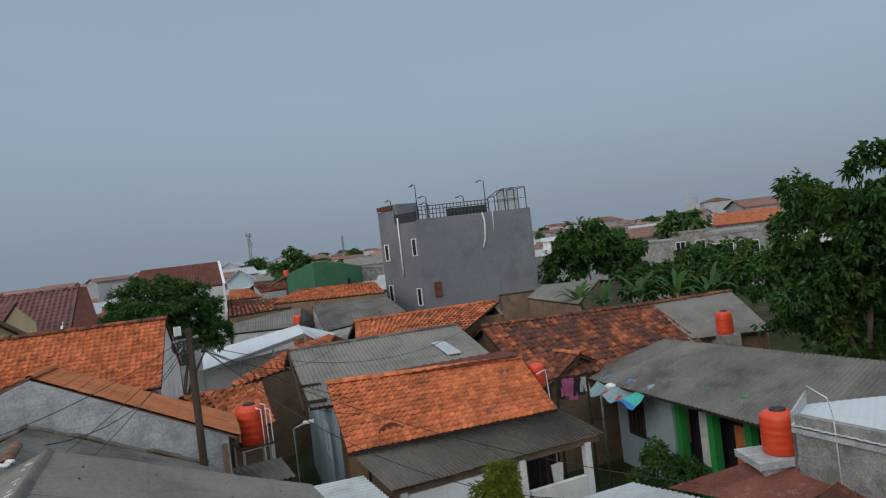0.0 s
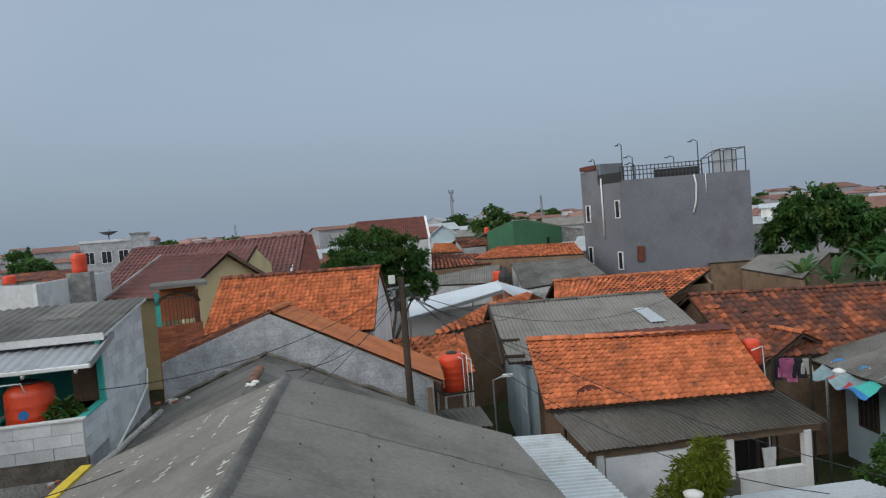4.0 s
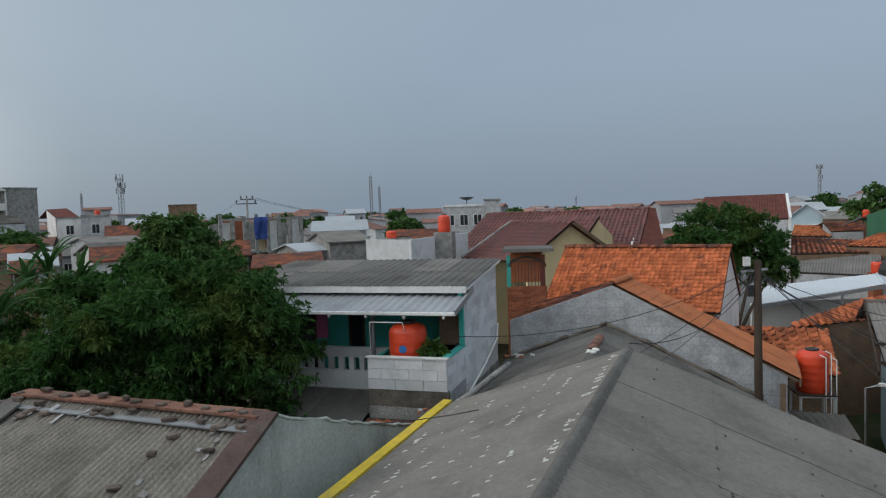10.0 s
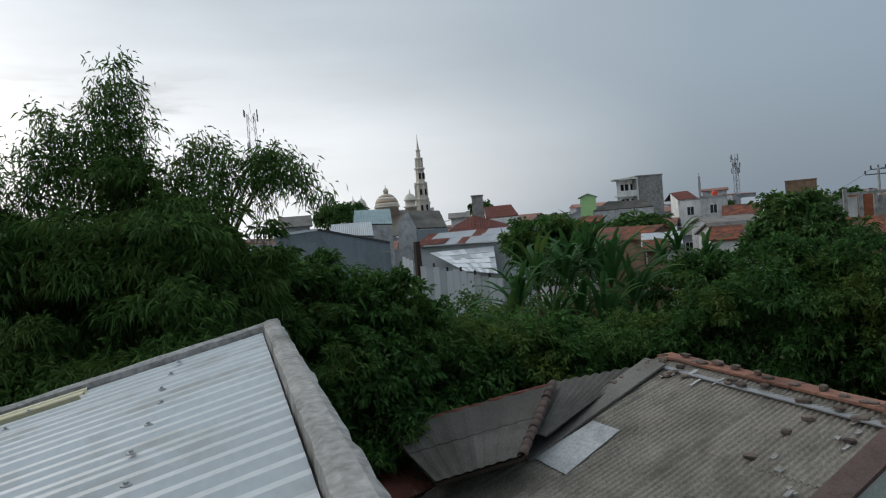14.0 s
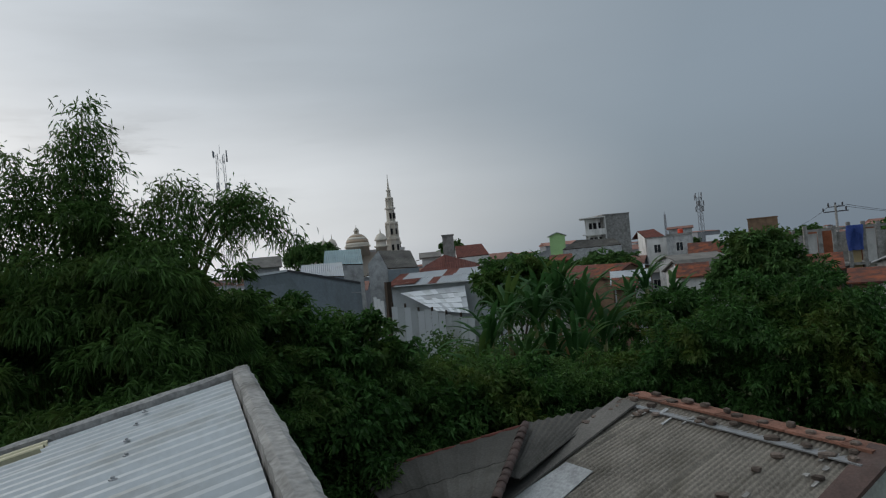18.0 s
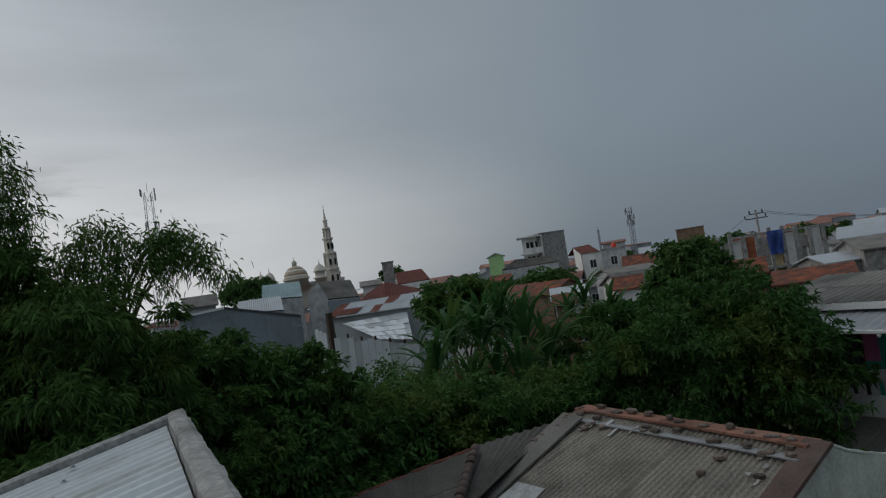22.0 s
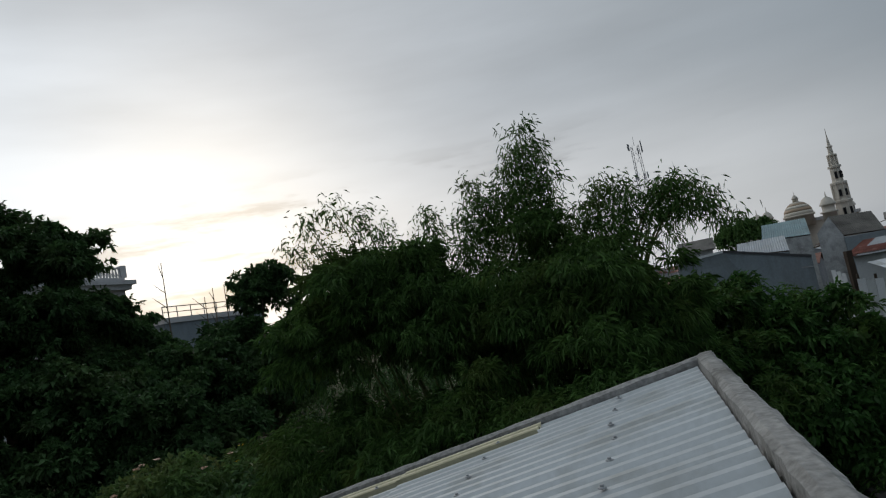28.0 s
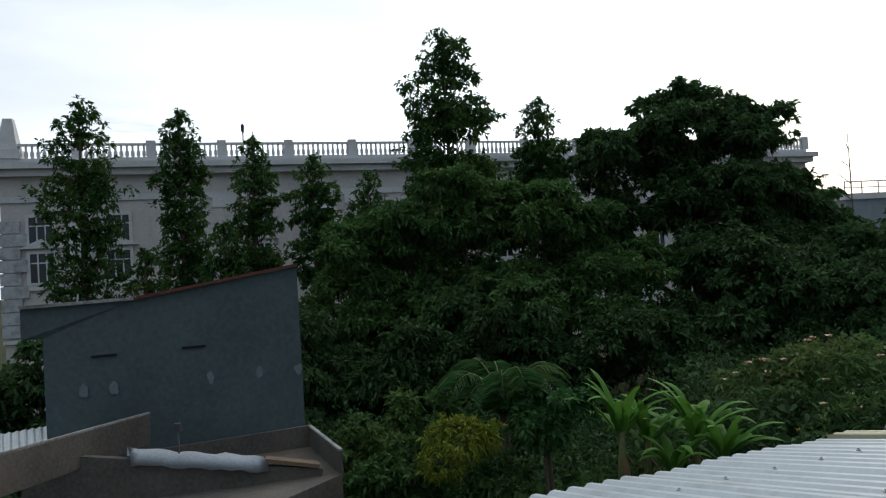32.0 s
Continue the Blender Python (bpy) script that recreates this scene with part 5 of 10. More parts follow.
# small gable in front of the dark roof
h3, s3, n3, d3 = tiled_house("small annex with a half bright half dark tile roof", (15.96, 18.78, 3.73), (15.99, 16.39, 3.72), 1.6, 0.8, mat="tile_dark", seed=97, caps="tile_i")


def house_big_asbestos():
    A, B = Vector((18.47, 14.96, 3.85)), Vector((17.76, 8.00, 3.84))
    C, D = Vector((14.39, 9.10, 2.93)), Vector((16.16, 16.59, 2.92))
    B2 = B + (B - A) * 0.25
    h = thing("house", A.lerp(C, 0.5).xy.to_3d(), "pale blue house with a wide asbestos roof", "house", "houses")
    C2 = D + (C - D) * 1.45
    sl = Slope(A, B2, C2, D)
    deck(sl, "wood_dark", h)
    sheets(sl, "asb_dark", h, 1.05, 2.4, 0.14, 0.022, seed=101)
    n = Vector((A - D).xy.to_3d()).normalized()
    rear = Slope(B2, A, A + n * 3 - Vector((0, 0, 1)), B2 + n * 3 - Vector((0, 0, 1)))
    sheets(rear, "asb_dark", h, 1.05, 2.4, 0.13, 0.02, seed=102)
    fr, L = frame_of(D, C)
    v0 = 0.9
    block("wall", fr, 0.5, L * 0.42, v0, v0 + 0.15, 0, 3.1, "blue_wall", h, "pale blue front wall")
    # near-black wall stands for the shaded space behind the pillars
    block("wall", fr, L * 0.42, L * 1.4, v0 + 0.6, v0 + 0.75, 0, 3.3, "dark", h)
    wall_poly("side_wall", [fr.p(0.5, v0 + 0.1, 0), fr.p(0.5, 2.4, 0), fr.p(0.5, 2.4, 3.6), fr.p(0.5, v0 + 0.1, 3.1)], 0.15, fr.u, "brown_wall", h)
    window(fr, 1.1, 1.9, v0, 1.1, 2.5, h, "wood_dark", 3, 0)
    for k in range(3):
        u = L * (0.45 + 0.17 * k)
        block("pillar", fr, u, u + 0.22, v0 - 0.1, v0 + 0.15, 0, 3.2, "green_bright", h, "bright green pillar")
    block("low_wall", fr, L * 0.45, L * 0.62, v0 - 0.05, v0 + 0.05, 0, 0.9, "green_bright", h, "bright green low wall")
    block("curtain", fr, L * 0.55, L * 0.60, v0 + 0.1, v0 + 0.16, 0.9, 2.4, "cloth_white", h)
    block("curtain", fr, L * 0.72, L * 0.78, v0 + 0.1, v0 + 0.16, 0.7, 2.3, "tile_new", h)
    # banner hung under the eave
    b = thing("banner", fr.p(1.5, -0.2, 2.7), "printed blue and white banner hung as an awning", "banner")
    bm = bmesh.new()
    rnd = random.Random(6)
    nu, nv = 16, 8
    rows = [[bm.verts.new(fr.p(0.9 + 2.35 * i / nu, 0.40 - 0.85 * j / nv + rnd.uniform(-.02, .02), 3.04 - 0.44 * j / nv + 0.07 * math.sin(i * 0.9 + j * 0.4) + rnd.uniform(-.015, .015))) for i in range(nu + 1)] for j in range(nv + 1)]
    for j, (r0, r1) in enumerate(zip(rows, rows[1:])):
        for i in range(nu):
            q = bm.faces.new((r0[i], r0[i + 1], r1[i + 1], r1[i]))
            # printed bars and panels
            q.material_index = 1 if j in (0, 1) and i < 9 else 2 if j == 3 and 2 < i < 8 else 3 if i > 11 and 2 < j < 7 else 4 if j in (5, 6) and i in (4, 5, 9) else 1 if j == 7 and i > 8 else 0
    ob = part("sheet", bm, "teal_roof", b, "creased sheet printed in blue, red and teal", smooth=True)
    for k in ("blue_sheet", "tarp", "teal", "red"):
        ob.data.materials.append(M[k])


house_big_asbestos()


def white_tank_roof():
    c, r, f = Vector((12.89, 7.70, 3.57)), Vector((12.64, 5.91, 3.57)), Vector((16.10, 7.34, 3.48))
    l = Vector((14.46, 8.31, 3.53))
    h = thing("house", c.xy.to_3d(), "grey rendered house with a bright white sheet roof", "house", "houses")
    sl = Slope(l, f + (f - l) * 0.6, r + (r - c) * 0.6, c)
    deck(sl, "plaster", h, 0.1)
    sheets(sl, "white_new", h, 0.8, 2.4, 0.2, 0.004, seed=111)
    fr, L = frame_of(c, r)
    # this wall's darker grey stands in for the shade on it
    block("wall", fr, 0.05, L * 1.6, 0.05, 0.2, 0, 3.78, "concrete", h)
    wall_poly("wall", [(c.x + .1, c.y + .05, 0), (l.x + .1, l.y, 0), (l.x + .1, l.y, 3.8), (c.x + .1, c.y + .05, 3.8)], 0.12, (1, 0, 0), "plaster", h)
    tube("pipe", [fr.p(0.9, 0.05, 2.2), fr.p(0.9, 0.0, 3.9), fr.p(0.6, 0.3, 4.15), fr.p(-0.1, 0.7, 4.2)], 0.014, "pvc", h)
    p = Vector((13.29, 8.19, 2.86))
    st = thing("tank_stand", p - Vector((0, 0, 0.2)), "white edged concrete tank platform", "stand")
    f2 = Frame(p, -30)
    block("slab", f2, -0.75, 0.75, -0.5, 0.5, p.z - 0.14, p.z, "plaster", st)
    block("base", f2, -0.6, 0.6, -0.4, 0.4, 0, p.z - 0.14, "plaster", st)
    water_tank(p, 0.36, 0.9, "orange plastic water tank with a white pipe on top")


white_tank_roof()


def low_roofs():
    r = thing("rusty_roof", (12.68, 7.91, 2.27), "low rusted sheet roof with pale flakes", "roof")
    A, B, C, D = [Vector(p) for p in ((13.06, 8.59, 2.67), (13.14, 6.75, 2.66), (11.97, 7.34, 2.29), (11.45, 9.61, 2.31))]
    sheets(Slope(A, B, C, D), "rust", r, 0.8, 1.8, 0.09, 0.015, seed=121)
    r2 = thing("red_roof", (12.69, 5.91, 2.26), "low red painted sheet roof", "roof")
    A, B, C, D = [Vector(p) for p in ((12.94, 6.85, 2.71), (14.74, 5.61, 2.66), (12.53, 4.91, 2.36), (11.89, 7.07, 2.39))]
    sheets(Slope(A, B, C, D), "tile_dark", r2, 0.8, 1.8, 0.09, 0.015, seed=122)
    w = thing("white_roof", (10.17, 9.40, 2.14), "pale grey ribbed sheet roof over a yard", "roof")
    A, B, C, D = [Vector(p) for p in ((11.03, 10.18, 2.42), (11.43, 7.21, 2.40), (9.14, 7.25, 2.06), (8.29, 11.39, 2.10))]
    sheets(Slope(A, B, C, D), "pale_sheet", w, 0.8, 3.2, 0.16, 0.012, seed=123)
    for p in (A, B, C, D):
        beam("post", (p.x, p.y, 0), (p.x, p.y, p.z - 0.02), 0.08, 0.08, "steel", w)
    s = thing("white_roof", (5.8, 12, 3), "white ribbed sheet roof beside the grey roof", "roof")
    A, B, C, D = [Vector(p) for p in ((5.42, 13.80, 3.12), (6.45, 13.50, 3.12), (6.11, 10.05, 2.90), (5.00, 10.30, 2.90))]
    sheets(Slope(B, C, D, A), "white_sheet", s, 1.0, 1.3, 0.165, 0.032, seed=124)
    for p in (A, B, C, D):
        beam("post", (p.x, p.y, 0), (p.x, p.y, p.z - 0.02), 0.08, 0.08, "steel", s)
    t = thing("shed", (5.6, 18, 0), "small dark asbestos shed roof in the alley", "shed")
    A, B, C, D = [Vector(p) for p in ((4.60, 17.56, 2.90), (5.97, 17.27, 2.90), (6.00, 16.44, 2.60), (4.98, 16.73, 2.60))]
    sheets(Slope(A, B, C, D), "asb_dark", t, 0.9, 1.5, 0.12, 0.02, seed=125)
    for p in (A, B, C, D):
        beam("post", (p.x, p.y, 0), (p.x, p.y, p.z - 0.02), 0.08, 0.08, "wood_dark", t)


low_roofs()

# ---- middle distance ----
_, s4, _, _ = tiled_house("house with an orange tile roof and white verge", (12.75, 26.20, 4.95), (19.10, 24.30, 4.95), 2.6, 1.0, mat="tile_i", seed=131, quad=((15.08, 21.67, 4.35), (12.25, 25.05, 4.40)), wall_run=1.2, tile=(0.2, 0.25))


def white_hall():
    A, B, C, D, E, G = [Vector(p) for p in ((8.06, 33.03, 4.00), (13.35, 34.19, 4.40), (15.77, 34.90, 3.50), (13.85, 32.91, 3.51), (12.56, 31.49, 4.23), (7.39, 30.21, 3.61))]
    h = thing("shelter", A.lerp(E, 0.5).xy.to_3d(), "open shelter with a smooth white gabled sheet roof", "shelter")
    sheets(Slope(A, B, E, G), "white_new", h, 3.6, 3.0, 0.25, 0.004, seed=141)
    sheets(Slope(B, C, D, E), "white_new", h, 3.6, 3.0, 0.25, 0.004, seed=142)
    tube("ridge_cap", [B + Vector((0, 0, 0.02)), E + Vector((0, 0, 0.02))], 0.05, "white_new", h)
    for p in (A, G, G.lerp(E, 0.33), G.lerp(E, 0.66), E, D, C):
        beam("post", (p.x, p.y, 0), (p.x, p.y, p.z - 0.02), 0.09, 0.09, "steel", h)
    beam("eave_beam", G - Vector((0, 0, 0.1)), E - Vector((0, 0, 0.1)), 0.06, 0.14, "steel", h)
    fr, L = frame_of(G, E)
    block("wall", fr, 0.3, L, 1.3, 1.42, 0, min(G.z, E.z) - 0.15, "white_wall", h)


white_hall()


def simple_house(label, A, B, C, D, roof, wall, kind="sheets", **kw):
    """A far house: one visible slope A-B (ridge), C-D (eave), a plain far slope, and walls."""
    A, B, C, D = [Vector(p) for p in (A, B, C, D)]
    h = thing("house", A.lerp(C, 0.5).xy.to_3d(), label, "house", "houses")
    sl = Slope(A, B, C, D)
    if kind == "sheets":
        sheets(sl, roof, h, 1.05, 2.4, 0.16, 0.02, **kw)
    else:
        tiles(sl, roof, h, 0.26, 0.32, **kw)
    deck(sl, "wood_dark", h)
    bk = Slope(B, A, A + (A - D).xy.to_3d() - Vector((0, 0, A.z - D.z)), B + (B - C).xy.to_3d() - Vector((0, 0, B.z - C.z)))
    deck(bk, roof, h, 0.05, 0.0, "rear_roof")
    g = lambda p: (p.x, p.y, 0)
    m = (A + C) / 2
    for p, q, zp, zq in ((D, C, D.z, C.z), (D, A, D.z, A.z), (C, B, C.z, B.z)):
        wall_poly("wall", [g(p), g(q), (q.x, q.y, zq - 0.1), (p.x, p.y, zp - 0.1)], 0.12, (m - (p + q) / 2).xy.to_3d(), wall, h)
    return h, sl


simple_house("house with a dark asbestos roof", (17.12, 41.08, 4.75), (21.01, 38.32, 4.81), (19.70, 33.77, 4.15), (15.37, 35.52, 3.65), "asb_dark", "plaster", seed=151)
simple_house("house with an old asbestos roof", (12.74, 43.68, 4.53), (16.77, 42.30, 4.62), (15.22, 38.61, 3.85), (11.49, 39.88, 3.98), "asb", "plaster", seed=152)
simple_house("small house with an orange tile roof beside the alley", (10.53, 28.08, 4.00), (13.01, 29.24, 4.20), (11.48, 27.45, 3.60), (7.27, 26.14, 3.40), "tile_i", "brown_wall", "tiles", seed=153)
simple_house("small house with an orange tile roof behind the tank", (5.04, 23.51, 3.90), (7.50, 22.78, 3.90), (6.88, 20.35, 3.10), (5.47, 20.00, 3.10), "tile_i", "brown_wall", "tiles", seed=154)
simple_house("low house with a grey asbestos roof at the tall block", (33.00, 40.35, 4.40), (36.58, 39.31, 4.40), (31.76, 35.38, 3.80), (28.83, 36.64, 3.80), "asb", "brown_wall", seed=155)
simple_house("low house with a brown gable and asbestos roof", (30.06, 33.47, 4.30), (32.63, 30.90, 4.30), (26.80, 27.13, 3.60), (28.88, 33.84, 3.60), "asb", "brown_wall", seed=156)
simple_house("house with a faded tile roof", (20.63, 63.22, 5.84), (23.36, 62.27, 5.83), (21.30, 56.63, 5.37), (19.30, 57.34, 5.33), "tile_dark", "plaster", "tiles", seed=157)


# ---- tall grey block ----
def tall_block():
    L0, C0, R0 = Vector((23.85, 43.35, 0)), Vector((24.32, 39.00, 0)), Vector((31.80, 35.88, 0))
    top = 9.55
    h = thing("apartment_building", C0.xy.to_3d(), "tall dark grey rendered block with a roof terrace", "building")
    back = Vector((5.5, 6.0, 0))
    fp = [L0.xy.to_3d(), C0.xy.to_3d(), R0.xy.to_3d(), R0.xy.to_3d() + (L0 - C0).xy.to_3d() * 1.5, L0.xy.to_3d() + back]
    bm = bmesh.new()
    v0 = [bm.verts.new(p) for p in fp]
    v1 = [bm.verts.new(p + Vector((0, 0, top))) for p in fp]
    bm.faces.new(v1)
    for k in range(5):
        bm.faces.new((v0[k], v0[(k + 1) % 5], v1[(k + 1) % 5], v1[k]))
    bmesh.ops.recalc_face_normals(bm, faces=bm.faces[:])
    part("wall", bm, "plaster_dark", h)
    fs, Ls = frame_of(L0, C0)
    ff, Lf = frame_of(C0, R0)
    # parapet of the left face, higher than the front
    block("parapet", fs, 0, Ls * 0.45, 0.0, 0.15, top, top + 0.9, "plaster_dark", h)
    block("parapet_band", fs, Ls * 0.45, Ls, -0.02, 0.1, top - 0.1, top + 0.55, "black", h, "dark parapet screen")
    block("stair_house", fs, 0.3, Ls * 0.5, 0.1, 2.0, top, top + 1.3, "plaster_dark", h)
    block("red_fascia", fs, 0.0, Ls * 0.4, -0.06, 0.1, top + 0.95, top + 1.25, "rust_red", h)
    for u0, z0 in ((0.10, 4.0), (0.10, 6.9), (0.84, 3.7), (0.84, 7.1)):
        window(fs, Ls * u0, Ls * u0 + 0.5, 0.0, z0, z0 + 1.2, h, "white_wall", 0, 0, depth=0.08)
    window(ff, 0.75, 1.2, 0.0, 4.2, 5.2, h, "rust_red", 0, 1, glass="tile_dark", depth=0.12)
    tube("drain_pipe", [fs.p(Ls * 0.55, -0.08, top + 0.3), fs.p(Ls * 0.55, -0.08, 5.8)], 0.06, "pvc", h)
    tube("drain_pipe", [ff.p(Lf * 0.57, -0.06, top), ff.p(Lf * 0.585, -0.06, top - 0.6), ff.p(Lf * 0.575, -0.06, 7.8), ff.p(Lf * 0.55, -0.06, 7.1)], 0.06, "pvc", h)
    tube("drain_pipe", [ff.p(Lf * 0.66, -0.05, top), ff.p(Lf * 0.66, -0.05, 8.2)], 0.03, "pvc", h)
    # railing and lamps of the terrace
    rail = thing("railing", ff.p(3, 0, top), "thin dark steel terrace railing", "railing")
    for z in (0.3, 0.6, 0.85):
        beam("rail", ff.p(0, 0.05, top + z), ff.p(Lf * 0.64, 0.05, top + z), 0.05, 0.05, "dark_steel", rail)
    for k in range(22):
        u = Lf * 0.64 * k / 21
        beam("baluster", ff.p(u, 0.05, top), ff.p(u, 0.05, top + 0.9), 0.04, 0.04, "dark_steel", rail)
    sh = thing("shade_net", ff.p(Lf * 0.5, 1, top), "black shade net along the terrace", "net")
    block("net", ff, Lf * 0.28, Lf * 0.64, 0.6, 0.66, top, top + 0.55, "black", sh)
    lamps = [(0.0, 2.3, fs, Ls * 0.98, 0.3), (0.14, 1.0, ff, Lf * 0.12, 0.4), (0.26, 1.6, ff, Lf * 0.16, 2.5), (0.45, 1.3, ff, Lf * 0.47, 1.5), (0.6, 2.15, ff, Lf * 0.63, 0.5), (0.0, 1.6, fs, Ls * 0.3, 0.3)]
    for _, hh, fr, u, v in lamps:
        lp = thing("lamp_post", fr.p(u, v, top), "thin terrace lamp post with a bent head", "lamp", "terrace lamps")
        tube("pole", [fr.p(u, v, top), fr.p(u, v, top + hh), fr.p(u - 0.25, v, top + hh + 0.12), fr.p(u - 0.45, v, top + hh + 0.02)], 0.035, "dark_steel", lp)
        block("head", fr, u - 0.6, u - 0.35, v - 0.06, v + 0.06, top + hh - 0.02, top + hh + 0.04, "dark_steel", lp)
    ae = thing("antenna", ff.p(Lf * 0.76, 1, top), "thin mast on the terrace cage", "antenna")
    tube("mast", [ff.p(Lf * 0.76, 1, top), ff.p(Lf * 0.76, 1, top + 2.1)], 0.02, "steel", ae)
    cg = thing("roof_cage", ff.p(Lf * 0.85, 1, top), "open steel and glass cage on the roof terrace", "greenhouse")
    us = [Lf * k for k in (0.70, 0.79, 0.88, 0.98)]
    hs = [1.05, 1.5, 1.5, 1.5]
    for v in (0.2, 1.9):
        for u, hh in zip(us, hs):
            beam("post", ff.p(u, v, top), ff.p(u, v, top + hh), 0.05, 0.05, "dark_steel", cg)
        for k in range(3):
            beam("rail", ff.p(us[k], v, top + hs[k]), ff.p(us[k + 1], v, top + hs[k + 1]), 0.05, 0.05, "dark_steel", cg)
            beam("rail", ff.p(us[k], v, top + 0.75), ff.p(us[k + 1], v, top + 0.75), 0.035, 0.035, "dark_steel", cg)
    for u, hh in zip(us, hs):
        beam("rail", ff.p(u, 0.2, top + hh), ff.p(u, 1.9, top + hh), 0.05, 0.05, "dark_steel", cg)
    for k in (1, 2):
        block("pane", ff, us[k] + 0.06, us[k + 1] - 0.06, 1.94, 1.96, top + 0.05, top + 1.45, "pale_sheet", cg, "translucent pale panel")


tall_block()


def green_hall():
    L, Mi, R = Vector((19.52, 51.42, 6.64)), Vector((20.50, 48.33, 7.42)), Vector((24.71, 48.58, 6.70))
    h = thing("building", Mi.xy.to_3d(), "plain green painted hall with a low gable", "building")
    fr, Lr = frame_of(Mi, R)
    apex = Mi.lerp(R, 0.28) + Vector((0, 0, 0.23))
    g = lambda p: p.xy.to_3d()
    wall_poly("wall", [g(L), g(Mi), Mi, L], 0.2, (1, 1, 0), "green_wall", h)
    wall_poly("wall", [g(Mi), g(R), R, apex, Mi], 0.2, (0, 1, 0), "green_wall", h)
    back = Vector((0.5, 6.0, -0.9))
    deck(Slope(Mi + back, apex + back, apex, Mi), "asb", h, 0.08, -0.02)
    deck(Slope(apex + back, R + back, R, apex), "asb", h, 0.08, -0.02)
    deck(Slope(L + back, Mi + back, Mi, L), "asb", h, 0.08, -0.02)
    block("coping", fr, 0, Lr * 0.28, -0.04, 0.24, Mi.z - 0.02, Mi.z + 0.05, "concrete", h)
    window(fr, Lr * 0.66, Lr * 0.74, 0.0, R.z - 1.35, R.z - 0.75, h, "green_wall", 0, 0)
    water_tank(Vector((L.x + 0.15, L.y + 0.5, L.z - 0.15)), 0.2, 0.55, "small orange water tank on a green hall")


green_hall()


# ---- maroon-roofed houses ----
def maroon_houses():
    h = thing("house", (-1, 42, 0), "large house with maroon glazed tile roofs and cream gables", "house", "houses")
    A, B = Vector((-5.75, 44.04, 7.65)), Vector((4.11, 41.21, 7.69))
    fr, L = frame_of(A, B)
    zr = A.z
    main = Slope(A, B, fr.p(L, -3.6, zr - 2.4), fr.p(-0.8, -4.5, zr - 2.6))
    deck(main, "wood_dark", h)
    tiles(main, "maroon", h, 0.26, 0.34, seed=161, uneven=0.002)
    rear = Slope(B, A, fr.p(0, 4.5, zr - 2.6), fr.p(L, 4.5, zr - 2.6))
    deck(rear, "maroon", h, 0.05, 0, "rear_roof")
    ridge_caps(A, B, "maroon", h, 0.13, 0.6)
    # cross gable to the front
    c0, c1 = (-3.61, 38.25, 7.24), (-0.23, 33.42, 7.20)
    C0, C1 = Vector(c0), Vector(c1)
    f2, L2 = frame_of(C0, C1)
    z2 = C1.z
    C0.z = z2
    s1 = Slope(C0, C1, f2.p(L2, -2.6, z2 - 1.75), f2.p(-0.6, -2.9, z2 - 1.9))
    deck(s1, "wood_dark", h)
    tiles(s1, "maroon", h, 0.26, 0.34, seed=162, uneven=0.002)
    s2 = Slope(C1, C0, f2.p(0, 2.6, z2 - 1.7), f2.p(L2, 2.6, z2 - 1.7))
    deck(s2, "maroon", h, 0.05, 0, "rear_roof")
    ridge_caps(C0, C1, "maroon", h, 0.12, 0.5)
    beam("verge", C0 + Vector((0, 0, .05)), f2.p(-0.6, -2.9, z2 - 1.85), 0.25, 0.1, "concrete", h, "grey cement verge")
    wall_poly("gable_wall", [f2.p(L2 - 0.3, -2.4, 0), f2.p(L2 - 0.3, 2.4, 0), f2.p(L2 - 0.3, 2.4, z2 - 1.65), f2.p(L2 - 0.3, 0, z2 - 0.1), f2.p(L2 - 0.3, -2.4, z2 - 1.65)], 0.15, -f2.u, "cream_wall", h, "cream painted gable wall")
    beam("barge_board", C1, f2.p(L2 + 0.02, 2.6, z2 - 1.7), 0.06, 0.16, "wood", h, "varnished barge board")
    # second, smaller gable behind
    D0, D1 = Vector((-1.70, 38.38, 7.42)), Vector((1.17, 36.40, 7.40))
    f3, L3 = frame_of(D0, D1)
    z3 = D1.z
    s3 = Slope(Vector((D0.x, D0.y, z3)), D1, f3.p(L3, -1.6, z3 - 1.2), f3.p(0, -1.6, z3 - 1.2))
    deck(s3, "wood_dark", h)
    tiles(s3, "maroon", h, 0.26, 0.34, seed=163, uneven=0.002)
    wall_poly("gable_wall", [f3.p(L3 - 0.2, -1.5, 0), f3.p(L3 - 0.2, 1.5, 0), f3.p(L3 - 0.2, 1.5, z3 - 1.1), f3.p(L3 - 0.2, 0, z3 - 0.1), f3.p(L3 - 0.2, -1.5, z3 - 1.1)], 0.15, -f3.u, "cream_wall", h, "cream painted gable wall")
    # end wall of the main roof
    e = L
    wall_poly("gable_wall", [fr.p(e - 0.3, -3.4, 0), fr.p(e - 0.3, 3.4, 0), fr.p(e - 0.3, 3.4, zr - 2.2), fr.p(e - 0.3, 0, zr - 0.1), fr.p(e - 0.3, -3.4, zr - 2.2)], 0.2, -fr.u, "white_wall", h, "unpainted plaster gable")
    s4 = Slope(B + Vector((0.05, 0, 0.02)), B + fr.v * 0.5 + fr.u * 0.3, fr.p(L + 1.4, -2.6, zr - 2.6), fr.p(L + 0.05, -3.6, zr - 2.4))
    deck(s4, "rust_red", h, 0.08, 0, "verge_slope")
    for sl in (main,):
        p, q = sl.d, sl.c
        wall_poly("wall", [(p.x + .3, p.y + .3, 0), (q.x - .3, q.y + .3, 0), (q.x - .3, q.y + .3, q.z - .1), (p.x + .3, p.y + .3, p.z - .1)], 0.15, (0, 1, 0), "cream_wall", h)
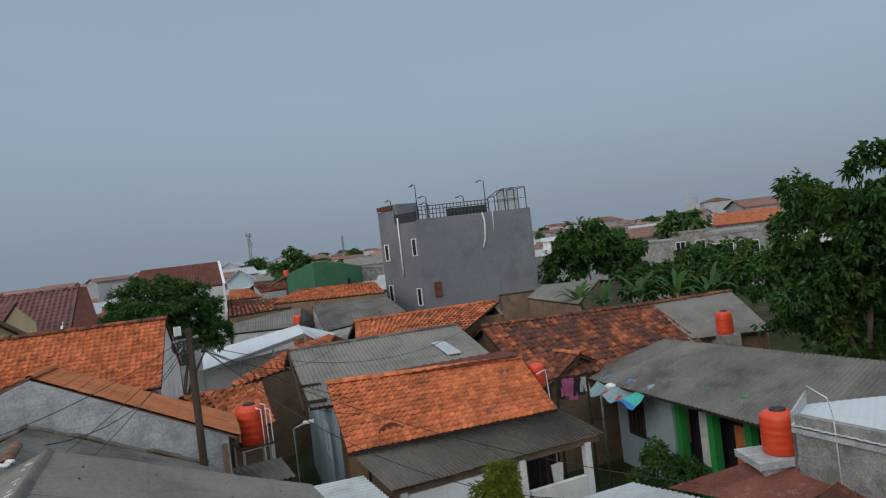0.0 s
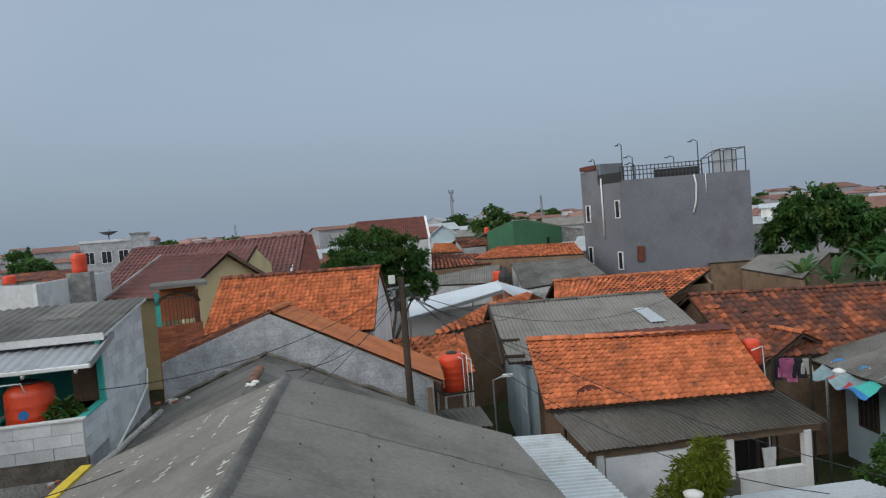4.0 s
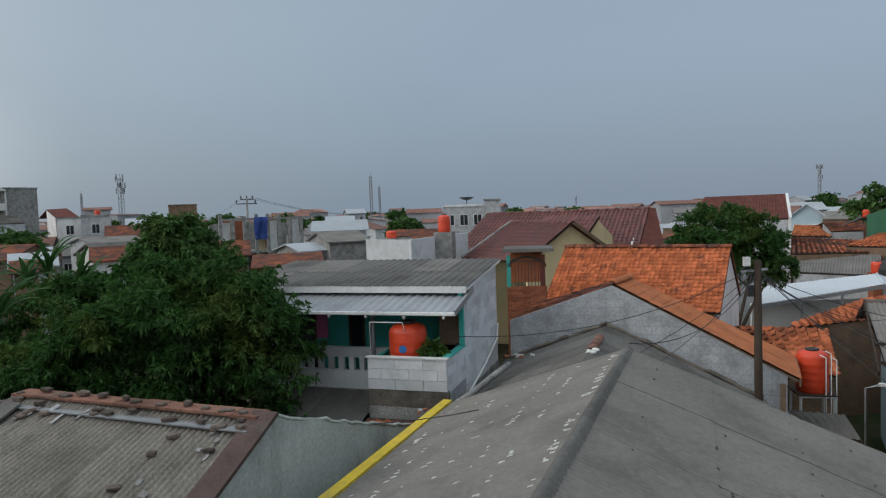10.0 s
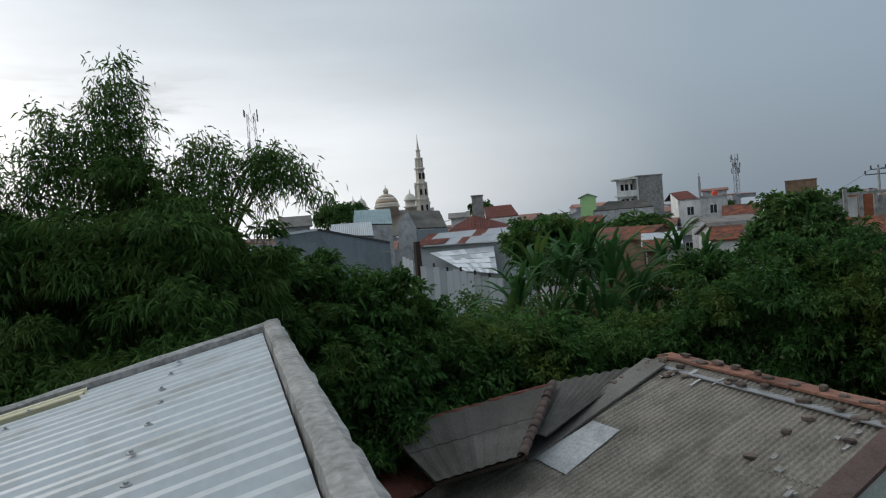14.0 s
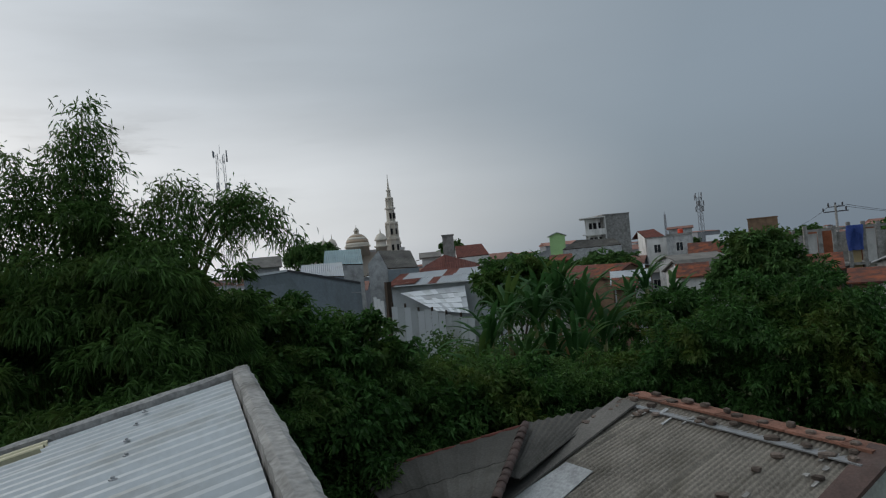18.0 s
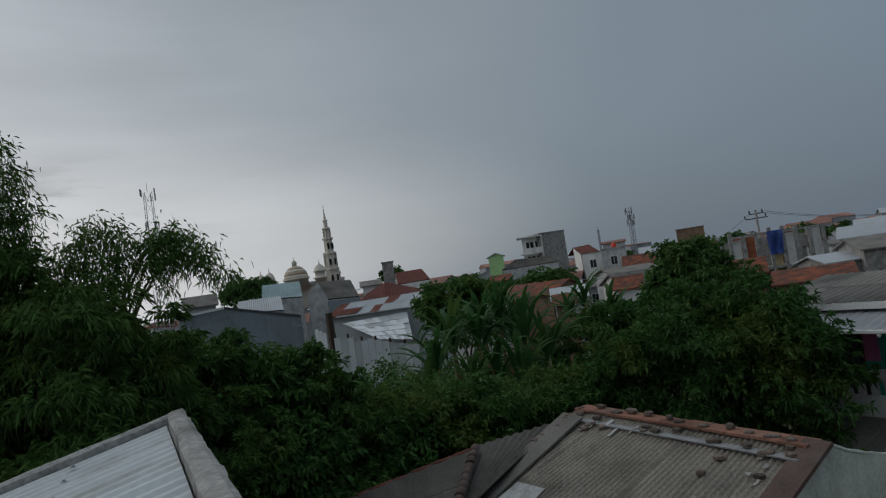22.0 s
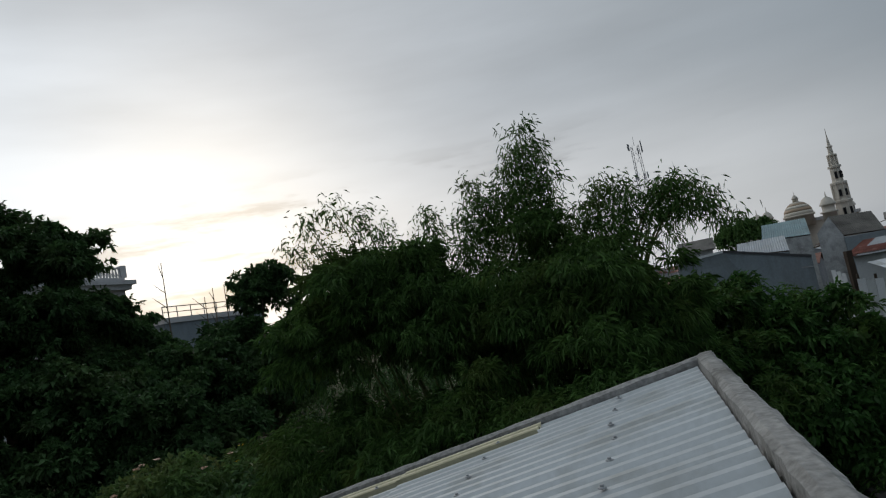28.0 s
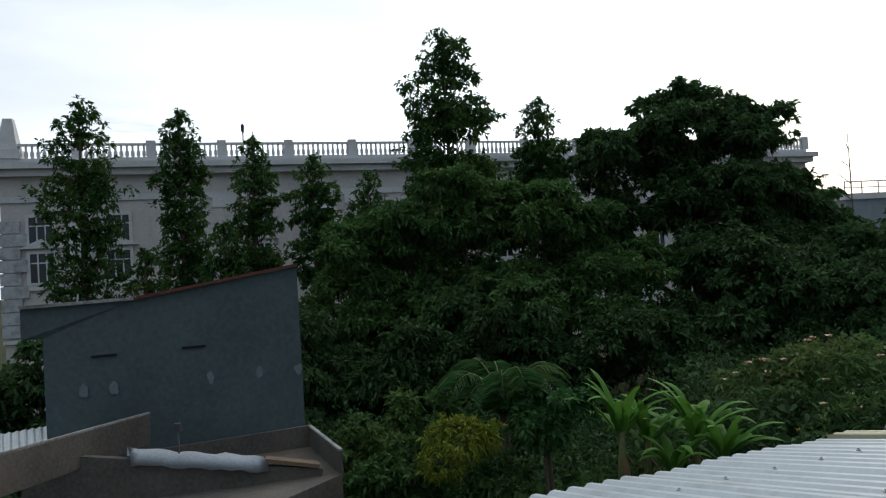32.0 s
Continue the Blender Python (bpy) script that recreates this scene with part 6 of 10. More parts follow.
    # white roof terrace wall and tank beside
    w = thing("terrace_wall", (-8.51, 35.40, 6.43), "long white block parapet of a roof terrace", "wall")
    a, b, c = Vector((-11.05, 34.68, 6.58)), Vector((-8.01, 32.43, 6.61)), Vector((-6.39, 39.90, 6.69))
    fa, La = frame_of(a, b)
    block("wall", fa, 0, La, 0, 0.15, 0, a.z, "block", w)
    fb, Lb = frame_of(b, c)
    block("wall", fb, 0, Lb, 0, 0.15, 0, b.z, "block", w)
    block("roof_slab", fb, -0.2, Lb, 0.3, 5, 4.0, 5.0, "concrete", w)
    p = Vector((-6.98, 35.73, 6.82))
    stand = thing("tank_stand", p.xy.to_3d(), "grey pedestal under a water tank", "stand")
    block("plinth", Frame(p, 0), -0.5, 0.5, -0.5, 0.5, 4.9, p.z, "concrete", stand)
    water_tank(p, 0.33, 0.95, "orange water tank on the roof terrace")


maroon_houses()


# ---- arched balcony between the teal and the maroon house ----
def arch_bay():
    o = Vector((-2.10, 20.31, 5.64))
    e = Vector((-0.92, 20.40, 5.63))
    fr, L = frame_of(o, e)
    h = thing("balcony_bay", fr.p(0.6, 0, 0), "small brick bay with an arched opening and railing", "balcony")
    z = Vector((-1.63, 20.35, 5.63)).z
    zt = Vector((-1.62, 20.35, 6.56)).z
    block("brick_wall", fr, 0.0, L, 0.0, 0.12, 0, z, "brick", h, "bare brick wall")
    block("post", fr, 0.0, 0.12, 0.0, 0.12, z, zt, "teal", h)
    block("post", fr, L - 0.2, L - 0.05, 0.0, 0.12, z, zt, "rust_red", h)
    for k in range(10):
        bm = bmesh.new()
        a0, a1 = math.pi * k / 10, math.pi * (k + 1) / 10
        c = L / 2
        q = lambda a, r: fr.p(c - math.cos(a) * r, 0, zt - 0.35 + math.sin(a) * r * 0.55)
        o2 = fr.v * 0.1
        hexa(bm, [q(a0, L / 2 - .12), q(a1, L / 2 - .12), q(a1, L / 2 - .12) + o2, q(a0, L / 2 - .12) + o2, q(a0, L / 2), q(a1, L / 2), q(a1, L / 2) + o2, q(a0, L / 2) + o2])
        part("arch_segment", bm, "wood_dark", h)
    block("back_wall", fr, 0.1, L - 0.1, 1.2, 1.3, z, zt + 0.1, "tile_new", h, "orange inner wall")
    for k in range(8):
        u = 0.25 + (L - 0.5) * k / 7
        beam("bar", fr.p(u, 0.05, z), fr.p(u, 0.05, z + 0.75), 0.02, 0.02, "dark_steel", h)
    beam("rail", fr.p(0.1, 0.05, z + 0.75), fr.p(L - 0.1, 0.05, z + 0.75), 0.03, 0.03, "dark_steel", h)
    block("roof", fr, -0.1, L + 0.2, -0.15, 1.4, zt + 0.1, zt + 0.2, "asb_dark", h)


arch_bay()


# ---- pole, alley tank ----
def pole():
    t = Vector((3.87, 16.25, 6.63))
    h = thing("utility_pole", (t.x, t.y, 0), "weathered grey wooden utility pole with cables and brackets", "utility pole")
    tube("pole", [(t.x, t.y, 0), (t.x, t.y, t.z)], 0.10, "wood_dark", h, n=10, r2=0.08)
    beam("bracket", (t.x - 0.35, t.y, t.z - 0.25), (t.x + 0.2, t.y, t.z - 0.2), 0.05, 0.05, "steel", h)
    bm = bmesh.new()
    tube_bm(bm, [(t.x - 0.25 + 0.13 * math.cos(math.tau * k / 12), t.y, t.z - 0.35 + 0.18 * math.sin(math.tau * k / 12)) for k in range(13)], 0.025)
    part("cable_coil", bm, "cable", h)
    block("junction_box", Frame((t.x - 0.24, t.y - 0.06), 0), -0.07, 0.07, -0.05, 0.05, t.z - 0.12, t.z + 0.08, "white_wall", h, "small white junction box")
    block("junction_box", Frame((t.x - 0.16, t.y - 0.02), 0), -0.06, 0.06, -0.05, 0.05, t.z - 0.8, t.z - 0.55, "black", h, "small black junction box")
    # cables to the houses
    cab = thing("cables", (t.x, t.y, t.z), "thin black drop cables strung to the houses", "cable")
    ends = [(-2.4, 13.2, 5.5), (-3.0, 9.6, 4.9), (-2.2, 12.6, 4.2), (0.7, 10.6, 5.9), (13.5, 13.2, 2.7), (9.0, 9.0, 3.0), (7.0, 14.5, 4.2), (9.5, 21.0, 4.9), (15.0, 20.0, 5.0), (11, 8.5, 2.8)]
    for k, e in enumerate(ends):
        a, b = Vector((t.x, t.y, t.z - 0.15 - 0.05 * (k % 5))), Vector(e)
        pts = [a.lerp(b, s / 14) - Vector((0, 0, 0.9 * (0.5 + 0.3 * (k % 3)) * 4 * (s / 14) * (1 - s / 14))) for s in range(15)]
        tube("cable", pts, 0.008, "cable", cab, n=4)
    p = Vector((5.69, 18.54, 3.09))
    st = thing("tank_stand", (p.x, p.y, 0), "tall white steel stand under a water tank", "stand")
    for x in (-0.38, 0.38):
        for y in (-0.38, 0.38):
            beam("leg", (p.x + x * 1.15, p.y + y * 1.15, 0), (p.x + x, p.y + y, p.z), 0.05, 0.05, "white_wall", st)
    for y in (-0.38, 0.38):
        beam("rail", (p.x - 0.42, p.y + y, p.z - 0.03), (p.x + 0.42, p.y + y, p.z - 0.03), 0.06, 0.05, "white_wall", st)
        beam("brace", (p.x - 0.42, p.y + y, p.z - 1.0), (p.x + 0.42, p.y + y, p.z - 1.0), 0.04, 0.04, "white_wall", st)
    block("deck", Frame(p, 0), -0.45, 0.45, -0.45, 0.45, p.z - 0.005, p.z + 0.03, "wood_dark", st)
    water_tank(p + Vector((0, 0, 0.03)), 0.37, 1.08, "orange plastic water tank on a tall stand in the alley")
    pp = thing("water_pipes", (p.x + 0.3, p.y - 0.4, 0), "thin white plastic water pipes beside the tank", "pipe")
    for k, (x, z1) in enumerate(((0.18, p.z + 0.95), (0.3, p.z + 1.05), (0.42, p.z + 0.9))):
        tube("pipe", [(p.x + x, p.y - 0.42, 0), (p.x + x, p.y - 0.42, z1), (p.x + x - 0.1, p.y - 0.3, z1 + 0.05)], 0.014, "pvc", pp)
    q = Vector((6.06, 16.30, 3.79))
    lp = thing("street_lamp", (q.x, q.y, 0), "thin grey alley lamp post", "lamp")
    tube("pole", [(q.x, q.y, 0), (q.x, q.y, q.z), (q.x + 0.25, q.y - 0.1, q.z + 0.1)], 0.03, "steel", lp)
    block("head", Frame((q.x + 0.3, q.y - 0.1), -15), -0.08, 0.18, -0.05, 0.05, q.z + 0.07, q.z + 0.13, "white_wall", lp)


pole()

# ---- plants ----
def polar(az, d, z=0.0):
    a = radians(az)
    return Vector((-d * math.sin(a), d * math.cos(a), z))


def leaf_mesh(name, centres, dirs, lens, widths, mat, parent, rng, bend=0.25, label="", kind=""):
    """Many single leaves: a pointed, folded blade for each centre and direction."""
    n = len(centres)
    d = dirs / np.maximum(np.linalg.norm(dirs, axis=1, keepdims=True), 1e-6)
    side = np.cross(d, rng.normal(size=(n, 3)) * 0.6 + np.array([0, 0, 1.0]))
    side /= np.maximum(np.linalg.norm(side, axis=1, keepdims=True), 1e-6)
    up = np.cross(side, d)
    L, Wd = lens[:, None], widths[:, None]
    base = centres
    mid = centres + d * L * 0.45 + up * L * 0.05
    tip = centres + d * L - np.array([0, 0, 1.0]) * L * bend
    v = np.stack([base, mid + side * Wd * 0.5, tip, mid - side * Wd * 0.5], 1).reshape(-1, 3)
    me = bpy.data.meshes.new(name)
    me.vertices.add(len(v))
    me.vertices.foreach_set("co", v.ravel().astype(np.float32))
    k = np.arange(n)[:, None] * 4
    tri = np.concatenate([k + np.array([[0, 1, 2]]), k + np.array([[0, 2, 3]])], 1).reshape(-1, 3)
    me.loops.add(tri.size)
    me.loops.foreach_set("vertex_index", tri.ravel().astype(np.int32))
    me.polygons.add(len(tri))
    me.polygons.foreach_set("loop_start", (np.arange(len(tri)) * 3).astype(np.int32))
    me.polygons.foreach_set("loop_total", np.full(len(tri), 3, np.int32))
    me.materials.append(M[mat])
    me.update(calc_edges=True)
    ob = link(name, me, parent, label)
    return tagged(ob, kind=kind)


def clusters(clumps, per_area, rng, shell=0.6):
    """Branch tips gathered in tufts over the outer part of a set of ellipsoids, with the way each one faces."""
    pts, outs = [], []
    for c, r in clumps:
        c, r = np.array(c, float), np.array(r, float)
        mean = (r[0] * r[1] * r[2]) ** (1 / 3)
        n = max(8, int(per_area * 4 * math.pi * mean ** 2))
        if mean < 0.55:
            u = rng.normal(size=(n, 3))
            u /= np.linalg.norm(u, axis=1, keepdims=True)
            pts.append(c + u * r * (shell + (1 - shell) * rng.random((n, 1)) ** 0.6))
            outs.append(u)
            continue
        k = max(7, int(26 * min(2.2, mean) ** 1.3))
        u = rng.normal(size=(k, 3))
        u /= np.linalg.norm(u, axis=1, keepdims=True)
        u[:, 2] = np.where(u[:, 2] < -0.35, -u[:, 2], u[:, 2])
        wob = 1 + 0.16 * np.sin(u[:, :1] * 5 + c[0]) * np.cos(u[:, 1:2] * 6 + c[1]) + 0.12 * np.sin(u[:, 2:] * 9 + c[2] * 3)
        tuft = c + u * r * (shell + (1 - shell) * rng.random((k, 1)) ** 0.6) * wob
        size = mean * rng.uniform(0.2, 0.4, (k, 1))
        own = rng.integers(0, k, n)
        v = rng.normal(size=(n, 3))
        v /= np.linalg.norm(v, axis=1, keepdims=True)
        v[:, 2] = np.where(v[:, 2] < -0.2, v[:, 2] * 0.4, v[:, 2])
        pts.append(tuft[own] + v * size[own] * rng.random((n, 1)) ** 0.5 * np.array([1, 1, 0.62]))
        outs.append(u[own] * 0.5 + v * 0.7)
        m = n // 7
        w = rng.normal(size=(m, 3))
        w /= np.linalg.norm(w, axis=1, keepdims=True)
        pts.append(c + w * r * (0.4 + 0.4 * rng.random((m, 1))))
        outs.append(w)
    return np.concatenate(pts), np.concatenate(outs)


def crown(name, clumps, mat, parent, seed, per_area=22, per_tip=7, length=0.2, width=0.055, droop=0.35, spread=0.9, shell=0.6, bend=0.25, kind="", floor=None):
    rng = np.random.default_rng(seed)
    p, o = clusters(clumps, per_area, rng, shell)
    if floor is not None:
        keep = p[:, 2] > floor
        p, o = p[keep], o[keep]
    p, o = np.repeat(p, per_tip, 0), np.repeat(o, per_tip, 0)
    d = o + rng.normal(size=p.shape) * spread + np.array([0, 0, -droop])
    n = len(p)
    return leaf_mesh(name, p + rng.normal(size=p.shape) * length * 0.15, d, length * rng.uniform(0.6, 1.25, n), width * rng.uniform(0.7, 1.3, n), mat, parent, rng, bend, kind=kind)


def limbs(parent, base, forks, r0, mat="bark", seed=1, name="trunk"):
    """A tapered trunk to the first fork and a bent limb to each end."""
    rnd = random.Random(seed)
    base = Vector(base)
    ends = [Vector(e) for e in forks]
    mid = sum(ends, Vector()) / len(ends)
    fork = base.lerp(mid, 0.42)
    fork.x += rnd.uniform(-.2, .2)
    bm = bmesh.new()
    tube_bm(bm, [base, base.lerp(fork, 0.5) + Vector((rnd.uniform(-.12, .12), rnd.uniform(-.12, .12), 0)), fork], r0, 8, r0 * 0.7)
    part(name, bm, mat, parent, smooth=True)
    for e in ends:
        m = fork.lerp(e, 0.5) + Vector((rnd.uniform(-.3, .3), rnd.uniform(-.3, .3), rnd.uniform(0, .3)))
        tube("limb", [fork, m, e], r0 * 0.55, mat, parent, n=6, r2=r0 * 0.12)


def ragged(clumps, seed, n=9):
    """Break round clumps into many smaller, unevenly set ones."""
    rnd = random.Random(seed)
    out = []
    for c, r in clumps:
        out.append((c, (r[0] * 0.62, r[1] * 0.62, r[2] * 0.62)))
        for k in range(n):
            v = Vector((rnd.gauss(0, 1), rnd.gauss(0, 1), rnd.gauss(0.15, 0.9))).normalized() * rnd.uniform(0.45, 1.0)
            f = rnd.uniform(0.24, 0.44)
            out.append(((c[0] + v.x * r[0], c[1] + v.y * r[1], c[2] + v.z * r[2]), (r[0] * f, r[1] * f, r[2] * f * rnd.uniform(0.6, 1.0))))
    return out


def broad_tree(label, clumps, base, mat, seed, r0=0.16, uneven=0, **kw):
    lobes = ragged(clumps, seed, uneven) if uneven else clumps
    t = thing("tree", base, label, "tree", "trees")
    limbs(t, base, [c for c, r in clumps], r0, seed=seed)
    crown("crown", lobes, mat, t, seed, **kw)
    return t


def blob(az, d, z, *r):
    return (tuple(polar(az, d, z)), r if len(r) == 3 else (r[0], r[0], r[0]))


# mango tree before the teal house
broad_tree("dense dark green mango tree beside the teal house", [blob(31, 15.3, 5.2, 2.0, 1.9, 1.9), blob(27.4, 15.0, 5.0, 1.35, 1.3, 1.5), blob(37, 15.4, 5.0, 1.6, 1.6, 1.5), blob(41.5, 15.6, 4.3, 1.3, 1.3, 1.2),
            blob(28.8, 14.4, 3.3, 1.5, 1.2, 1.3), blob(34, 14.4, 3.4, 1.8, 1.3, 1.3), blob(29, 15.8, 6.2, 1.3, 1.2, 0.9), blob(34, 16, 6.2, 1.2, 1.2, 0.9), blob(25.9, 15.1, 5.7, .75, .75, .75)],
           polar(31, 15.6, 0), "leaf_mango", 201, 0.2, per_area=50, per_tip=8, length=0.155, width=0.046)
# round tree behind the orange roof
broad_tree("round leafy tree among the roofs", [blob(-11.0, 29, 6.5, 1.6, 1.5, 1.3), blob(-8.9, 29, 6.0, 1.0, 1.0, 1.0), blob(-13.4, 29, 6.1, 1.1, 1.1, 1.2), blob(-14.6, 28.5, 5.2, 0.9, 0.9, 0.7), blob(-11.4, 28.6, 5.3, 1.6, 1.2, 1.0)],
           polar(-11.5, 28, 0), "leaf_mango", 202, 0.16, per_area=42, length=0.17, width=0.065)
# dark tree at the edge of the quarter
broad_tree("tall spreading tree with bare lower limbs", [blob(-62.3, 24.2, 7.46, 1.7, 1.7, 1.4), blob(-66.2, 24.1, 7.04, 1.9, 1.9, 1.7), blob(-61.0, 24.5, 5.87, 1.0, 1.0, 1.1), blob(-64.2, 24.6, 5.04, 2.2, 1.8, 1.6), blob(-70.1, 24.6, 5.40, 2.6, 2.4, 2.4),
            blob(-63.0, 25.6, 3.64, 1.6, 1.6, 1.5), blob(-66.2, 25.5, 2.60, 2.4, 1.6, 1.8)], polar(-64.8, 24.6, 0), "leaf_mango", 203, 0.22, uneven=8, per_area=15, per_tip=7, length=0.24, width=0.10)
# trees beyond the grey block
broad_tree("dark bushy tree beyond the houses", [blob(-45.8, 50.8, 5.97, 2.2, 2.2, 1.9), blob(-48.3, 51.8, 4.91, 2.0, 2.0, 1.6), blob(-43.8, 50.8, 4.81, 1.7, 1.7, 1.5)], polar(-46.3, 50.8, 0), "leaf_mango", 204, 0.2, per_area=9, length=0.4, width=0.2)
broad_tree("leafy tree beyond the houses", [blob(-54.6, 46.7, 3.8, 2.6, 2.4, 1.8), blob(-58.0, 44.7, 3.6, 2.4, 2.4, 1.8), blob(-51.1, 47.7, 3.3, 2.4, 2.2, 1.5)], polar(-55.1, 46.7, 0), "leaf_mango", 205, 0.2, per_area=9, length=0.4, width=0.2)
# behind the mango
broad_tree("bushy tree behind the mango tree", [blob(32.5, 36, 6.6, 1.9, 1.8, 1.5), blob(30.5, 36, 6.0, 1.2, 1.2, 1.1), blob(34.5, 36, 5.9, 1.2, 1.2, 1.1)], polar(32.5, 36, 0), "leaf_dark", 206, 0.16, per_area=12, length=0.32, width=0.15)
broad_tree("leafy tree above the banana plants", [blob(52.0, 29, 7.1, 1.2, 1.2, 1.1), blob(50.2, 29, 6.8, 1.0, 1.1, 0.9), blob(53.6, 28.5, 6.5, 0.9, 1.1, 1.0), blob(51.6, 28, 5.8, 1.4, 1.3, 1.1)], polar(52.6, 29, 0), "leaf_bush", 207, 0.14, per_area=22, length=0.24, width=0.09)
broad_tree("small tree beyond the garden", [blob(39.5, 26, 5.4, 1.5, 1.4, 1.1), blob(42.5, 24, 4.8, 1.3, 1.3, 1.1), blob(37.5, 25, 4.6, 1.4, 1.3, 1.1)], polar(40, 25, 0), "leaf_mango", 208, 0.12, per_area=16, length=0.25, width=0.1)
# dark trees before the pale mansion, most with shade put into the leaf colour
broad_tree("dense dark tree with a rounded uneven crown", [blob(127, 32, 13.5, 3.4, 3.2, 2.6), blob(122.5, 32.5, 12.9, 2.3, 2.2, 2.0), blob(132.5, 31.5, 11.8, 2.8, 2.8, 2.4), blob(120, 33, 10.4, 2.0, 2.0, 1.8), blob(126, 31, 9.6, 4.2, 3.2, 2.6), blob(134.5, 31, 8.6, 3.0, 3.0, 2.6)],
           polar(127, 32, 1.5), "leaf_shaded", 209, 0.35, uneven=11, per_area=17, per_tip=8, length=0.27, width=0.12)
broad_tree("wide dark tree in deep shade", [blob(139, 26, 9.4, 3.2, 2.8, 2.0), blob(146, 25, 9.6, 2.8, 2.6, 1.9), blob(152, 25, 9.0, 2.4, 2.2, 2.0), blob(156, 24, 7.2, 2.0, 2.0, 2.2), blob(143, 24, 6.8, 3.4, 2.6, 2.4), blob(150, 23.5, 5.8, 2.6, 2.2, 2.4), blob(135, 25, 6.8, 3.2, 2.6, 2.4)],
           polar(144, 25, 1.5), "leaf_dark", 210, 0.3, uneven=11, per_area=20, per_tip=8, length=0.24, width=0.10)
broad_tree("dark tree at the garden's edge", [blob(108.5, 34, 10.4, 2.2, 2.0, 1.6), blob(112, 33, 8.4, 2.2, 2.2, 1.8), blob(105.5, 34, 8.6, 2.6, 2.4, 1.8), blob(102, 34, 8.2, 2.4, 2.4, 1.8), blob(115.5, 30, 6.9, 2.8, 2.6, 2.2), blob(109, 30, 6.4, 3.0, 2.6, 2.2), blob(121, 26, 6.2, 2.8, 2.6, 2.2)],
           polar(109, 33, 1.5), "leaf_shaded", 211, 0.25, uneven=11, per_area=18, per_tip=7, length=0.26, width=0.12)

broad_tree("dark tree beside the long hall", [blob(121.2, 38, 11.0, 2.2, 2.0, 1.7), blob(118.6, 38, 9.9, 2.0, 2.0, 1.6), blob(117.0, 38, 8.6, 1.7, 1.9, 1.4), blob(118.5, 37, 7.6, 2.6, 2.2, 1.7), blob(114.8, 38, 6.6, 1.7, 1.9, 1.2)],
           polar(118.5, 38, 1.0), "leaf_shaded", 212, 0.25, uneven=11, per_area=14, per_tip=8, length=0.3, width=0.13)

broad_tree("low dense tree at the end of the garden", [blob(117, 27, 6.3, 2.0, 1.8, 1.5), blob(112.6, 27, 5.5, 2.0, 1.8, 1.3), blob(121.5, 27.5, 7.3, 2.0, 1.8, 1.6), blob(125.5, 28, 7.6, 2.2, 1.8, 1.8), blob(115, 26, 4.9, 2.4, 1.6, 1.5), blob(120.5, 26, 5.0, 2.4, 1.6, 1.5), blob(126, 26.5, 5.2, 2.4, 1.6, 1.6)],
           polar(119, 27.5, 1.0), "leaf_shaded", 213, 0.2, uneven=11, per_area=16, per_tip=8, length=0.26, width=0.11)

# lower crown of the wide tree, coloured darker for the shade it lies in
broad_tree("low foliage below the taller trees, shade painted in", [blob(131, 23, 4.4, 2.8, 2.0, 1.9), blob(138, 22, 4.2, 2.8, 2.0, 1.9), blob(146, 21.5, 4.2, 2.6, 2.0, 1.9), blob(153, 21, 4.4, 2.4, 2.0, 2.0), blob(142, 21.5, 5.6, 2.4, 1.8, 1.5), blob(149, 21.5, 5.4, 2.2, 1.8, 1.5)], polar(142, 22.5, 1.5), "leaf_shaded", 214, 0.15, uneven=11, per_area=18, per_tip=8, length=0.24, width=0.10)

# shade beside the wall and mansion sits in these trees' leaf colour
broad_tree("dark shady trees beside the blue-grey wall", [blob(159, 21, 4.6, 1.8, 1.8, 2.0), blob(157.5, 20, 2.8, 1.8, 1.8, 1.8), blob(161.5, 22, 6.4, 1.6, 1.6, 1.4)], polar(159, 21, 0.5), "leaf_shaded", 215, 0.12, uneven=9, per_area=18, per_tip=8, length=0.22, width=0.09)
broad_tree("dark bushy tree before the pale mansion", [blob(179.5, 22, 4.8, 2.2, 2.0, 2.2), blob(183, 22, 4.2, 2.2, 2.0, 2.2), blob(176.5, 23, 5.6, 1.6, 1.6, 1.4), blob(181, 21, 2.6, 2.2, 2.0, 1.6)], polar(180, 22, 0.5), "leaf_shaded", 216, 0.14, uneven=9, per_area=16, per_tip=8, length=0.24, width=0.1)


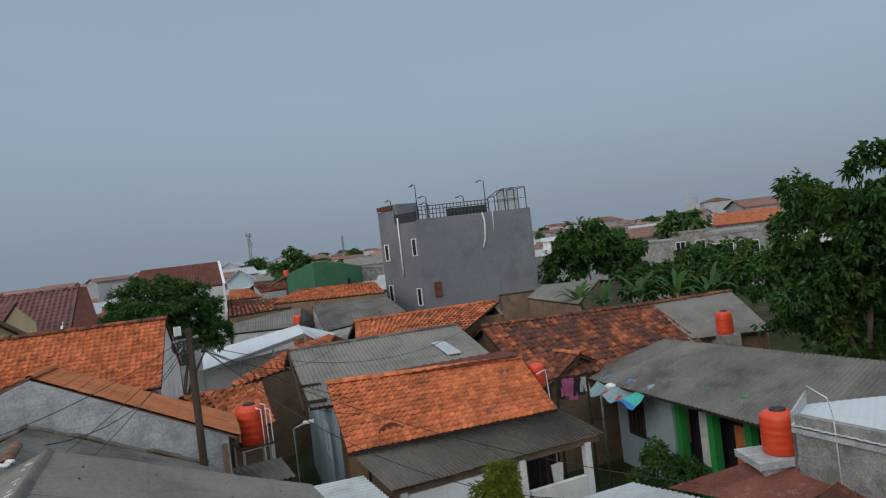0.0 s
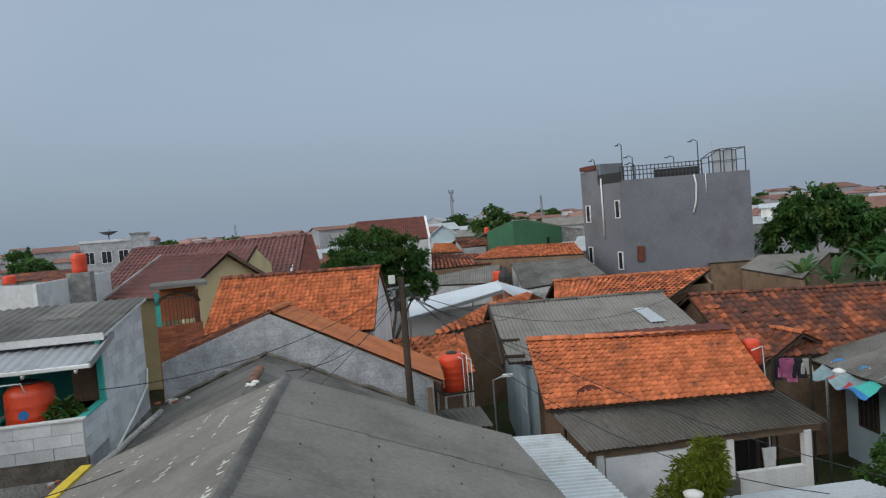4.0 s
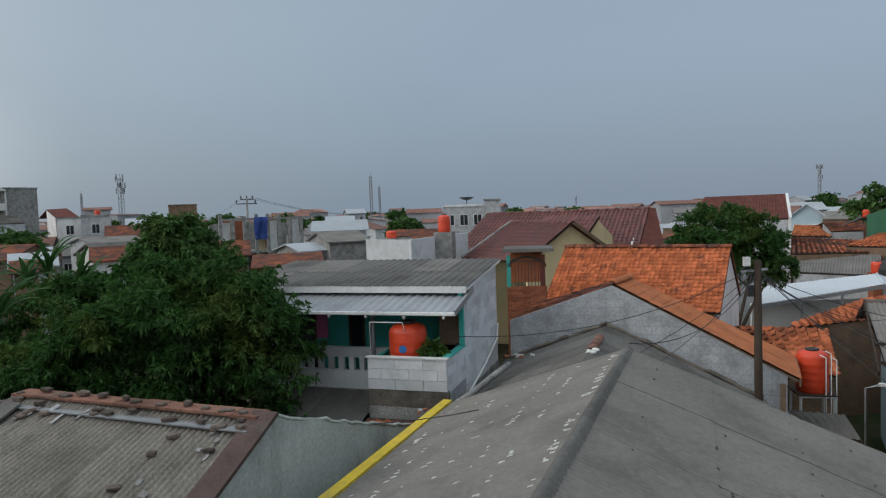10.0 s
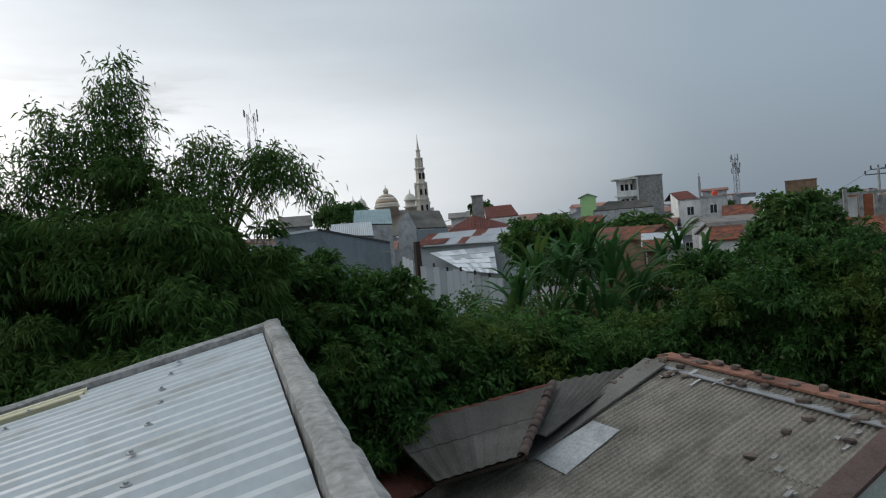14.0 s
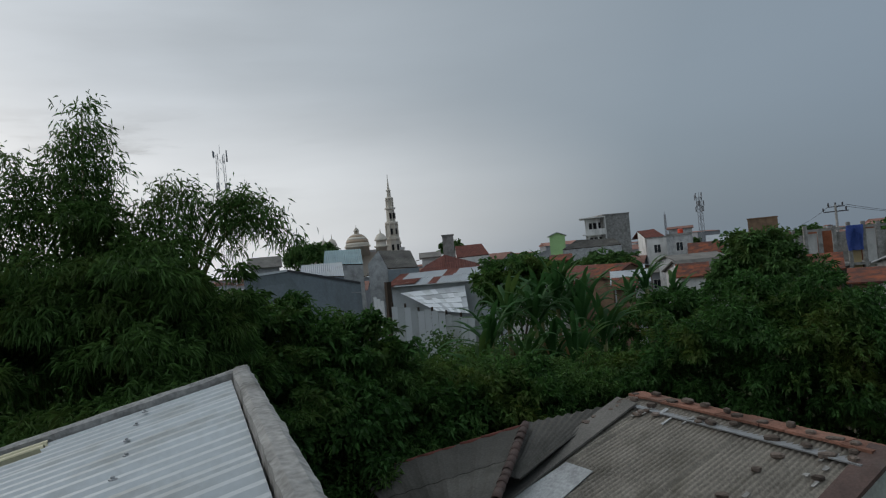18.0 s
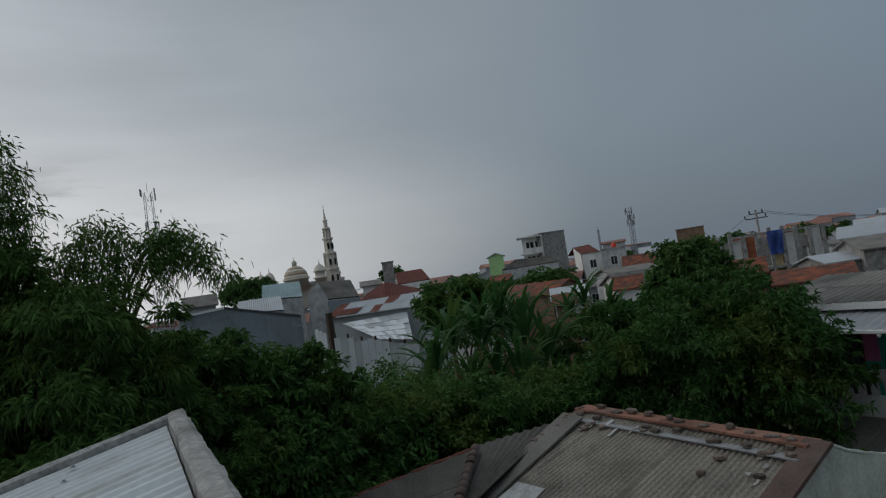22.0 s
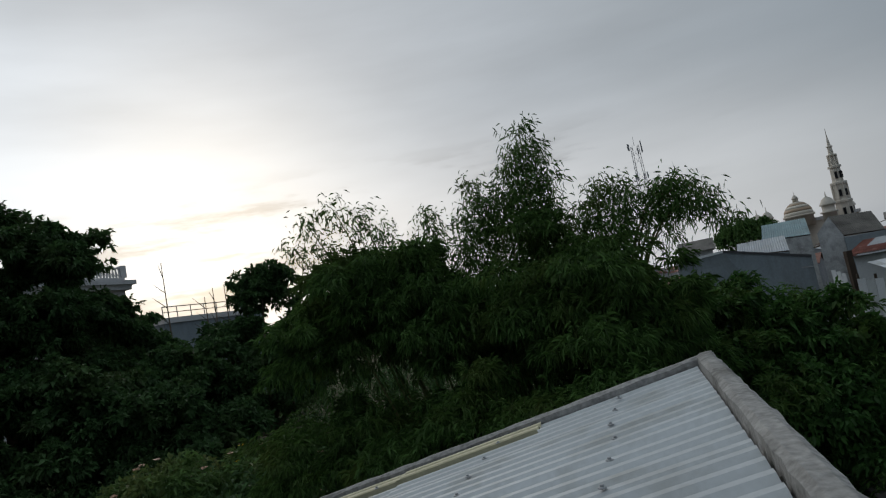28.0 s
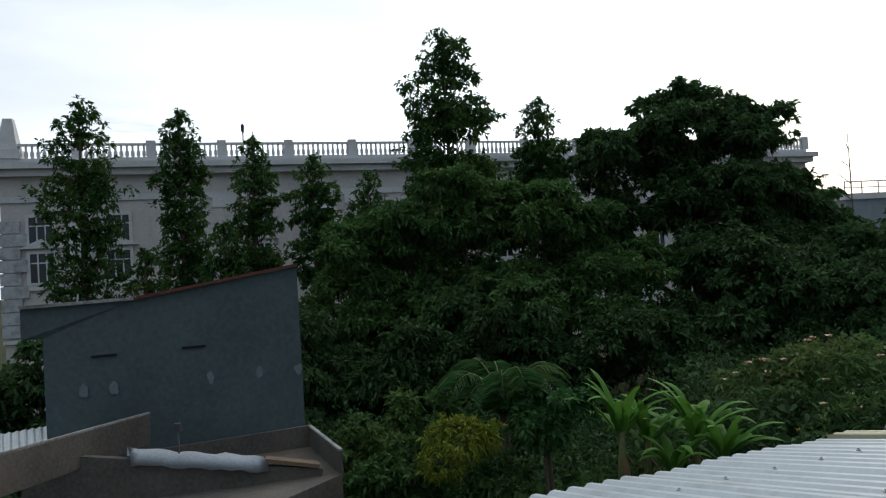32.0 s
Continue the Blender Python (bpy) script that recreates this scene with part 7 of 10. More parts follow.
def column_tree(az, d, top, wide, base, seed, per=14, low=6.0):
    """A slender tree whose foliage stands in stacked tiers round one stem."""
    rnd = random.Random(seed)
    cl = []
    z = top - wide * 0.22
    k = 0
    t = thing("tree", polar(az, d, base), "slender upright tree with tiered dark foliage", "tree", "trees")
    tube("trunk", [polar(az, d, base), polar(az + 0.15, d, (base + top) / 2), polar(az, d, top - 0.4)], 0.16, "bark", t, n=6, r2=0.04)
    across = Vector((math.cos(radians(az)), math.sin(radians(az)), 0))
    while z > low:
        w = wide * (0.24 + 0.76 * min(1, k / 6.5)) * rnd.uniform(0.8, 1.1)
        for s in (((-0.42, 0.42), (-0.55, 0.1, 0.5), (0.35, -0.3))[(k + seed) % 3] if k else (0.0,)):
            off = (s + rnd.uniform(-0.12, 0.12)) * w
            c = polar(az, d + rnd.uniform(-.3, .3) * w, z + rnd.uniform(-.18, .18) * wide * min(k, 1)) + across * off
            cl.append((tuple(c), (w * 0.6, w * 0.6, w * rnd.uniform(0.3, 0.5))))
            tube("limb", [polar(az, d, z - 0.5 * w), tuple(c)], 0.05, "bark", t, n=4, r2=0.015)
        z -= wide * (0.2 if k < 3 else rnd.uniform(0.24, 0.38))
        k += 1
    crown("crown", cl, "leaf_mango", t, seed, per_area=per * 0.32, per_tip=7, length=0.24, width=0.10, shell=0.35)


column_tree(146.5, 31.6, 19.9, 2.3, 1.5, 221, 22)
column_tree(138.8, 31.2, 16.0, 1.4, 1.5, 222, 22)
column_tree(175.6, 36, 17.6, 1.9, 0.5, 223, 15, 7.0)
column_tree(168.5, 37, 17.4, 1.25, 0.5, 224, 18, 7.5)
column_tree(163.0, 35, 15.6, 1.3, 0.5, 225, 18, 7.0)
column_tree(158.2, 34, 14.4, 1.35, 0.5, 226, 20, 6.5)
column_tree(153.6, 33, 13.4, 1.9, 0.5, 227, 20, 6.0)
column_tree(165.6, 33, 11.0, 1.1, 0.5, 228, 18, 6.0)
column_tree(171.5, 34, 10.0, 1.1, 0.5, 229, 16, 6.0)


# bamboo: canes that arch over, with drooping leaf sprays
def bamboo():
    t = thing("bamboo", polar(88, 12.5, 2.0), "tall clump of bamboo with drooping leaf sprays", "bamboo")
    rng = np.random.default_rng(231)
    rnd = random.Random(232)
    tips = [(85.1, 12.0, 11.01, 0.28), (85.9, 12.1, 10.66, 0.29), (84.2, 12.0, 10.56, 0.29), (86.9, 12.2, 10.36, 0.29), (83.6, 12.0, 10.06, 0.28), (85.4, 11.8, 10.06, 0.35), (87.6, 12.2, 9.96, 0.31), (84.4, 12.2, 9.66, 0.37), (86.2, 12.3, 9.46, 0.39),
            (90.0, 12.2, 10.21, 0.24), (89.2, 12.2, 9.86, 0.28), (91.2, 12.3, 9.76, 0.26), (90.4, 12.1, 9.36, 0.35), (88.4, 12.2, 9.46, 0.37), (92.2, 12.3, 9.16, 0.31),
            (79.6, 11.8, 9.67, 0.28), (78.3, 11.6, 9.57, 0.26), (77.5, 11.4, 9.32, 0.24), (80.9, 11.8, 9.42, 0.31), (82.1, 12.0, 9.12, 0.33), (79.1, 11.5, 9.02, 0.35), (80.3, 12.0, 8.62, 0.39),
            (72.5, 11.0, 9.20, 0.22), (71.4, 10.9, 9.05, 0.20), (70.1, 10.7, 8.65, 0.19), (73.8, 11.1, 9.00, 0.24), (75.0, 11.2, 8.60, 0.27), (71.0, 10.8, 8.60, 0.22),
            (102.1, 12.2, 10.30, 0.26), (104.4, 12.1, 10.05, 0.25), (105.8, 12.0, 9.65, 0.22), (100.0, 12.4, 10.15, 0.28), (98.4, 12.5, 9.80, 0.26), (94.3, 12.4, 9.85, 0.20), (96.0, 12.5, 9.40, 0.24), (101.0, 12.4, 9.50, 0.30), (103.2, 12.3, 9.50, 0.30)]
    pts, outs = [], []
    for k, (az, d, z, wide) in enumerate(tips):
        root = polar(87 + (az - 87) * 0.35, 13.0 + rnd.uniform(-.5, .6), 1.8)
        tip = polar(az, d, z)
        knee = root.lerp(tip, 0.72) + Vector((0, 0, 1.1))
        if az < 76:
            root, knee = polar(84, 12.4, 2.0), polar(78.0, 11.8, 10.6)
        path = [(root * (1 - s) ** 2 + knee * 2 * s * (1 - s) + tip * s * s) for s in [i / 12 for i in range(13)]]
        tube("cane", path, 0.035, "cane", t, n=5, r2=0.008)
        spray = az < 76 or az > 97
        for i in range(9 if az < 76 else 7 if spray else 5, 13):
            r = wide * (1.75 - i / 14)
            for _ in range(9 if spray else 13):
                o = rng.normal(size=3)
                o /= np.linalg.norm(o)
                pts.append(np.array(path[i]) + o * r * rng.uniform(0.2, 1.0) * np.array([1, 1, 0.8]))
                outs.append(o)
    pts, outs = np.array(pts), np.array(outs)
    k = 11
    p, o = np.repeat(pts, k, 0), np.repeat(outs, k, 0)
    d = o * 0.5 + rng.normal(size=p.shape) * 0.55 + np.array([0, 0, -0.6])
    n = len(p)
    p = p + rng.normal(size=p.shape) * np.array([0.11, 0.11, 0.09])
    leaf_mesh("upper_leaves", p, d, 0.118 * rng.uniform(0.6, 1.35, n), 0.02 * rng.uniform(0.7, 1.3, n), "leaf_bamboo", t, rng, 0.35)
    low = [blob(84, 11.5, 7.6, 1.6, 1.5, 1.5), blob(80, 11.3, 7.2, 1.3, 1.3, 1.4), blob(90, 11.8, 7.2, 1.5, 1.5, 1.3), blob(95, 12.2, 7.8, 1.4, 1.4, 1.2), blob(76.5, 11.8, 6.0, 1.0, 1.0, 1.1), blob(100, 12.4, 7.8, 1.4, 1.4, 1.2), blob(104.5, 12.6, 7.7, 1.1, 1.1, 1.0), blob(97.5, 12.3, 8.6, 1.0, 1.0, 0.8), blob(101.8, 12.3, 8.7, 1.0, 1.0, 0.8),
           blob(79, 11.2, 5.2, 1.5, 1.2, 1.3), blob(84, 10.0, 5.8, 1.7, 1.3, 1.6), blob(92, 10.4, 5.4, 1.7, 1.3, 1.6), blob(100, 11.5, 5.4, 1.6, 1.4, 1.5), blob(106, 12.5, 5.7, 1.4, 1.4, 1.2), blob(84, 10.4, 4.2, 1.8, 1.2, 1.3), blob(89, 9.6, 4.0, 1.8, 1.2, 1.2)]
    crown("lower_leaves", low, "leaf_bamboo", t, 233, per_area=60, per_tip=7, length=0.165, width=0.026, droop=0.75, spread=0.6, shell=0.5, bend=0.35)


bamboo()


def undergrowth(label, mat, seed, zones):
    """Weeds and shrubs that fill the plot."""
    rng = np.random.default_rng(seed)
    P, O = [], []
    for a0, a1, d0, d1, h, var, n in zones:
        n = int(n * 1.4)
        k = n // 14
        own = rng.integers(0, k, n)
        az, d = np.radians(rng.uniform(a0, a1, k)), np.sqrt(rng.uniform(d0 ** 2, d1 ** 2, k))
        size, lift = rng.uniform(0.25, 0.7, k), rng.uniform(-0.5, 0.5, k)
        v = rng.normal(size=(n, 3))
        v /= np.linalg.norm(v, axis=1, keepdims=True)
        v *= rng.random((n, 1)) ** 0.5
        x, y = -(d * np.sin(az))[own] + v[:, 0] * size[own], (d * np.cos(az))[own] + v[:, 1] * size[own]
        bump = np.sin(x * 0.9 + 1.3) * np.cos(y * 1.1) * 0.5 + np.sin(x * 2.3 + y * 1.7) * 0.28
        z = h + var * bump + lift[own] + np.abs(v[:, 2]) * size[own] - rng.random(n) ** 3 * 1.0
        P.append(np.stack([x, y, z], 1))
        O.append(rng.normal(size=(n, 3)) * 0.6 + np.array([0, 0, 0.8]))
    p, o = np.repeat(np.concatenate(P), 8, 0), np.repeat(np.concatenate(O), 8, 0)
    d = o + rng.normal(size=p.shape) * 0.8 + np.array([0, 0, -0.3])
    n = len(p)
    ob = leaf_mesh("undergrowth", p + rng.normal(size=p.shape) * 0.16, d, 0.22 * rng.uniform(0.5, 1.4, n), 0.085 * rng.uniform(0.6, 1.4, n), mat, None, rng, 0.3)
    tagged(ob, label, "undergrowth", kind="stuff")


undergrowth("dense green weeds and creeping shrubs", "leaf_bush", 241, [(46, 76, 15.5, 28, 4.0, 0.8, 3600), (56, 72, 12.3, 14, 3.6, 0.6, 1500), (76, 104, 13, 24, 4.4, 1.0, 1500), (36, 50, 12.8, 20, 3.3, 0.8, 1800), (125, 160, 10.5, 13.5, 3.0, 0.4, 1800)])
# ground cover whose leaf colour is darkened in place of the trees' shade
undergrowth("undergrowth beneath the trees with shade painted into its leaves", "leaf_shaded", 242, [(100, 128, 12.5, 24, 4.3, 0.8, 4200), (128, 160, 14, 21, 3.2, 0.6, 3400), (82, 114, 25, 62, 4.2, 1.2, 3600)])


def thicket():
    """Rampant shrubs between the plot's edge and the bamboo."""
    for k, (az, d, top) in enumerate(((77, 13.5, 7.9), (74, 14, 7.7), (71, 14, 7.4), (68, 14, 7.15), (65.5, 14.3, 6.95), (63, 14.3, 6.2), (60.5, 14.5, 5.85), (58, 14.5, 5.65), (55.5, 15, 5.7), (53, 15, 5.85), (50.5, 15.5, 5.7), (48, 15.5, 5.6), (45.5, 16, 5.5))):
        t = thing("shrub", polar(az, d, 1.5), "tall rampant green shrub in the overgrown plot", "shrub", "shrubs")
        cl = [blob(az, d, top - 1.0, 1.3, 1.2, 1.0), blob(az + 1.5, d - 1.2, top - 2.1, 1.4, 1.2, 1.1), blob(az - 1, d - 1.5, top - 3.2, 1.3, 1.0, 1.0)]
        limbs(t, polar(az, d - 0.5, 0.6), [c for c, r in cl], 0.05, seed=k, name="stem")
        crown("crown", cl, ("leaf_bush", "leaf_mango", "leaf_bamboo")[k % 3], t, 600 + k, per_area=34, per_tip=7, length=0.17, width=(0.06, 0.07, 0.03)[k % 3], droop=0.3, shell=0.5)


thicket()


def banana_leaf(bm, base, way, length, width, lift, rnd):
    """One arching blade with a keel and torn edges; lift is the angle at which it leaves the stem."""
    at, way = Vector(base), Vector(way).xy.to_3d().normalized()
    side = way.cross(Vector((0, 0, 1))).normalized()
    n = 11
    curl = rnd.uniform(0.5, 1.25)
    rows = []
    for k in range(n + 1):
        s = k / n
        g = lift - curl * s * s * 1.4
        at = at + (way * math.cos(g) + Vector((0, 0, math.sin(g)))) * length / n
        up = Vector((0, 0, math.cos(g))) - way * math.sin(g)
        w = width * math.sin(math.pi * min(1, 0.05 + s * 0.95)) ** 0.6
        a, b = w * rnd.uniform(0.6, 1.08), w * rnd.uniform(0.6, 1.08)
        rows.append((bm.verts.new(at + side * a / 2 - up * a * 0.14), bm.verts.new(at + up * w * 0.05), bm.verts.new(at - side * b / 2 - up * b * 0.14)))
    for a, b in zip(rows, rows[1:]):
        bm.faces.new((a[0], a[1], b[1], b[0]))
        bm.faces.new((a[1], a[2], b[2], b[1]))


def banana_plant(at, height, n, length, label, seed, dry=2, mat="leaf_banana", width=0.4):
    rnd = random.Random(seed)
    t = thing("banana_plant", at, label, "banana plant", "banana plants")
    at = Vector(at)
    tube("stem", [at, at + Vector((0.05, 0, height * 0.5)), at + Vector((0, 0.05, height))], 0.11, "cane", t, n=8, r2=0.06)
    for k in range(n):
        a = k * 2.4 + rnd.uniform(-.3, .3)
        bm = bmesh.new()
        up = (1.35, 1.0, 0.6, 1.15, 0.8)[k % 5] + rnd.uniform(-.12, .12)
        banana_leaf(bm, at + Vector((0, 0, height * rnd.uniform(0.88, 1.0))), (math.cos(a), math.sin(a), 0), length * rnd.uniform(0.75, 1.1), width * rnd.uniform(0.8, 1.15), up, rnd)
        part("leaf", bm, mat, t, smooth=True)
    for k in range(dry):
        a = rnd.uniform(0, 6.28)
        bm = bmesh.new()
        banana_leaf(bm, at + Vector((0, 0, height * 0.85)), (math.cos(a), math.sin(a), 0), length * 0.6, 0.16, -0.9, rnd)
        part("dry_leaf", bm, "leaf_dry", t, "brown dried leaf", smooth=True)


for k, (az, d, top, n, L, w) in enumerate([(50.6, 20, 6.3, 20, 1.8, 0.21), (48.6, 20.5, 6.6, 20, 1.9, 0.22), (46.6, 20, 6.2, 20, 1.9, 0.21), (52.8, 20.5, 6.2, 18, 1.8, 0.21), (45.0, 19.5, 5.6, 18, 1.8, 0.2), (49.4, 18.8, 5.3, 18, 1.7, 0.2), (47.4, 18.6, 5.1, 16, 1.7, 0.2),
                                           (41.3, 27, 6.7, 16, 1.4, 0.2), (42.6, 27, 6.3, 15, 1.4, 0.2), (54.4, 20, 5.6, 17, 1.7, 0.21), (51.5, 18.8, 5.0, 16, 1.6, 0.2), (39.2, 26, 6.2, 14, 1.3, 0.2), (55.3, 19.6, 4.9, 15, 1.5, 0.2), (50.0, 21.5, 6.4, 18, 1.8, 0.2), (47.6, 21.5, 6.3, 18, 1.8, 0.2)]):
    banana_plant(polar(az, d, 0.5), top - 0.5, n, L, "tall banana plant with narrow arching leaves", 250 + k, 9 if k in (2, 6) else 2, "leaf_palm", w)
for k, (az, d, hgt, n, L) in enumerate([(134.5, 12.6, 2.1, 8, 1.15), (132.4, 12.9, 1.9, 8, 1.0), (128.6, 12.8, 2.0, 8, 1.1), (126.6, 12.6, 1.7, 7, 0.95), (130.5, 12.3, 1.5, 6, 0.9)]):
    banana_plant(polar(az, d, 2.9), hgt - 0.1, n + 8, L * 1.2, "young bright green banana plant in the garden", 270 + k, 2, "leaf_banana", 0.2)
for k, (az, d) in enumerate([(-46.7, 37.7), (-49.6, 38.7), (-52.5, 39.6), (-54.9, 37.6), (-44.7, 39.8)]):
    banana_plant(polar(az, d, 0), 3.6 + 0.3 * (k % 2), 10, 1.7, "banana plant behind the tiled roofs", 280 + k, 1, "leaf_palm", 0.36)


def feather_palm(at, height, fronds, length, label, seed):
    rnd = random.Random(seed)
    rng = np.random.default_rng(seed)
    t = thing("palm", at, label, "palm")
    at = Vector(at)
    tube("trunk", [at, at + Vector((0, 0, height))], 0.09, "bark", t, n=7, r2=0.07)
    for k in range(fronds):
        a = k * 2.4
        w = Vector((math.cos(a), math.sin(a), 0))
        lift = rnd.uniform(0.9, 1.9)
        path = [at + Vector((0, 0, height)) + w * length * s * (1 - .2 * s) + Vector((0, 0, length * (lift * s - lift * 0.8 * s * s))) for s in [i / 9 for i in range(10)]]
        tube("frond_rib", path, 0.015, "cane", t, n=4, r2=0.004)
        P, D = [], []
        side = w.cross(Vector((0, 0, 1)))
        for i in range(1, 36):
            s = i / 36 * 9
            j = int(s)
            c = path[j].lerp(path[j + 1], s - j) if j < 9 else path[9]
            for sg in (1, -1):
                P.append(c)
                D.append(side * sg + w * 0.5 + Vector((0, 0, -0.15)))
        leaf_mesh("frond_blade", np.array(P), np.array(D), np.full(len(P), length * 0.3), np.full(len(P), 0.035), "leaf_palm", t, rng, 0.15)


feather_palm(polar(144.0, 13.4, 2.6), 2.7, 12, 1.5, "small feather palm in deep shade", 291)


def papaya():
    at = polar(140.4, 12.7, 2.6)
    t = thing("papaya_tree", at, "small papaya tree with a round head of lobed leaves", "papaya tree")
    tube("trunk", [at, at + Vector((0.05, 0.02, 2.3))], 0.06, "bark", t, n=7, r2=0.04)
    tube("trunk", [at + Vector((0.2, 0.1, 0)), at + Vector((0.22, 0.12, 2.2))], 0.05, "bark", t, n=7, r2=0.03)
    crown("crown", [(tuple(at + Vector((0, 0, 2.75))), (0.75, 0.75, 0.5)), (tuple(at + Vector((0.3, 0.1, 2.5))), (0.6, 0.6, 0.4))], "leaf_palm", t, 295, per_area=34, per_tip=8, length=0.17, width=0.07, droop=0.3)


papaya()


def shrub(label, clumps, mat, seed, **kw):
    c = clumps[0][0]
    t = thing("shrub", (c[0], c[1], max(0.0, c[2] - clumps[0][1][2] - 0.4)), label, "shrub", "shrubs")
    limbs(t, (c[0], c[1], max(0.0, c[2] - clumps[0][1][2] - 0.4)), [q for q, r in clumps], 0.04, seed=seed, name="stem")
    crown("crown", clumps, mat, t, seed, **kw)


shrub("yellow-green variegated garden shrub", [blob(148.6, 11.6, 5.15, 0.55, 0.55, 0.38), blob(146.3, 11.8, 5.1, 0.4, 0.4, 0.32), blob(149.8, 11.5, 4.8, 0.4, 0.4, 0.35)], "leaf_yellow", 301, per_area=42, length=0.13, width=0.05)
shrub("pale feathery conifer shrub before the porch", [(tuple(Vector((7.58, 10.42, 2.85))), (0.45, 0.45, 0.75)), (tuple(Vector((7.71, 10.32, 3.30))), (0.32, 0.32, 0.5)), (tuple(Vector((7.28, 10.63, 2.63))), (0.35, 0.35, 0.4))], "leaf_yellow", 302, per_area=80, length=0.16, width=0.022, droop=0.35, spread=1.0)
shrub("leafy garden shrub before the blue house", [(tuple(Vector((14.72, 12.61, 1.13))), (0.7, 0.6, 0.5)), (tuple(Vector((15.16, 12.06, 0.89))), (0.6, 0.5, 0.45)), (tuple(Vector((14.70, 12.64, 1.52))), (0.3, 0.3, 0.4))], "leaf_bush", 303, per_area=75, length=0.16, width=0.06)
shrub("potted plant behind the balcony parapet", [(tuple(Vector((-3.02, 13.78, 5.04))), (0.22, 0.2, 0.2)), (tuple(Vector((-2.87, 13.81, 5.01))), (0.15, 0.15, 0.15))], "leaf_bush", 304, per_area=90, length=0.18, width=0.05, droop=-0.2)
for k, (az, d, z) in enumerate([(152, 12.5, 4.3), (155, 12.2, 4.0), (151, 14, 5.0), (157, 13.5, 4.5), (145, 12.2, 3.9), (137, 11.6, 3.7)]):
    shrub("dark garden shrub in shade", [blob(az, d, z, 0.8, 0.7, 0.6), blob(az + 2.4, d, z - 0.2, 0.6, 0.6, 0.5)], "leaf_dark", 310 + k, per_area=30, length=0.17, width=0.07)


def flower_shrub():
    t = thing("flowering_shrub", polar(118, 17, 3), "tall shrub with pale pink and yellow flowers", "shrub")
    cl = [blob(118, 16.5, 5.2, 1.5, 1.3, 0.8), blob(113, 17.5, 5.1, 1.6, 1.3, 0.7), blob(122, 16.0, 5.0, 1.2, 1.1, 0.6), blob(108, 17.0, 4.6, 1.6, 1.3, 0.7), blob(116, 15, 4.4, 1.6, 1.2, 0.7)]
    limbs(t, polar(117, 16.8, 2.6), [c for c, r in cl], 0.05, seed=5, name="stem")
    crown("crown", cl, "leaf_garden", t, 321, per_area=20, per_tip=6, length=0.2, width=0.07, droop=0.1)
    rng = np.random.default_rng(322)
    rnd = random.Random(7)
    for k in range(70):
        c, r = cl[k % 5]
        u = Vector((rnd.uniform(-1, 1), rnd.uniform(-1, 1), 0))
        if u.length > 1:
            u.normalize()
        p = Vector(c) + Vector((u.x * r[0], u.y * r[1], r[2] * math.sqrt(max(0.05, 1 - u.length_squared)) * 1.15))
        n = 7
        leaf_mesh("flower", np.repeat(np.array([p]), n, 0), np.array([[math.cos(q * 0.9), math.sin(q * 0.9), 0.5] for q in range(n)]), np.full(n, 0.095), np.full(n, 0.075), "flower" if k % 7 else "yellow", t, rng, 0.1)


flower_shrub()


def bare_trees():
    t = thing("bare_tree", polar(113.6, 60, 0.8), "leafless grey sapling with thin twigs", "tree", "bare trees")
    rnd = random.Random(9)
    for az, zt in ((115.8, 16.6), (112.3, 13.9), (113.0, 13.2), (111.4, 14.0)):
        a = polar(az, 60, 0.8)
        b = polar(az - 0.2, 60, zt)
        tube("stem", [a, a.lerp(b, .5) + Vector((.3, .2, 0)), b], 0.12, "bark", t, n=5, r2=0.03)
        for k in range(5):
            s = 0.6 + 0.08 * k
            c = a.lerp(b, s)
            tube("twig", [c, c + Vector((rnd.uniform(-.9, .9), rnd.uniform(-.9, .9), rnd.uniform(.6, 1.3)))], 0.04, "bark", t, n=4, r2=0.015)


bare_trees()

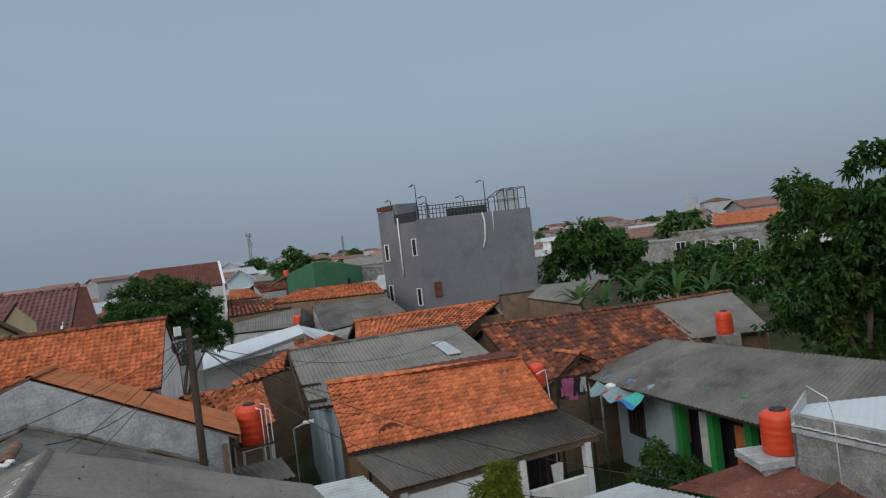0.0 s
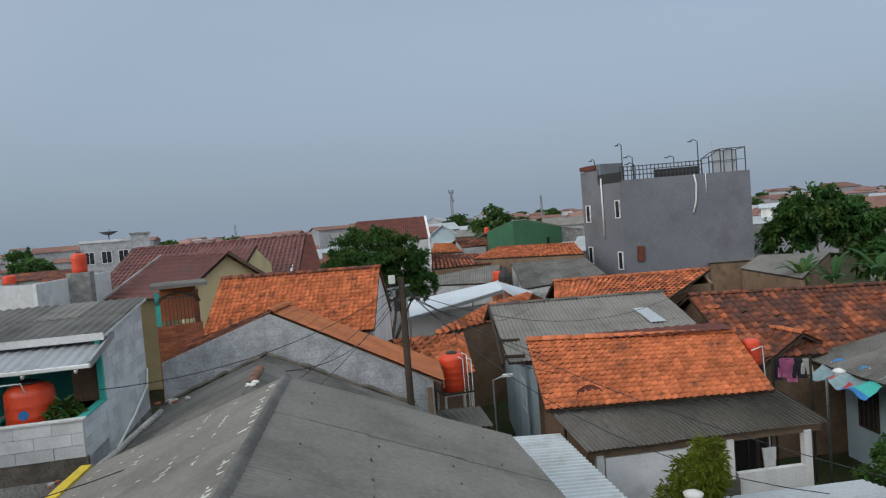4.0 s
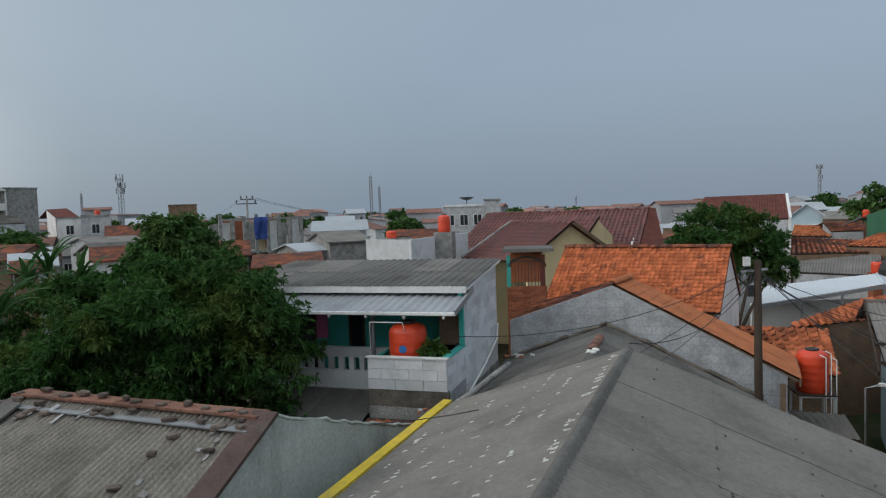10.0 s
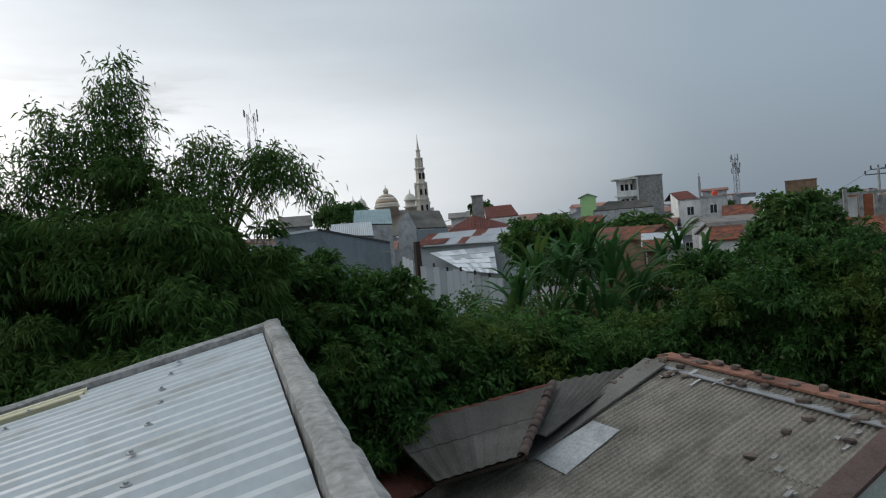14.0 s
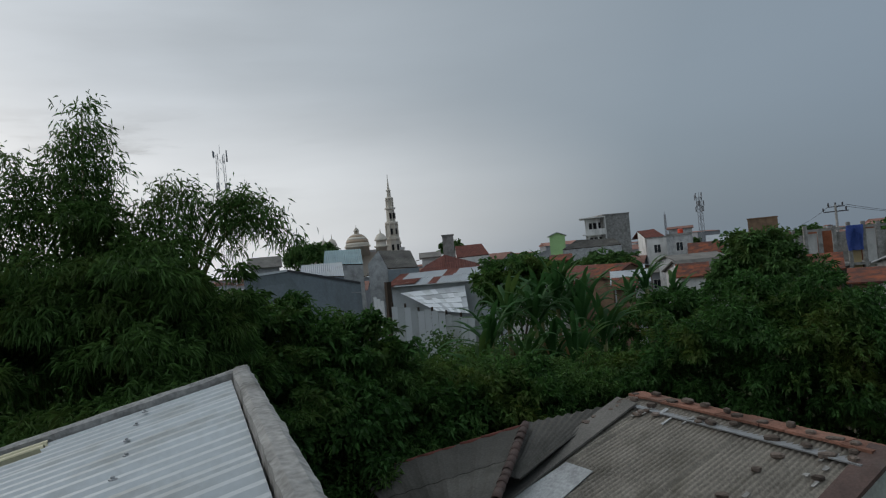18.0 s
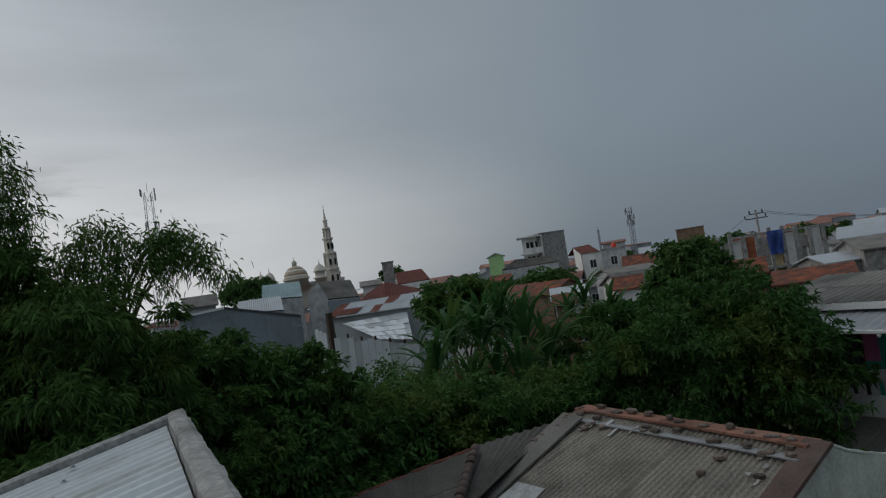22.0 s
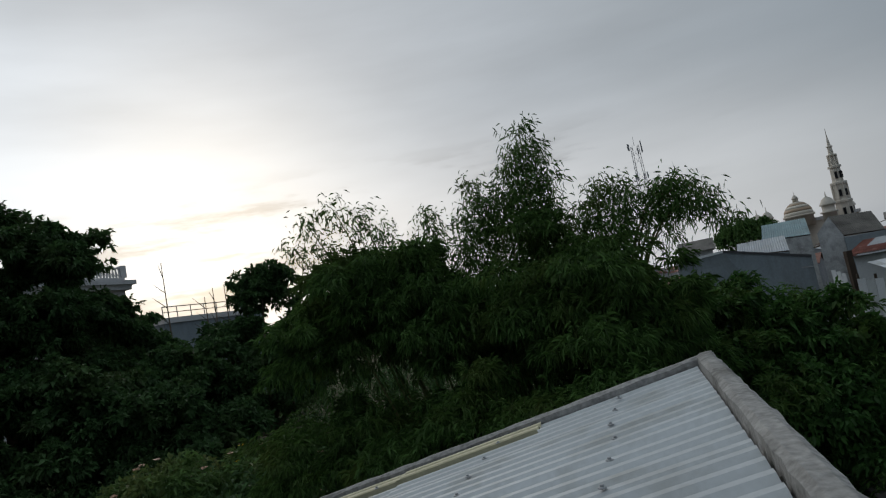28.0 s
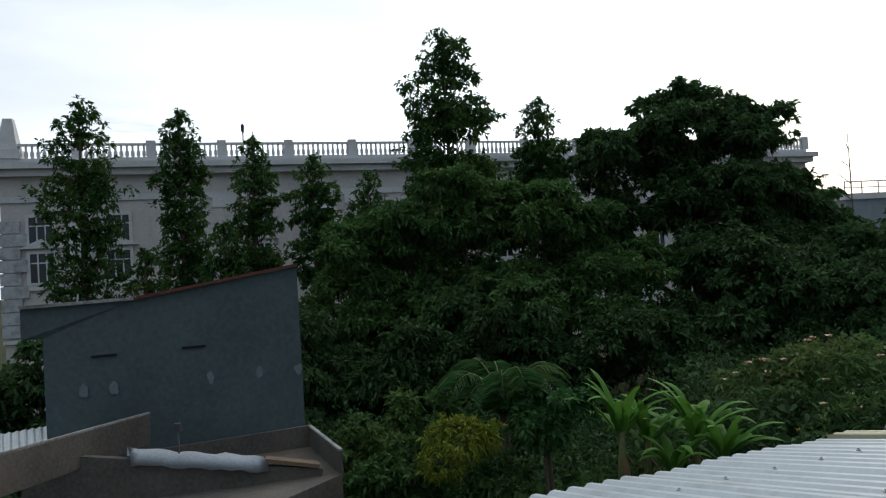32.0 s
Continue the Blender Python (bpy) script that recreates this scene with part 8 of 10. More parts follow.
# ---- middle and far distance ----
def gable_box(label, L, R, depth, rise, wall, roof, across=False, windows=0, name="house", base=0.0, flat=False, storeys=1, eave=0.3, door=None):
    """A house behind the line L-R at the height of its eaves; across: the gable faces the viewer."""
    L, R = Vector(L), Vector(R)
    fr, W = frame_of(L, R)
    z = (L.z + R.z) / 2
    h = thing(name, fr.p(W / 2, 0, base), label, "house" if name == "house" else "building", "houses" if name == "house" else "")
    q = fr.p
    if flat:
        block("wall", fr, 0, W, 0, depth, base, z, wall, h)
        block("roof", fr, -0.1, W + 0.1, -0.1, depth + 0.1, z, z + max(rise, 0.1), roof, h)
    elif across:
        wall_poly("wall", [q(0, 0, base), q(W, 0, base), q(W, 0, z), q(W / 2, 0, z + rise), q(0, 0, z)], 0.15, fr.v, wall, h)
        wall_poly("wall", [q(0, 0.15, base), q(0, depth, base), q(0, depth, z), q(0, 0.15, z)], 0.15, fr.u, wall, h)
        wall_poly("wall", [q(W, 0.15, base), q(W, depth, base), q(W, depth, z), q(W, 0.15, z)], 0.15, -fr.u, wall, h)
        for a, b in ((-eave, W / 2), (W + eave, W / 2)):
            k = rise / (W / 2)
            bm = bmesh.new()
            e = z - eave * k
            hexa(bm, [q(a, -eave, e), q(b, -eave, z + rise), q(b, depth, z + rise), q(a, depth, e), q(a, -eave, e + 0.1), q(b, -eave, z + rise + 0.1), q(b, depth, z + rise + 0.1), q(a, depth, e + 0.1)])
            bmesh.ops.recalc_face_normals(bm, faces=bm.faces[:])
            part("roof", bm, roof, h)
    else:
        block("wall", fr, 0, W, 0, depth, base, z, wall, h)
        for v0, sg in ((-eave, 1), (depth + eave, -1)):
            bm = bmesh.new()
            m = depth / 2
            e = z - eave * rise / m
            hexa(bm, [q(-eave, v0, e), q(W + eave, v0, e), q(W + eave, m, z + rise), q(-eave, m, z + rise), q(-eave, v0, e + 0.1), q(W + eave, v0, e + 0.1), q(W + eave, m, z + rise + 0.1), q(-eave, m, z + rise + 0.1)])
            bmesh.ops.recalc_face_normals(bm, faces=bm.faces[:])
            part("roof", bm, roof, h)
        for u in (0.0, W - 0.15):
            wall_poly("gable", [q(u, 0, z), q(u, depth, z), q(u, depth / 2, z + rise)], 0.15, fr.u, wall, h)
    for s in range(storeys):
        for k in range(windows):
            u = W * (k + 0.5) / windows
            zz = z - 2.2 - 3.1 * s
            if zz > base:
                window(fr, u - 0.5, u + 0.5, -0.01, zz, zz + 1.3, h, "white_wall", 1, 0, depth=0.08)
    if door:
        u0, u1, z1 = door
        block("door", fr, W * u0, W * u1, -0.06, 0.0, base, z1, "rust_red", h, "brown door")
    return h, fr, W, z


# grey shed and tin yard beyond the plot
def grey_shed():
    L, T, R = Vector((-41.45, 11.61, 8.16)), Vector((-40.10, 13.93, 8.32)), Vector((-38.99, 18.25, 7.13))
    h = thing("shed", T.xy.to_3d(), "blue-grey sheet metal shed with a brown door", "shed")
    g = lambda p: p.xy.to_3d()
    wall_poly("wall", [g(L), g(R), R, T, L], 0.1, heading_vec(66), "shed_wall", h)
    back = heading_vec(66) * 7
    sheets(Slope(L + back, T + back, T, L), "white_new", h, 1.0, 3.0, 0.2, 0.015, seed=180)
    sheets(Slope(T + back, R + back, R, T), "asb_dark", h, 1.0, 3.0, 0.2, 0.015, seed=181)
    up = Vector((0, 0, 0.05))
    beam("verge", L + up, T + up, 0.1, 0.14, "white_new", h, "pale verge sheet")
    beam("verge", T + up, R + up, 0.1, 0.14, "dark_steel", h, "dark verge board")
    fr, W = frame_of(L, R)
    block("door", fr, W * 0.57, W * 0.73, -0.08, 0.0, 3.0, R.z - 0.05, "rust_red", h, "brown door")
    block("door_panel", fr, W * 0.74, W * 0.80, -0.06, 0.0, 3.0, R.z - 0.05, "brown_wall", h, "tan sheet panel")
    beam("rail", fr.p(0.1, -0.04, L.z - 0.9), fr.p(W, -0.04, R.z - 0.55), 0.05, 0.08, "steel", h)


grey_shed()
simple_house("low house with a pale sheet roof", (-50.69, 18.76, 8.77), (-49.50, 21.70, 8.74), (-46.72, 20.57, 7.66), (-47.93, 17.58, 7.93), "pale_sheet", "shed_wall", seed=170)
simple_house("house with a weathered green roof", (-61.09, 25.10, 10.12), (-59.70, 28.26, 10.02), (-56.04, 26.63, 8.53), (-57.47, 23.39, 8.77), "teal_roof", "plaster", seed=171)
hg, sg = simple_house("grey gabled house with an asbestos roof", (-50.03, 25.27, 9.45), (-50.10, 28.32, 9.27), (-47.23, 27.30, 7.83), (-46.64, 24.21, 7.95), "asb_dark", "plaster", seed=172)
wall_poly("gable", [(-47.39, 22.94, 0.00), (-46.55, 24.17, 0.00), (-46.55, 24.17, 7.95), (-46.91, 23.69, 9.36), (-47.39, 22.95, 8.38)], 0.15, heading_vec(60), "plaster", hg)
block("lean_to", Frame(Vector((-45.74, 23.78, 0.00)), 62), 0, 2.4, 0, 1.0, 0, 7.77, "shed_wall", hg)
simple_house("house with a red sheet roof", (-43.87, 26.11, 7.92), (-42.28, 26.79, 8.56), (-38.88, 24.68, 7.01), (-40.05, 22.73, 7.15), "rust_red", "plaster", seed=173)
simple_house("house with a red sheet roof and a bent ridge", (-42.28, 26.79, 8.56), (-40.87, 28.89, 7.68), (-37.59, 26.60, 6.97), (-38.88, 24.68, 7.01), "rust_red", "plaster", seed=174)
simple_house("house with a dark red roof beside a tank tower", (-71.90, 47.27, 9.86), (-69.99, 50.06, 9.93), (-66.24, 48.42, 8.47), (-68.51, 45.15, 8.39), "rust_red", "white_wall", seed=175)
gable_box("slim unfinished concrete tower with an open top", (-77.81, 49.19, 11.59), (-76.98, 50.48, 11.54), 2.0, 0.15, "concrete", "concrete", flat=True)
gable_box("white walled house behind the red roof", (-64.71, 38.01, 8.74), (-63.74, 39.62, 8.64), 4.0, 0.5, "white_wall", "asb")
gable_box("low house with a grey hipped roof", (-67.26, 19.58, 9.18), (-66.41, 22.28, 9.05), 5.0, 1.0, "plaster", "asb_dark")


def tin_yard():
    a, b = Vector((-30.20, 15.73, 6.07)), Vector((-25.59, 17.59, 5.23))
    h = thing("fence", a.xy.to_3d(), "fence of whitish corrugated sheets on dark posts", "fence")
    fr, L = frame_of(a, b)
    n = 12
    rnd = random.Random(3)
    for k in range(n):
        u0, u1 = L * k / n, L * (k + 1) / n - 0.03
        zt = a.z + (b.z - a.z) * k / n + rnd.uniform(-.1, .1)
        sl = Slope(fr.p(u0, 0, zt), fr.p(u1, 0, zt), fr.p(u1, -0.02, zt - 3.2), fr.p(u0, -0.02, zt - 3.2))
        sheets(sl, "white_new" if rnd.random() < 0.6 else "white_sheet", h, 0.9, 4.0, 0.15, 0.015, "fence_panel", seed=400 + k)
        if k % 2 == 0:
            beam("post", fr.p(u0, 0.06, 0), fr.p(u0, 0.06, zt + 0.2), 0.08, 0.08, "wood_dark", h)
    c, d = Vector((-31.92, 16.75, 6.95)), Vector((-27.84, 19.60, 7.02))
    f2, L2 = frame_of(c, d)
    g = thing("house", f2.p(L2 / 2, 0, 0), "shack with patched tin sheet walls and rusty roof", "house", "houses")
    block("wall", f2, 0, L2, 0, 4, 0, min(c.z, d.z) - 0.02, "white_sheet", g)
    sl = Slope(f2.p(-0.2, 1.6, c.z + 0.62), f2.p(L2, 1.6, d.z + 0.62), f2.p(L2 + 0.2, -0.3, d.z), f2.p(-0.3, -0.3, c.z))
    sheets(sl, "pale_sheet", g, 0.6, 0.9, 0.12, 0.02, seed=420, alt="rust")
    sheets(Slope(sl.at(0.05, 0.55, 0.05), sl.at(0.34, 0.55, 0.05), sl.at(0.33, 0.95, 0.05), sl.at(0.04, 0.95, 0.05)), "rust", g, 0.5, 0.5, 0.12, 0.02, seed=422)
    # lower roof patched with many small sheets
    low = Slope((-30.99, 16.80, 6.58), (-28.31, 18.93, 6.71), (-26.41, 17.80, 5.53), (-27.75, 16.82, 5.71))
    rp = random.Random(9)
    for j in range(5):
        for i in range(9):
            s0, s1, t0, t1 = i / 9 - 0.01, (i + 1) / 9 + 0.015, j / 5 - 0.02, (j + 1) / 5 + 0.03
            lift = 0.01 + 0.012 * ((i + j) % 2) + rp.uniform(0, 0.02)
            q = [low.at(s0, t0, lift), low.at(s1, t0, lift), low.at(s1, t1, lift + 0.02), low.at(s0, t1, lift + 0.02)]
            raw("roof_patch", q + [p - low.n * 0.008 for p in q], [(3, 2, 1, 0), (4, 5, 6, 7), (0, 1, 5, 4), (1, 2, 6, 5), (2, 3, 7, 6), (3, 0, 4, 7)], rp.choice(("white_new", "white_sheet", "pale_sheet")), g)
    p = Vector((-31.13, 16.10, 7.26))
    beam("post", (p.x, p.y, 0), p, 0.26, 0.26, "wood_dark", g)
    e0, e1 = Vector((-32.39, 15.83, 6.49)), Vector((-31.61, 16.06, 6.32))
    f3, L3 = frame_of(e0, e1)
    w = thing("fence", e0.xy.to_3d(), "short white sheet fence beside a dark post", "fence")
    for k in range(3):
        block("fence_panel", f3, L3 * k / 3, L3 * (k + 0.9) / 3, 0, 0.03, 3.0, e0.z - 0.1 * k, "white_new", w)


tin_yard()


# ---- mosque ----
def mosque():
    c = polar(61.9, 255, 0)
    m = thing("minaret", c, "slender cream minaret with balconies and a pointed spire", "minaret")
    prof = [((2.7, 0), (2.7, 14), (2.5, 18.0)), ((2.9, 18.0), (2.9, 18.7), (2.35, 18.9), (2.2, 24.0)), ((2.6, 24.0), (2.6, 24.7), (1.75, 24.9), (1.6, 29.6)), ((2.1, 29.6), (2.1, 30.2), (1.3, 30.4), (1.15, 33.6)), ((1.6, 33.6), (1.6, 34.0), (0.85, 34.2), (0.7, 36.6)), ((1.0, 36.6), (1.0, 36.9), (0.55, 37.1), (0.2, 40), (0.04, 43))]
    for k, p in enumerate(prof):
        lathe("tier", list(p), c, "mosque", m, n=8)
    for k in range(8):
        a = math.tau * k / 8
        lathe("column", [(0.2, 18.9), (0.2, 23.9)], c + Vector((math.cos(a) * 2.4, math.sin(a) * 2.4, 0)), "mosque", m, n=5)
        lathe("column", [(0.16, 30.3), (0.16, 33.5)], c + Vector((math.cos(a) * 1.4, math.sin(a) * 1.4, 0)), "mosque", m, n=5)
    for zz in (14, 20, 26):
        for a in range(4):
            f = Frame(c, 60 + 45 * a)
            # openings are solid near-black blocks, their inner shade painted
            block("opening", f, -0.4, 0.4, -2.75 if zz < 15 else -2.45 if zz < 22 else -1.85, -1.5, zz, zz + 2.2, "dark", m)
    d0 = polar(64.9, 254, 0)
    b = thing("mosque", d0, "mosque with a large tiled dome and four small domes", "mosque")
    f = Frame(d0, 65)
    block("hall", f, -17, 17, 0, 24, 0, 14.0, "mosque", b)
    block("cornice", f, -17.5, 17.5, -0.5, 24.5, 14.0, 15.0, "mansion_trim", b)
    lathe("drum", [(4.4, 13), (4.4, 16.2), (4.9, 16.3), (4.9, 16.9)], d0, "mosque", b, n=20)
    for k in range(6):
        a0, a1 = math.pi / 2 * k / 6, math.pi / 2 * (k + 1) / 6
        lathe("dome_course", [(4.5 * math.cos(a0), 16.8 + 4.7 * math.sin(a0)), (4.5 * math.cos((a0 + a1) / 2) * 1.01, 16.8 + 4.7 * math.sin((a0 + a1) / 2)), (max(0.5, 4.5 * math.cos(a1)), 16.8 + 4.7 * math.sin(a1))], d0, "gold" if k % 2 else "mosque", b, n=20)
    lathe("lantern", [(0.9, 21.2), (0.9, 22.3), (1.1, 22.4), (0.7, 23.2), (0.12, 23.8), (0.04, 25.0)], d0, "mosque", b, n=10)
    for az, d, r, z0 in ((62.9, 246, 1.9, 13.8), (67.0, 250, 1.5, 13.4), (67.7, 252, 1.5, 13.2), (61.6, 262, 1.6, 12.6)):
        p = polar(az, d, 0)
        lathe("turret", [(r * 1.1, 0), (r * 1.1, z0 + 1.5), (r * 1.4, z0 + 1.6), (r * 1.4, z0 + 2.1), (r, z0 + 2.2), (r, z0 + 4.0), (r * 1.3, z0 + 4.1), (r * 1.2, z0 + 4.5), (r * 0.8, z0 + 6.0), (r * 0.15, z0 + 6.8), (0.05, z0 + 8.4)], p, "mosque", b, n=10)


mosque()
broad_tree("dark tree before the mosque", [blob(68.9, 150, 11.6, 4.2, 4.2, 3.0), blob(67.6, 150, 11.9, 3.0, 3.0, 2.4), blob(69.9, 150, 10.8, 3.2, 3.2, 2.2), blob(57.0, 160, 10.6, 3.0, 3.0, 2.0)], polar(68.9, 150, 0), "leaf_dark", 441, 0.3, per_area=2.2, length=0.8, width=0.42)


def lattice_tower(az, d, z0, z1, w0, w1, label, seed, antennas=True):
    """A braced three-dimensional steel mast with aerials."""
    c = polar(az, d, 0)
    t = thing("radio_mast", c, label, "mast", "radio masts")
    rnd = random.Random(seed)
    bm = bmesh.new()
    n = max(6, int((z1 - z0) / (w0 * 1.2)))
    r = max(0.05, d * 0.0003)
    for k in range(4):
        a = math.pi / 4 + k * math.pi / 2
        cs, sn = math.cos(a), math.sin(a)
        cs2, sn2 = math.cos(a + math.pi / 2), math.sin(a + math.pi / 2)
        beam_bm(bm, c + Vector((cs * w0, sn * w0, z0)), c + Vector((cs * w1, sn * w1, z1)), r * 1.6, r * 1.6)
        for i in range(n):
            s0, s1 = i / n, (i + 1) / n
            wa, wb = w0 + (w1 - w0) * s0, w0 + (w1 - w0) * s1
            za, zb = z0 + (z1 - z0) * s0, z0 + (z1 - z0) * s1
            p = (cs, sn, cs2, sn2) if i % 2 else (cs2, sn2, cs, sn)
            beam_bm(bm, c + Vector((p[0] * wa, p[1] * wa, za)), c + Vector((p[2] * wb, p[3] * wb, zb)), r, r)
    part("lattice", bm, "lattice", t)
    beam("spike", c + Vector((0, 0, z1)), c + Vector((0, 0, z1 + (z1 - z0) * 0.06)), r * 1.5, r * 1.5, "lattice", t)
    if antennas:
        for k in range(12):
            a, z = rnd.uniform(0, 6.28), z1 - (z1 - z0) * rnd.choice((0.02, 0.05, 0.14, 0.22))
            p = c + Vector((math.cos(a) * (w1 + 0.5), math.sin(a) * (w1 + 0.5), z))
            beam("aerial", p, p + Vector((0, 0, 1.6)), 0.3, 0.22, "lattice", t)


lattice_tower(-17.98, 300, 0, 19.5, 0.7, 0.6, "slender mobile phone mast far off", 1)
lattice_tower(36.6, 223, 0, 21.0, 0.9, 0.7, "grey lattice mobile phone mast", 2)
lattice_tower(75.4, 171, 0, 39.0, 2.2, 1.1, "tall lattice mobile phone mast behind the bamboo", 3)
lattice_tower(17.2, 230, 0, 20.5, 0.6, 0.5, "slender guyed steel mast", 4, False)
lattice_tower(16.5, 210, 0, 16.0, 0.4, 0.3, "thin guyed steel mast", 5, False)
lattice_tower(39.3, 260, 0, 18.0, 0.5, 0.3, "thin distant steel mast", 6, False)
lattice_tower(-25.5, 280, 0, 14.5, 0.5, 0.4, "thin distant steel mast", 7, False)
lattice_tower(69.8, 200, 0, 17.5, 0.6, 0.5, "small red and white mast", 8, False)
lattice_tower(0.0, 320, 0, 12.5, 0.5, 0.4, "faint mast on the horizon", 9, False)


def power_pole():
    c = polar(27.3, 114, 0)
    t = thing("power_pole", c, "tall concrete power pole with cross arm and insulators", "power pole")
    tube("pole", [c, c + Vector((0, 0, 11.2))], 0.24, "concrete", t, n=8, r2=0.16)
    s = heading_vec(27.3 - 90)
    beam("cross_arm", c + s * -1.6 + Vector((0, 0, 10.2)), c + s * 1.6 + Vector((0, 0, 10.2)), 0.16, 0.16, "dark_steel", t)
    beam("cross_arm", c + s * -1.0 + Vector((0, 0, 10.9)), c + s * 1.2 + Vector((0, 0, 10.9)), 0.14, 0.14, "dark_steel", t)
    for k in (-1.6, -0.9, 0.0, 0.9, 1.3):
        lathe("insulator", [(0.1, 0), (0.14, 0.25), (0.1, 0.5)], c + s * k + Vector((0, 0, 10.3 if abs(k) > 1 else 11.0)), "dark_steel", t, n=6)
    w = thing("power_lines", c + Vector((0, 0, 11)), "black overhead power lines", "cable")
    for k, (az, d, z) in enumerate(((14.5, 200, 9.6), (14.0, 200, 9.2), (33, 180, 9.4))):
        e = polar(az, d, z)
        a = c + s * (1.3 - k) + Vector((0, 0, 11.1))
        tube("cable", [a.lerp(e, q / 12) - Vector((0, 0, 2.4 * 4 * (q / 12) * (1 - q / 12))) for q in range(13)], 0.028, "cable", w, n=4)


power_pole()

# ---- named far buildings ----


def white_front():
    """Open-fronted white storeys beside the bare block."""
    A, B = Vector((-97.47, 94.92, 14.13)), Vector((-94.44, 97.93, 14.48))
    fr, W = frame_of(A, B)
    z = A.z
    h = thing("building", fr.p(W / 2, 0, 0), "white storeyed building with open galleries", "building")
    block("wall", fr, 0.2, W, 1.6, 6.0, 0, z - 0.2, "white_wall", h)
    block("roof", fr, -0.8, W, -0.6, 6.2, z - 0.2, z, "white_wall", h)
    for k, zf in enumerate((z - 3.3, z - 6.2)):
        block("floor_slab", fr, -0.4, W, -0.3, 1.6, zf - 0.25, zf, "white_wall", h)
        block("parapet", fr, W * 0.35 if k else 0.6, W, -0.25, -0.1, zf, zf + 0.95, "white_wall", h)
        for u in (0.2, 0.42, 0.66, 0.9):
            # gallery openings are near-black plates with the shade painted in
            block("opening", fr, W * u, W * u + 0.7, 1.54, 1.62, zf + 0.1, zf + 2.2, "dark", h)
    for u in (0.2, 0.6, 0.97):
        block("column", fr, W * u - 0.12, W * u + 0.12, -0.2, 0.04, 0, z - 0.2, "white_wall", h)


white_front()
gable_box("bare grey concrete building block", (-94.81, 97.61, 14.31), (-92.51, 102.50, 14.29), 8.0, 0.2, "concrete", "concrete", flat=True, name="building")
simple_house("dark roofed hall with a grey block wall", (-72.49, 68.96, 9.45), (-68.79, 72.64, 9.22), (-64.03, 68.89, 8.24), (-69.53, 63.34, 8.23), "asb_old", "plaster", seed=176)
gable_box("lime green gabled house", (-82.65, 72.66, 10.61), (-81.00, 74.50, 10.56), 6.0, 0.5, "lime", "white_sheet", True)
simple_house("white house with a red gable roof", (-71.65, 80.88, 10.03), (-69.81, 82.47, 10.14), (-66.11, 80.35, 8.86), (-68.23, 78.56, 8.87), "rust_red", "white_wall", seed=177)
gable_box("white walled yard house", (-67.41, 77.94, 8.68), (-65.31, 79.71, 8.68), 4.0, 0.15, "white_wall", "concrete", flat=True, windows=1)
gable_box("grey house with one window", (-63.43, 77.41, 8.73), (-60.83, 79.47, 8.77), 6.0, 0.3, "plaster", "concrete", flat=True, windows=1)
gable_box("low house with an orange roof", (-55.01, 71.33, 6.26), (-52.03, 73.54, 6.31), 6.0, 1.2, "white_wall", "tile_dark")
gable_box("plain brown block building", (-82.33, 125.49, 11.12), (-77.68, 128.42, 10.85), 8.0, 0.2, "brown_wall", "brown_wall", flat=True, name="building")
gable_box("grey house with a canopy roof", (-78.90, 97.01, 10.05), (-75.85, 99.42, 10.16), 4.0, 0.35, "plaster", "far_roof")
water_tank(Vector((-76.15, 96.65, 9.17)), 0.45, 0.9, "red water tank on a far house")


def building_site():
    a, b = Vector((-45.52, 80.37, 7.9)), Vector((-36.48, 89.22, 7.6))
    fr, L = frame_of(a, b)
    h = thing("building_site", fr.p(L / 2, 0, 0), "unfinished row of houses in raw concrete frame", "building")
    z = a.z
    rnd = random.Random(12)
    for k in range(8):
        u0, u1 = L * k / 8, L * (k + 1) / 8
        if k in (0, 3, 4, 6):
            block("infill_wall", fr, u0 + 0.3, u1, 0.6 + 0.3 * (k % 2), 0.8 + 0.3 * (k % 2), 0, z - 0.4 + rnd.uniform(-.5, .3), "cream_wall" if k % 2 else "white_wall", h)
        block("column", fr, u0, u0 + 0.4, 0, 0.4, 0, z + rnd.uniform(-.1, .8), "concrete", h)
        block("column", fr, u0, u0 + 0.3, 5, 5.3, 0, z, "concrete", h)
        block("infill_wall", fr, u0, u1, 5.3, 5.5, 0, z - rnd.uniform(0, 1), "brick" if k % 3 else "concrete", h)
    block("floor_slab", fr, 0, L, 0.1, 5, 3.2, 3.5, "concrete", h)
    block("ring_beam", fr, 0, L, 0.05, 0.35, z - 0.3, z, "concrete", h)
    t = thing("tarpaulin", fr.p(L * 0.42, -0.1, z), "bright blue tarpaulin hung on the building site", "tarpaulin")
    bm = bmesh.new()
    rows = [[bm.verts.new(fr.p(L * 0.36 + L * 0.14 * i / 6, -0.25 + 0.25 * math.sin(i * 1.8 + j), z + 0.1 - 0.75 * j)) for i in range(7)] for j in range(5)]
    for r0, r1 in zip(rows, rows[1:]):
        for k in range(6):
            bm.faces.new((r0[k], r0[k + 1], r1[k + 1], r1[k]))
    bmesh.ops.solidify(bm, geom=bm.faces[:], thickness=0.03)
    part("sheet", bm, "blue", t, smooth=True)


building_site()
gable_box("modern flat roofed house with a satellite dish", (-15.16, 76.93, 8.38), (-10.44, 77.72, 8.35), 7.0, 0.25, "plaster", "white_wall", flat=True, windows=3, name="building")
gable_box("grey stair tower of a flat roofed house", (-10.30, 76.73, 8.99), (-8.51, 76.94, 8.98), 5.0, 0.15, "plaster", "concrete", flat=True, name="building")


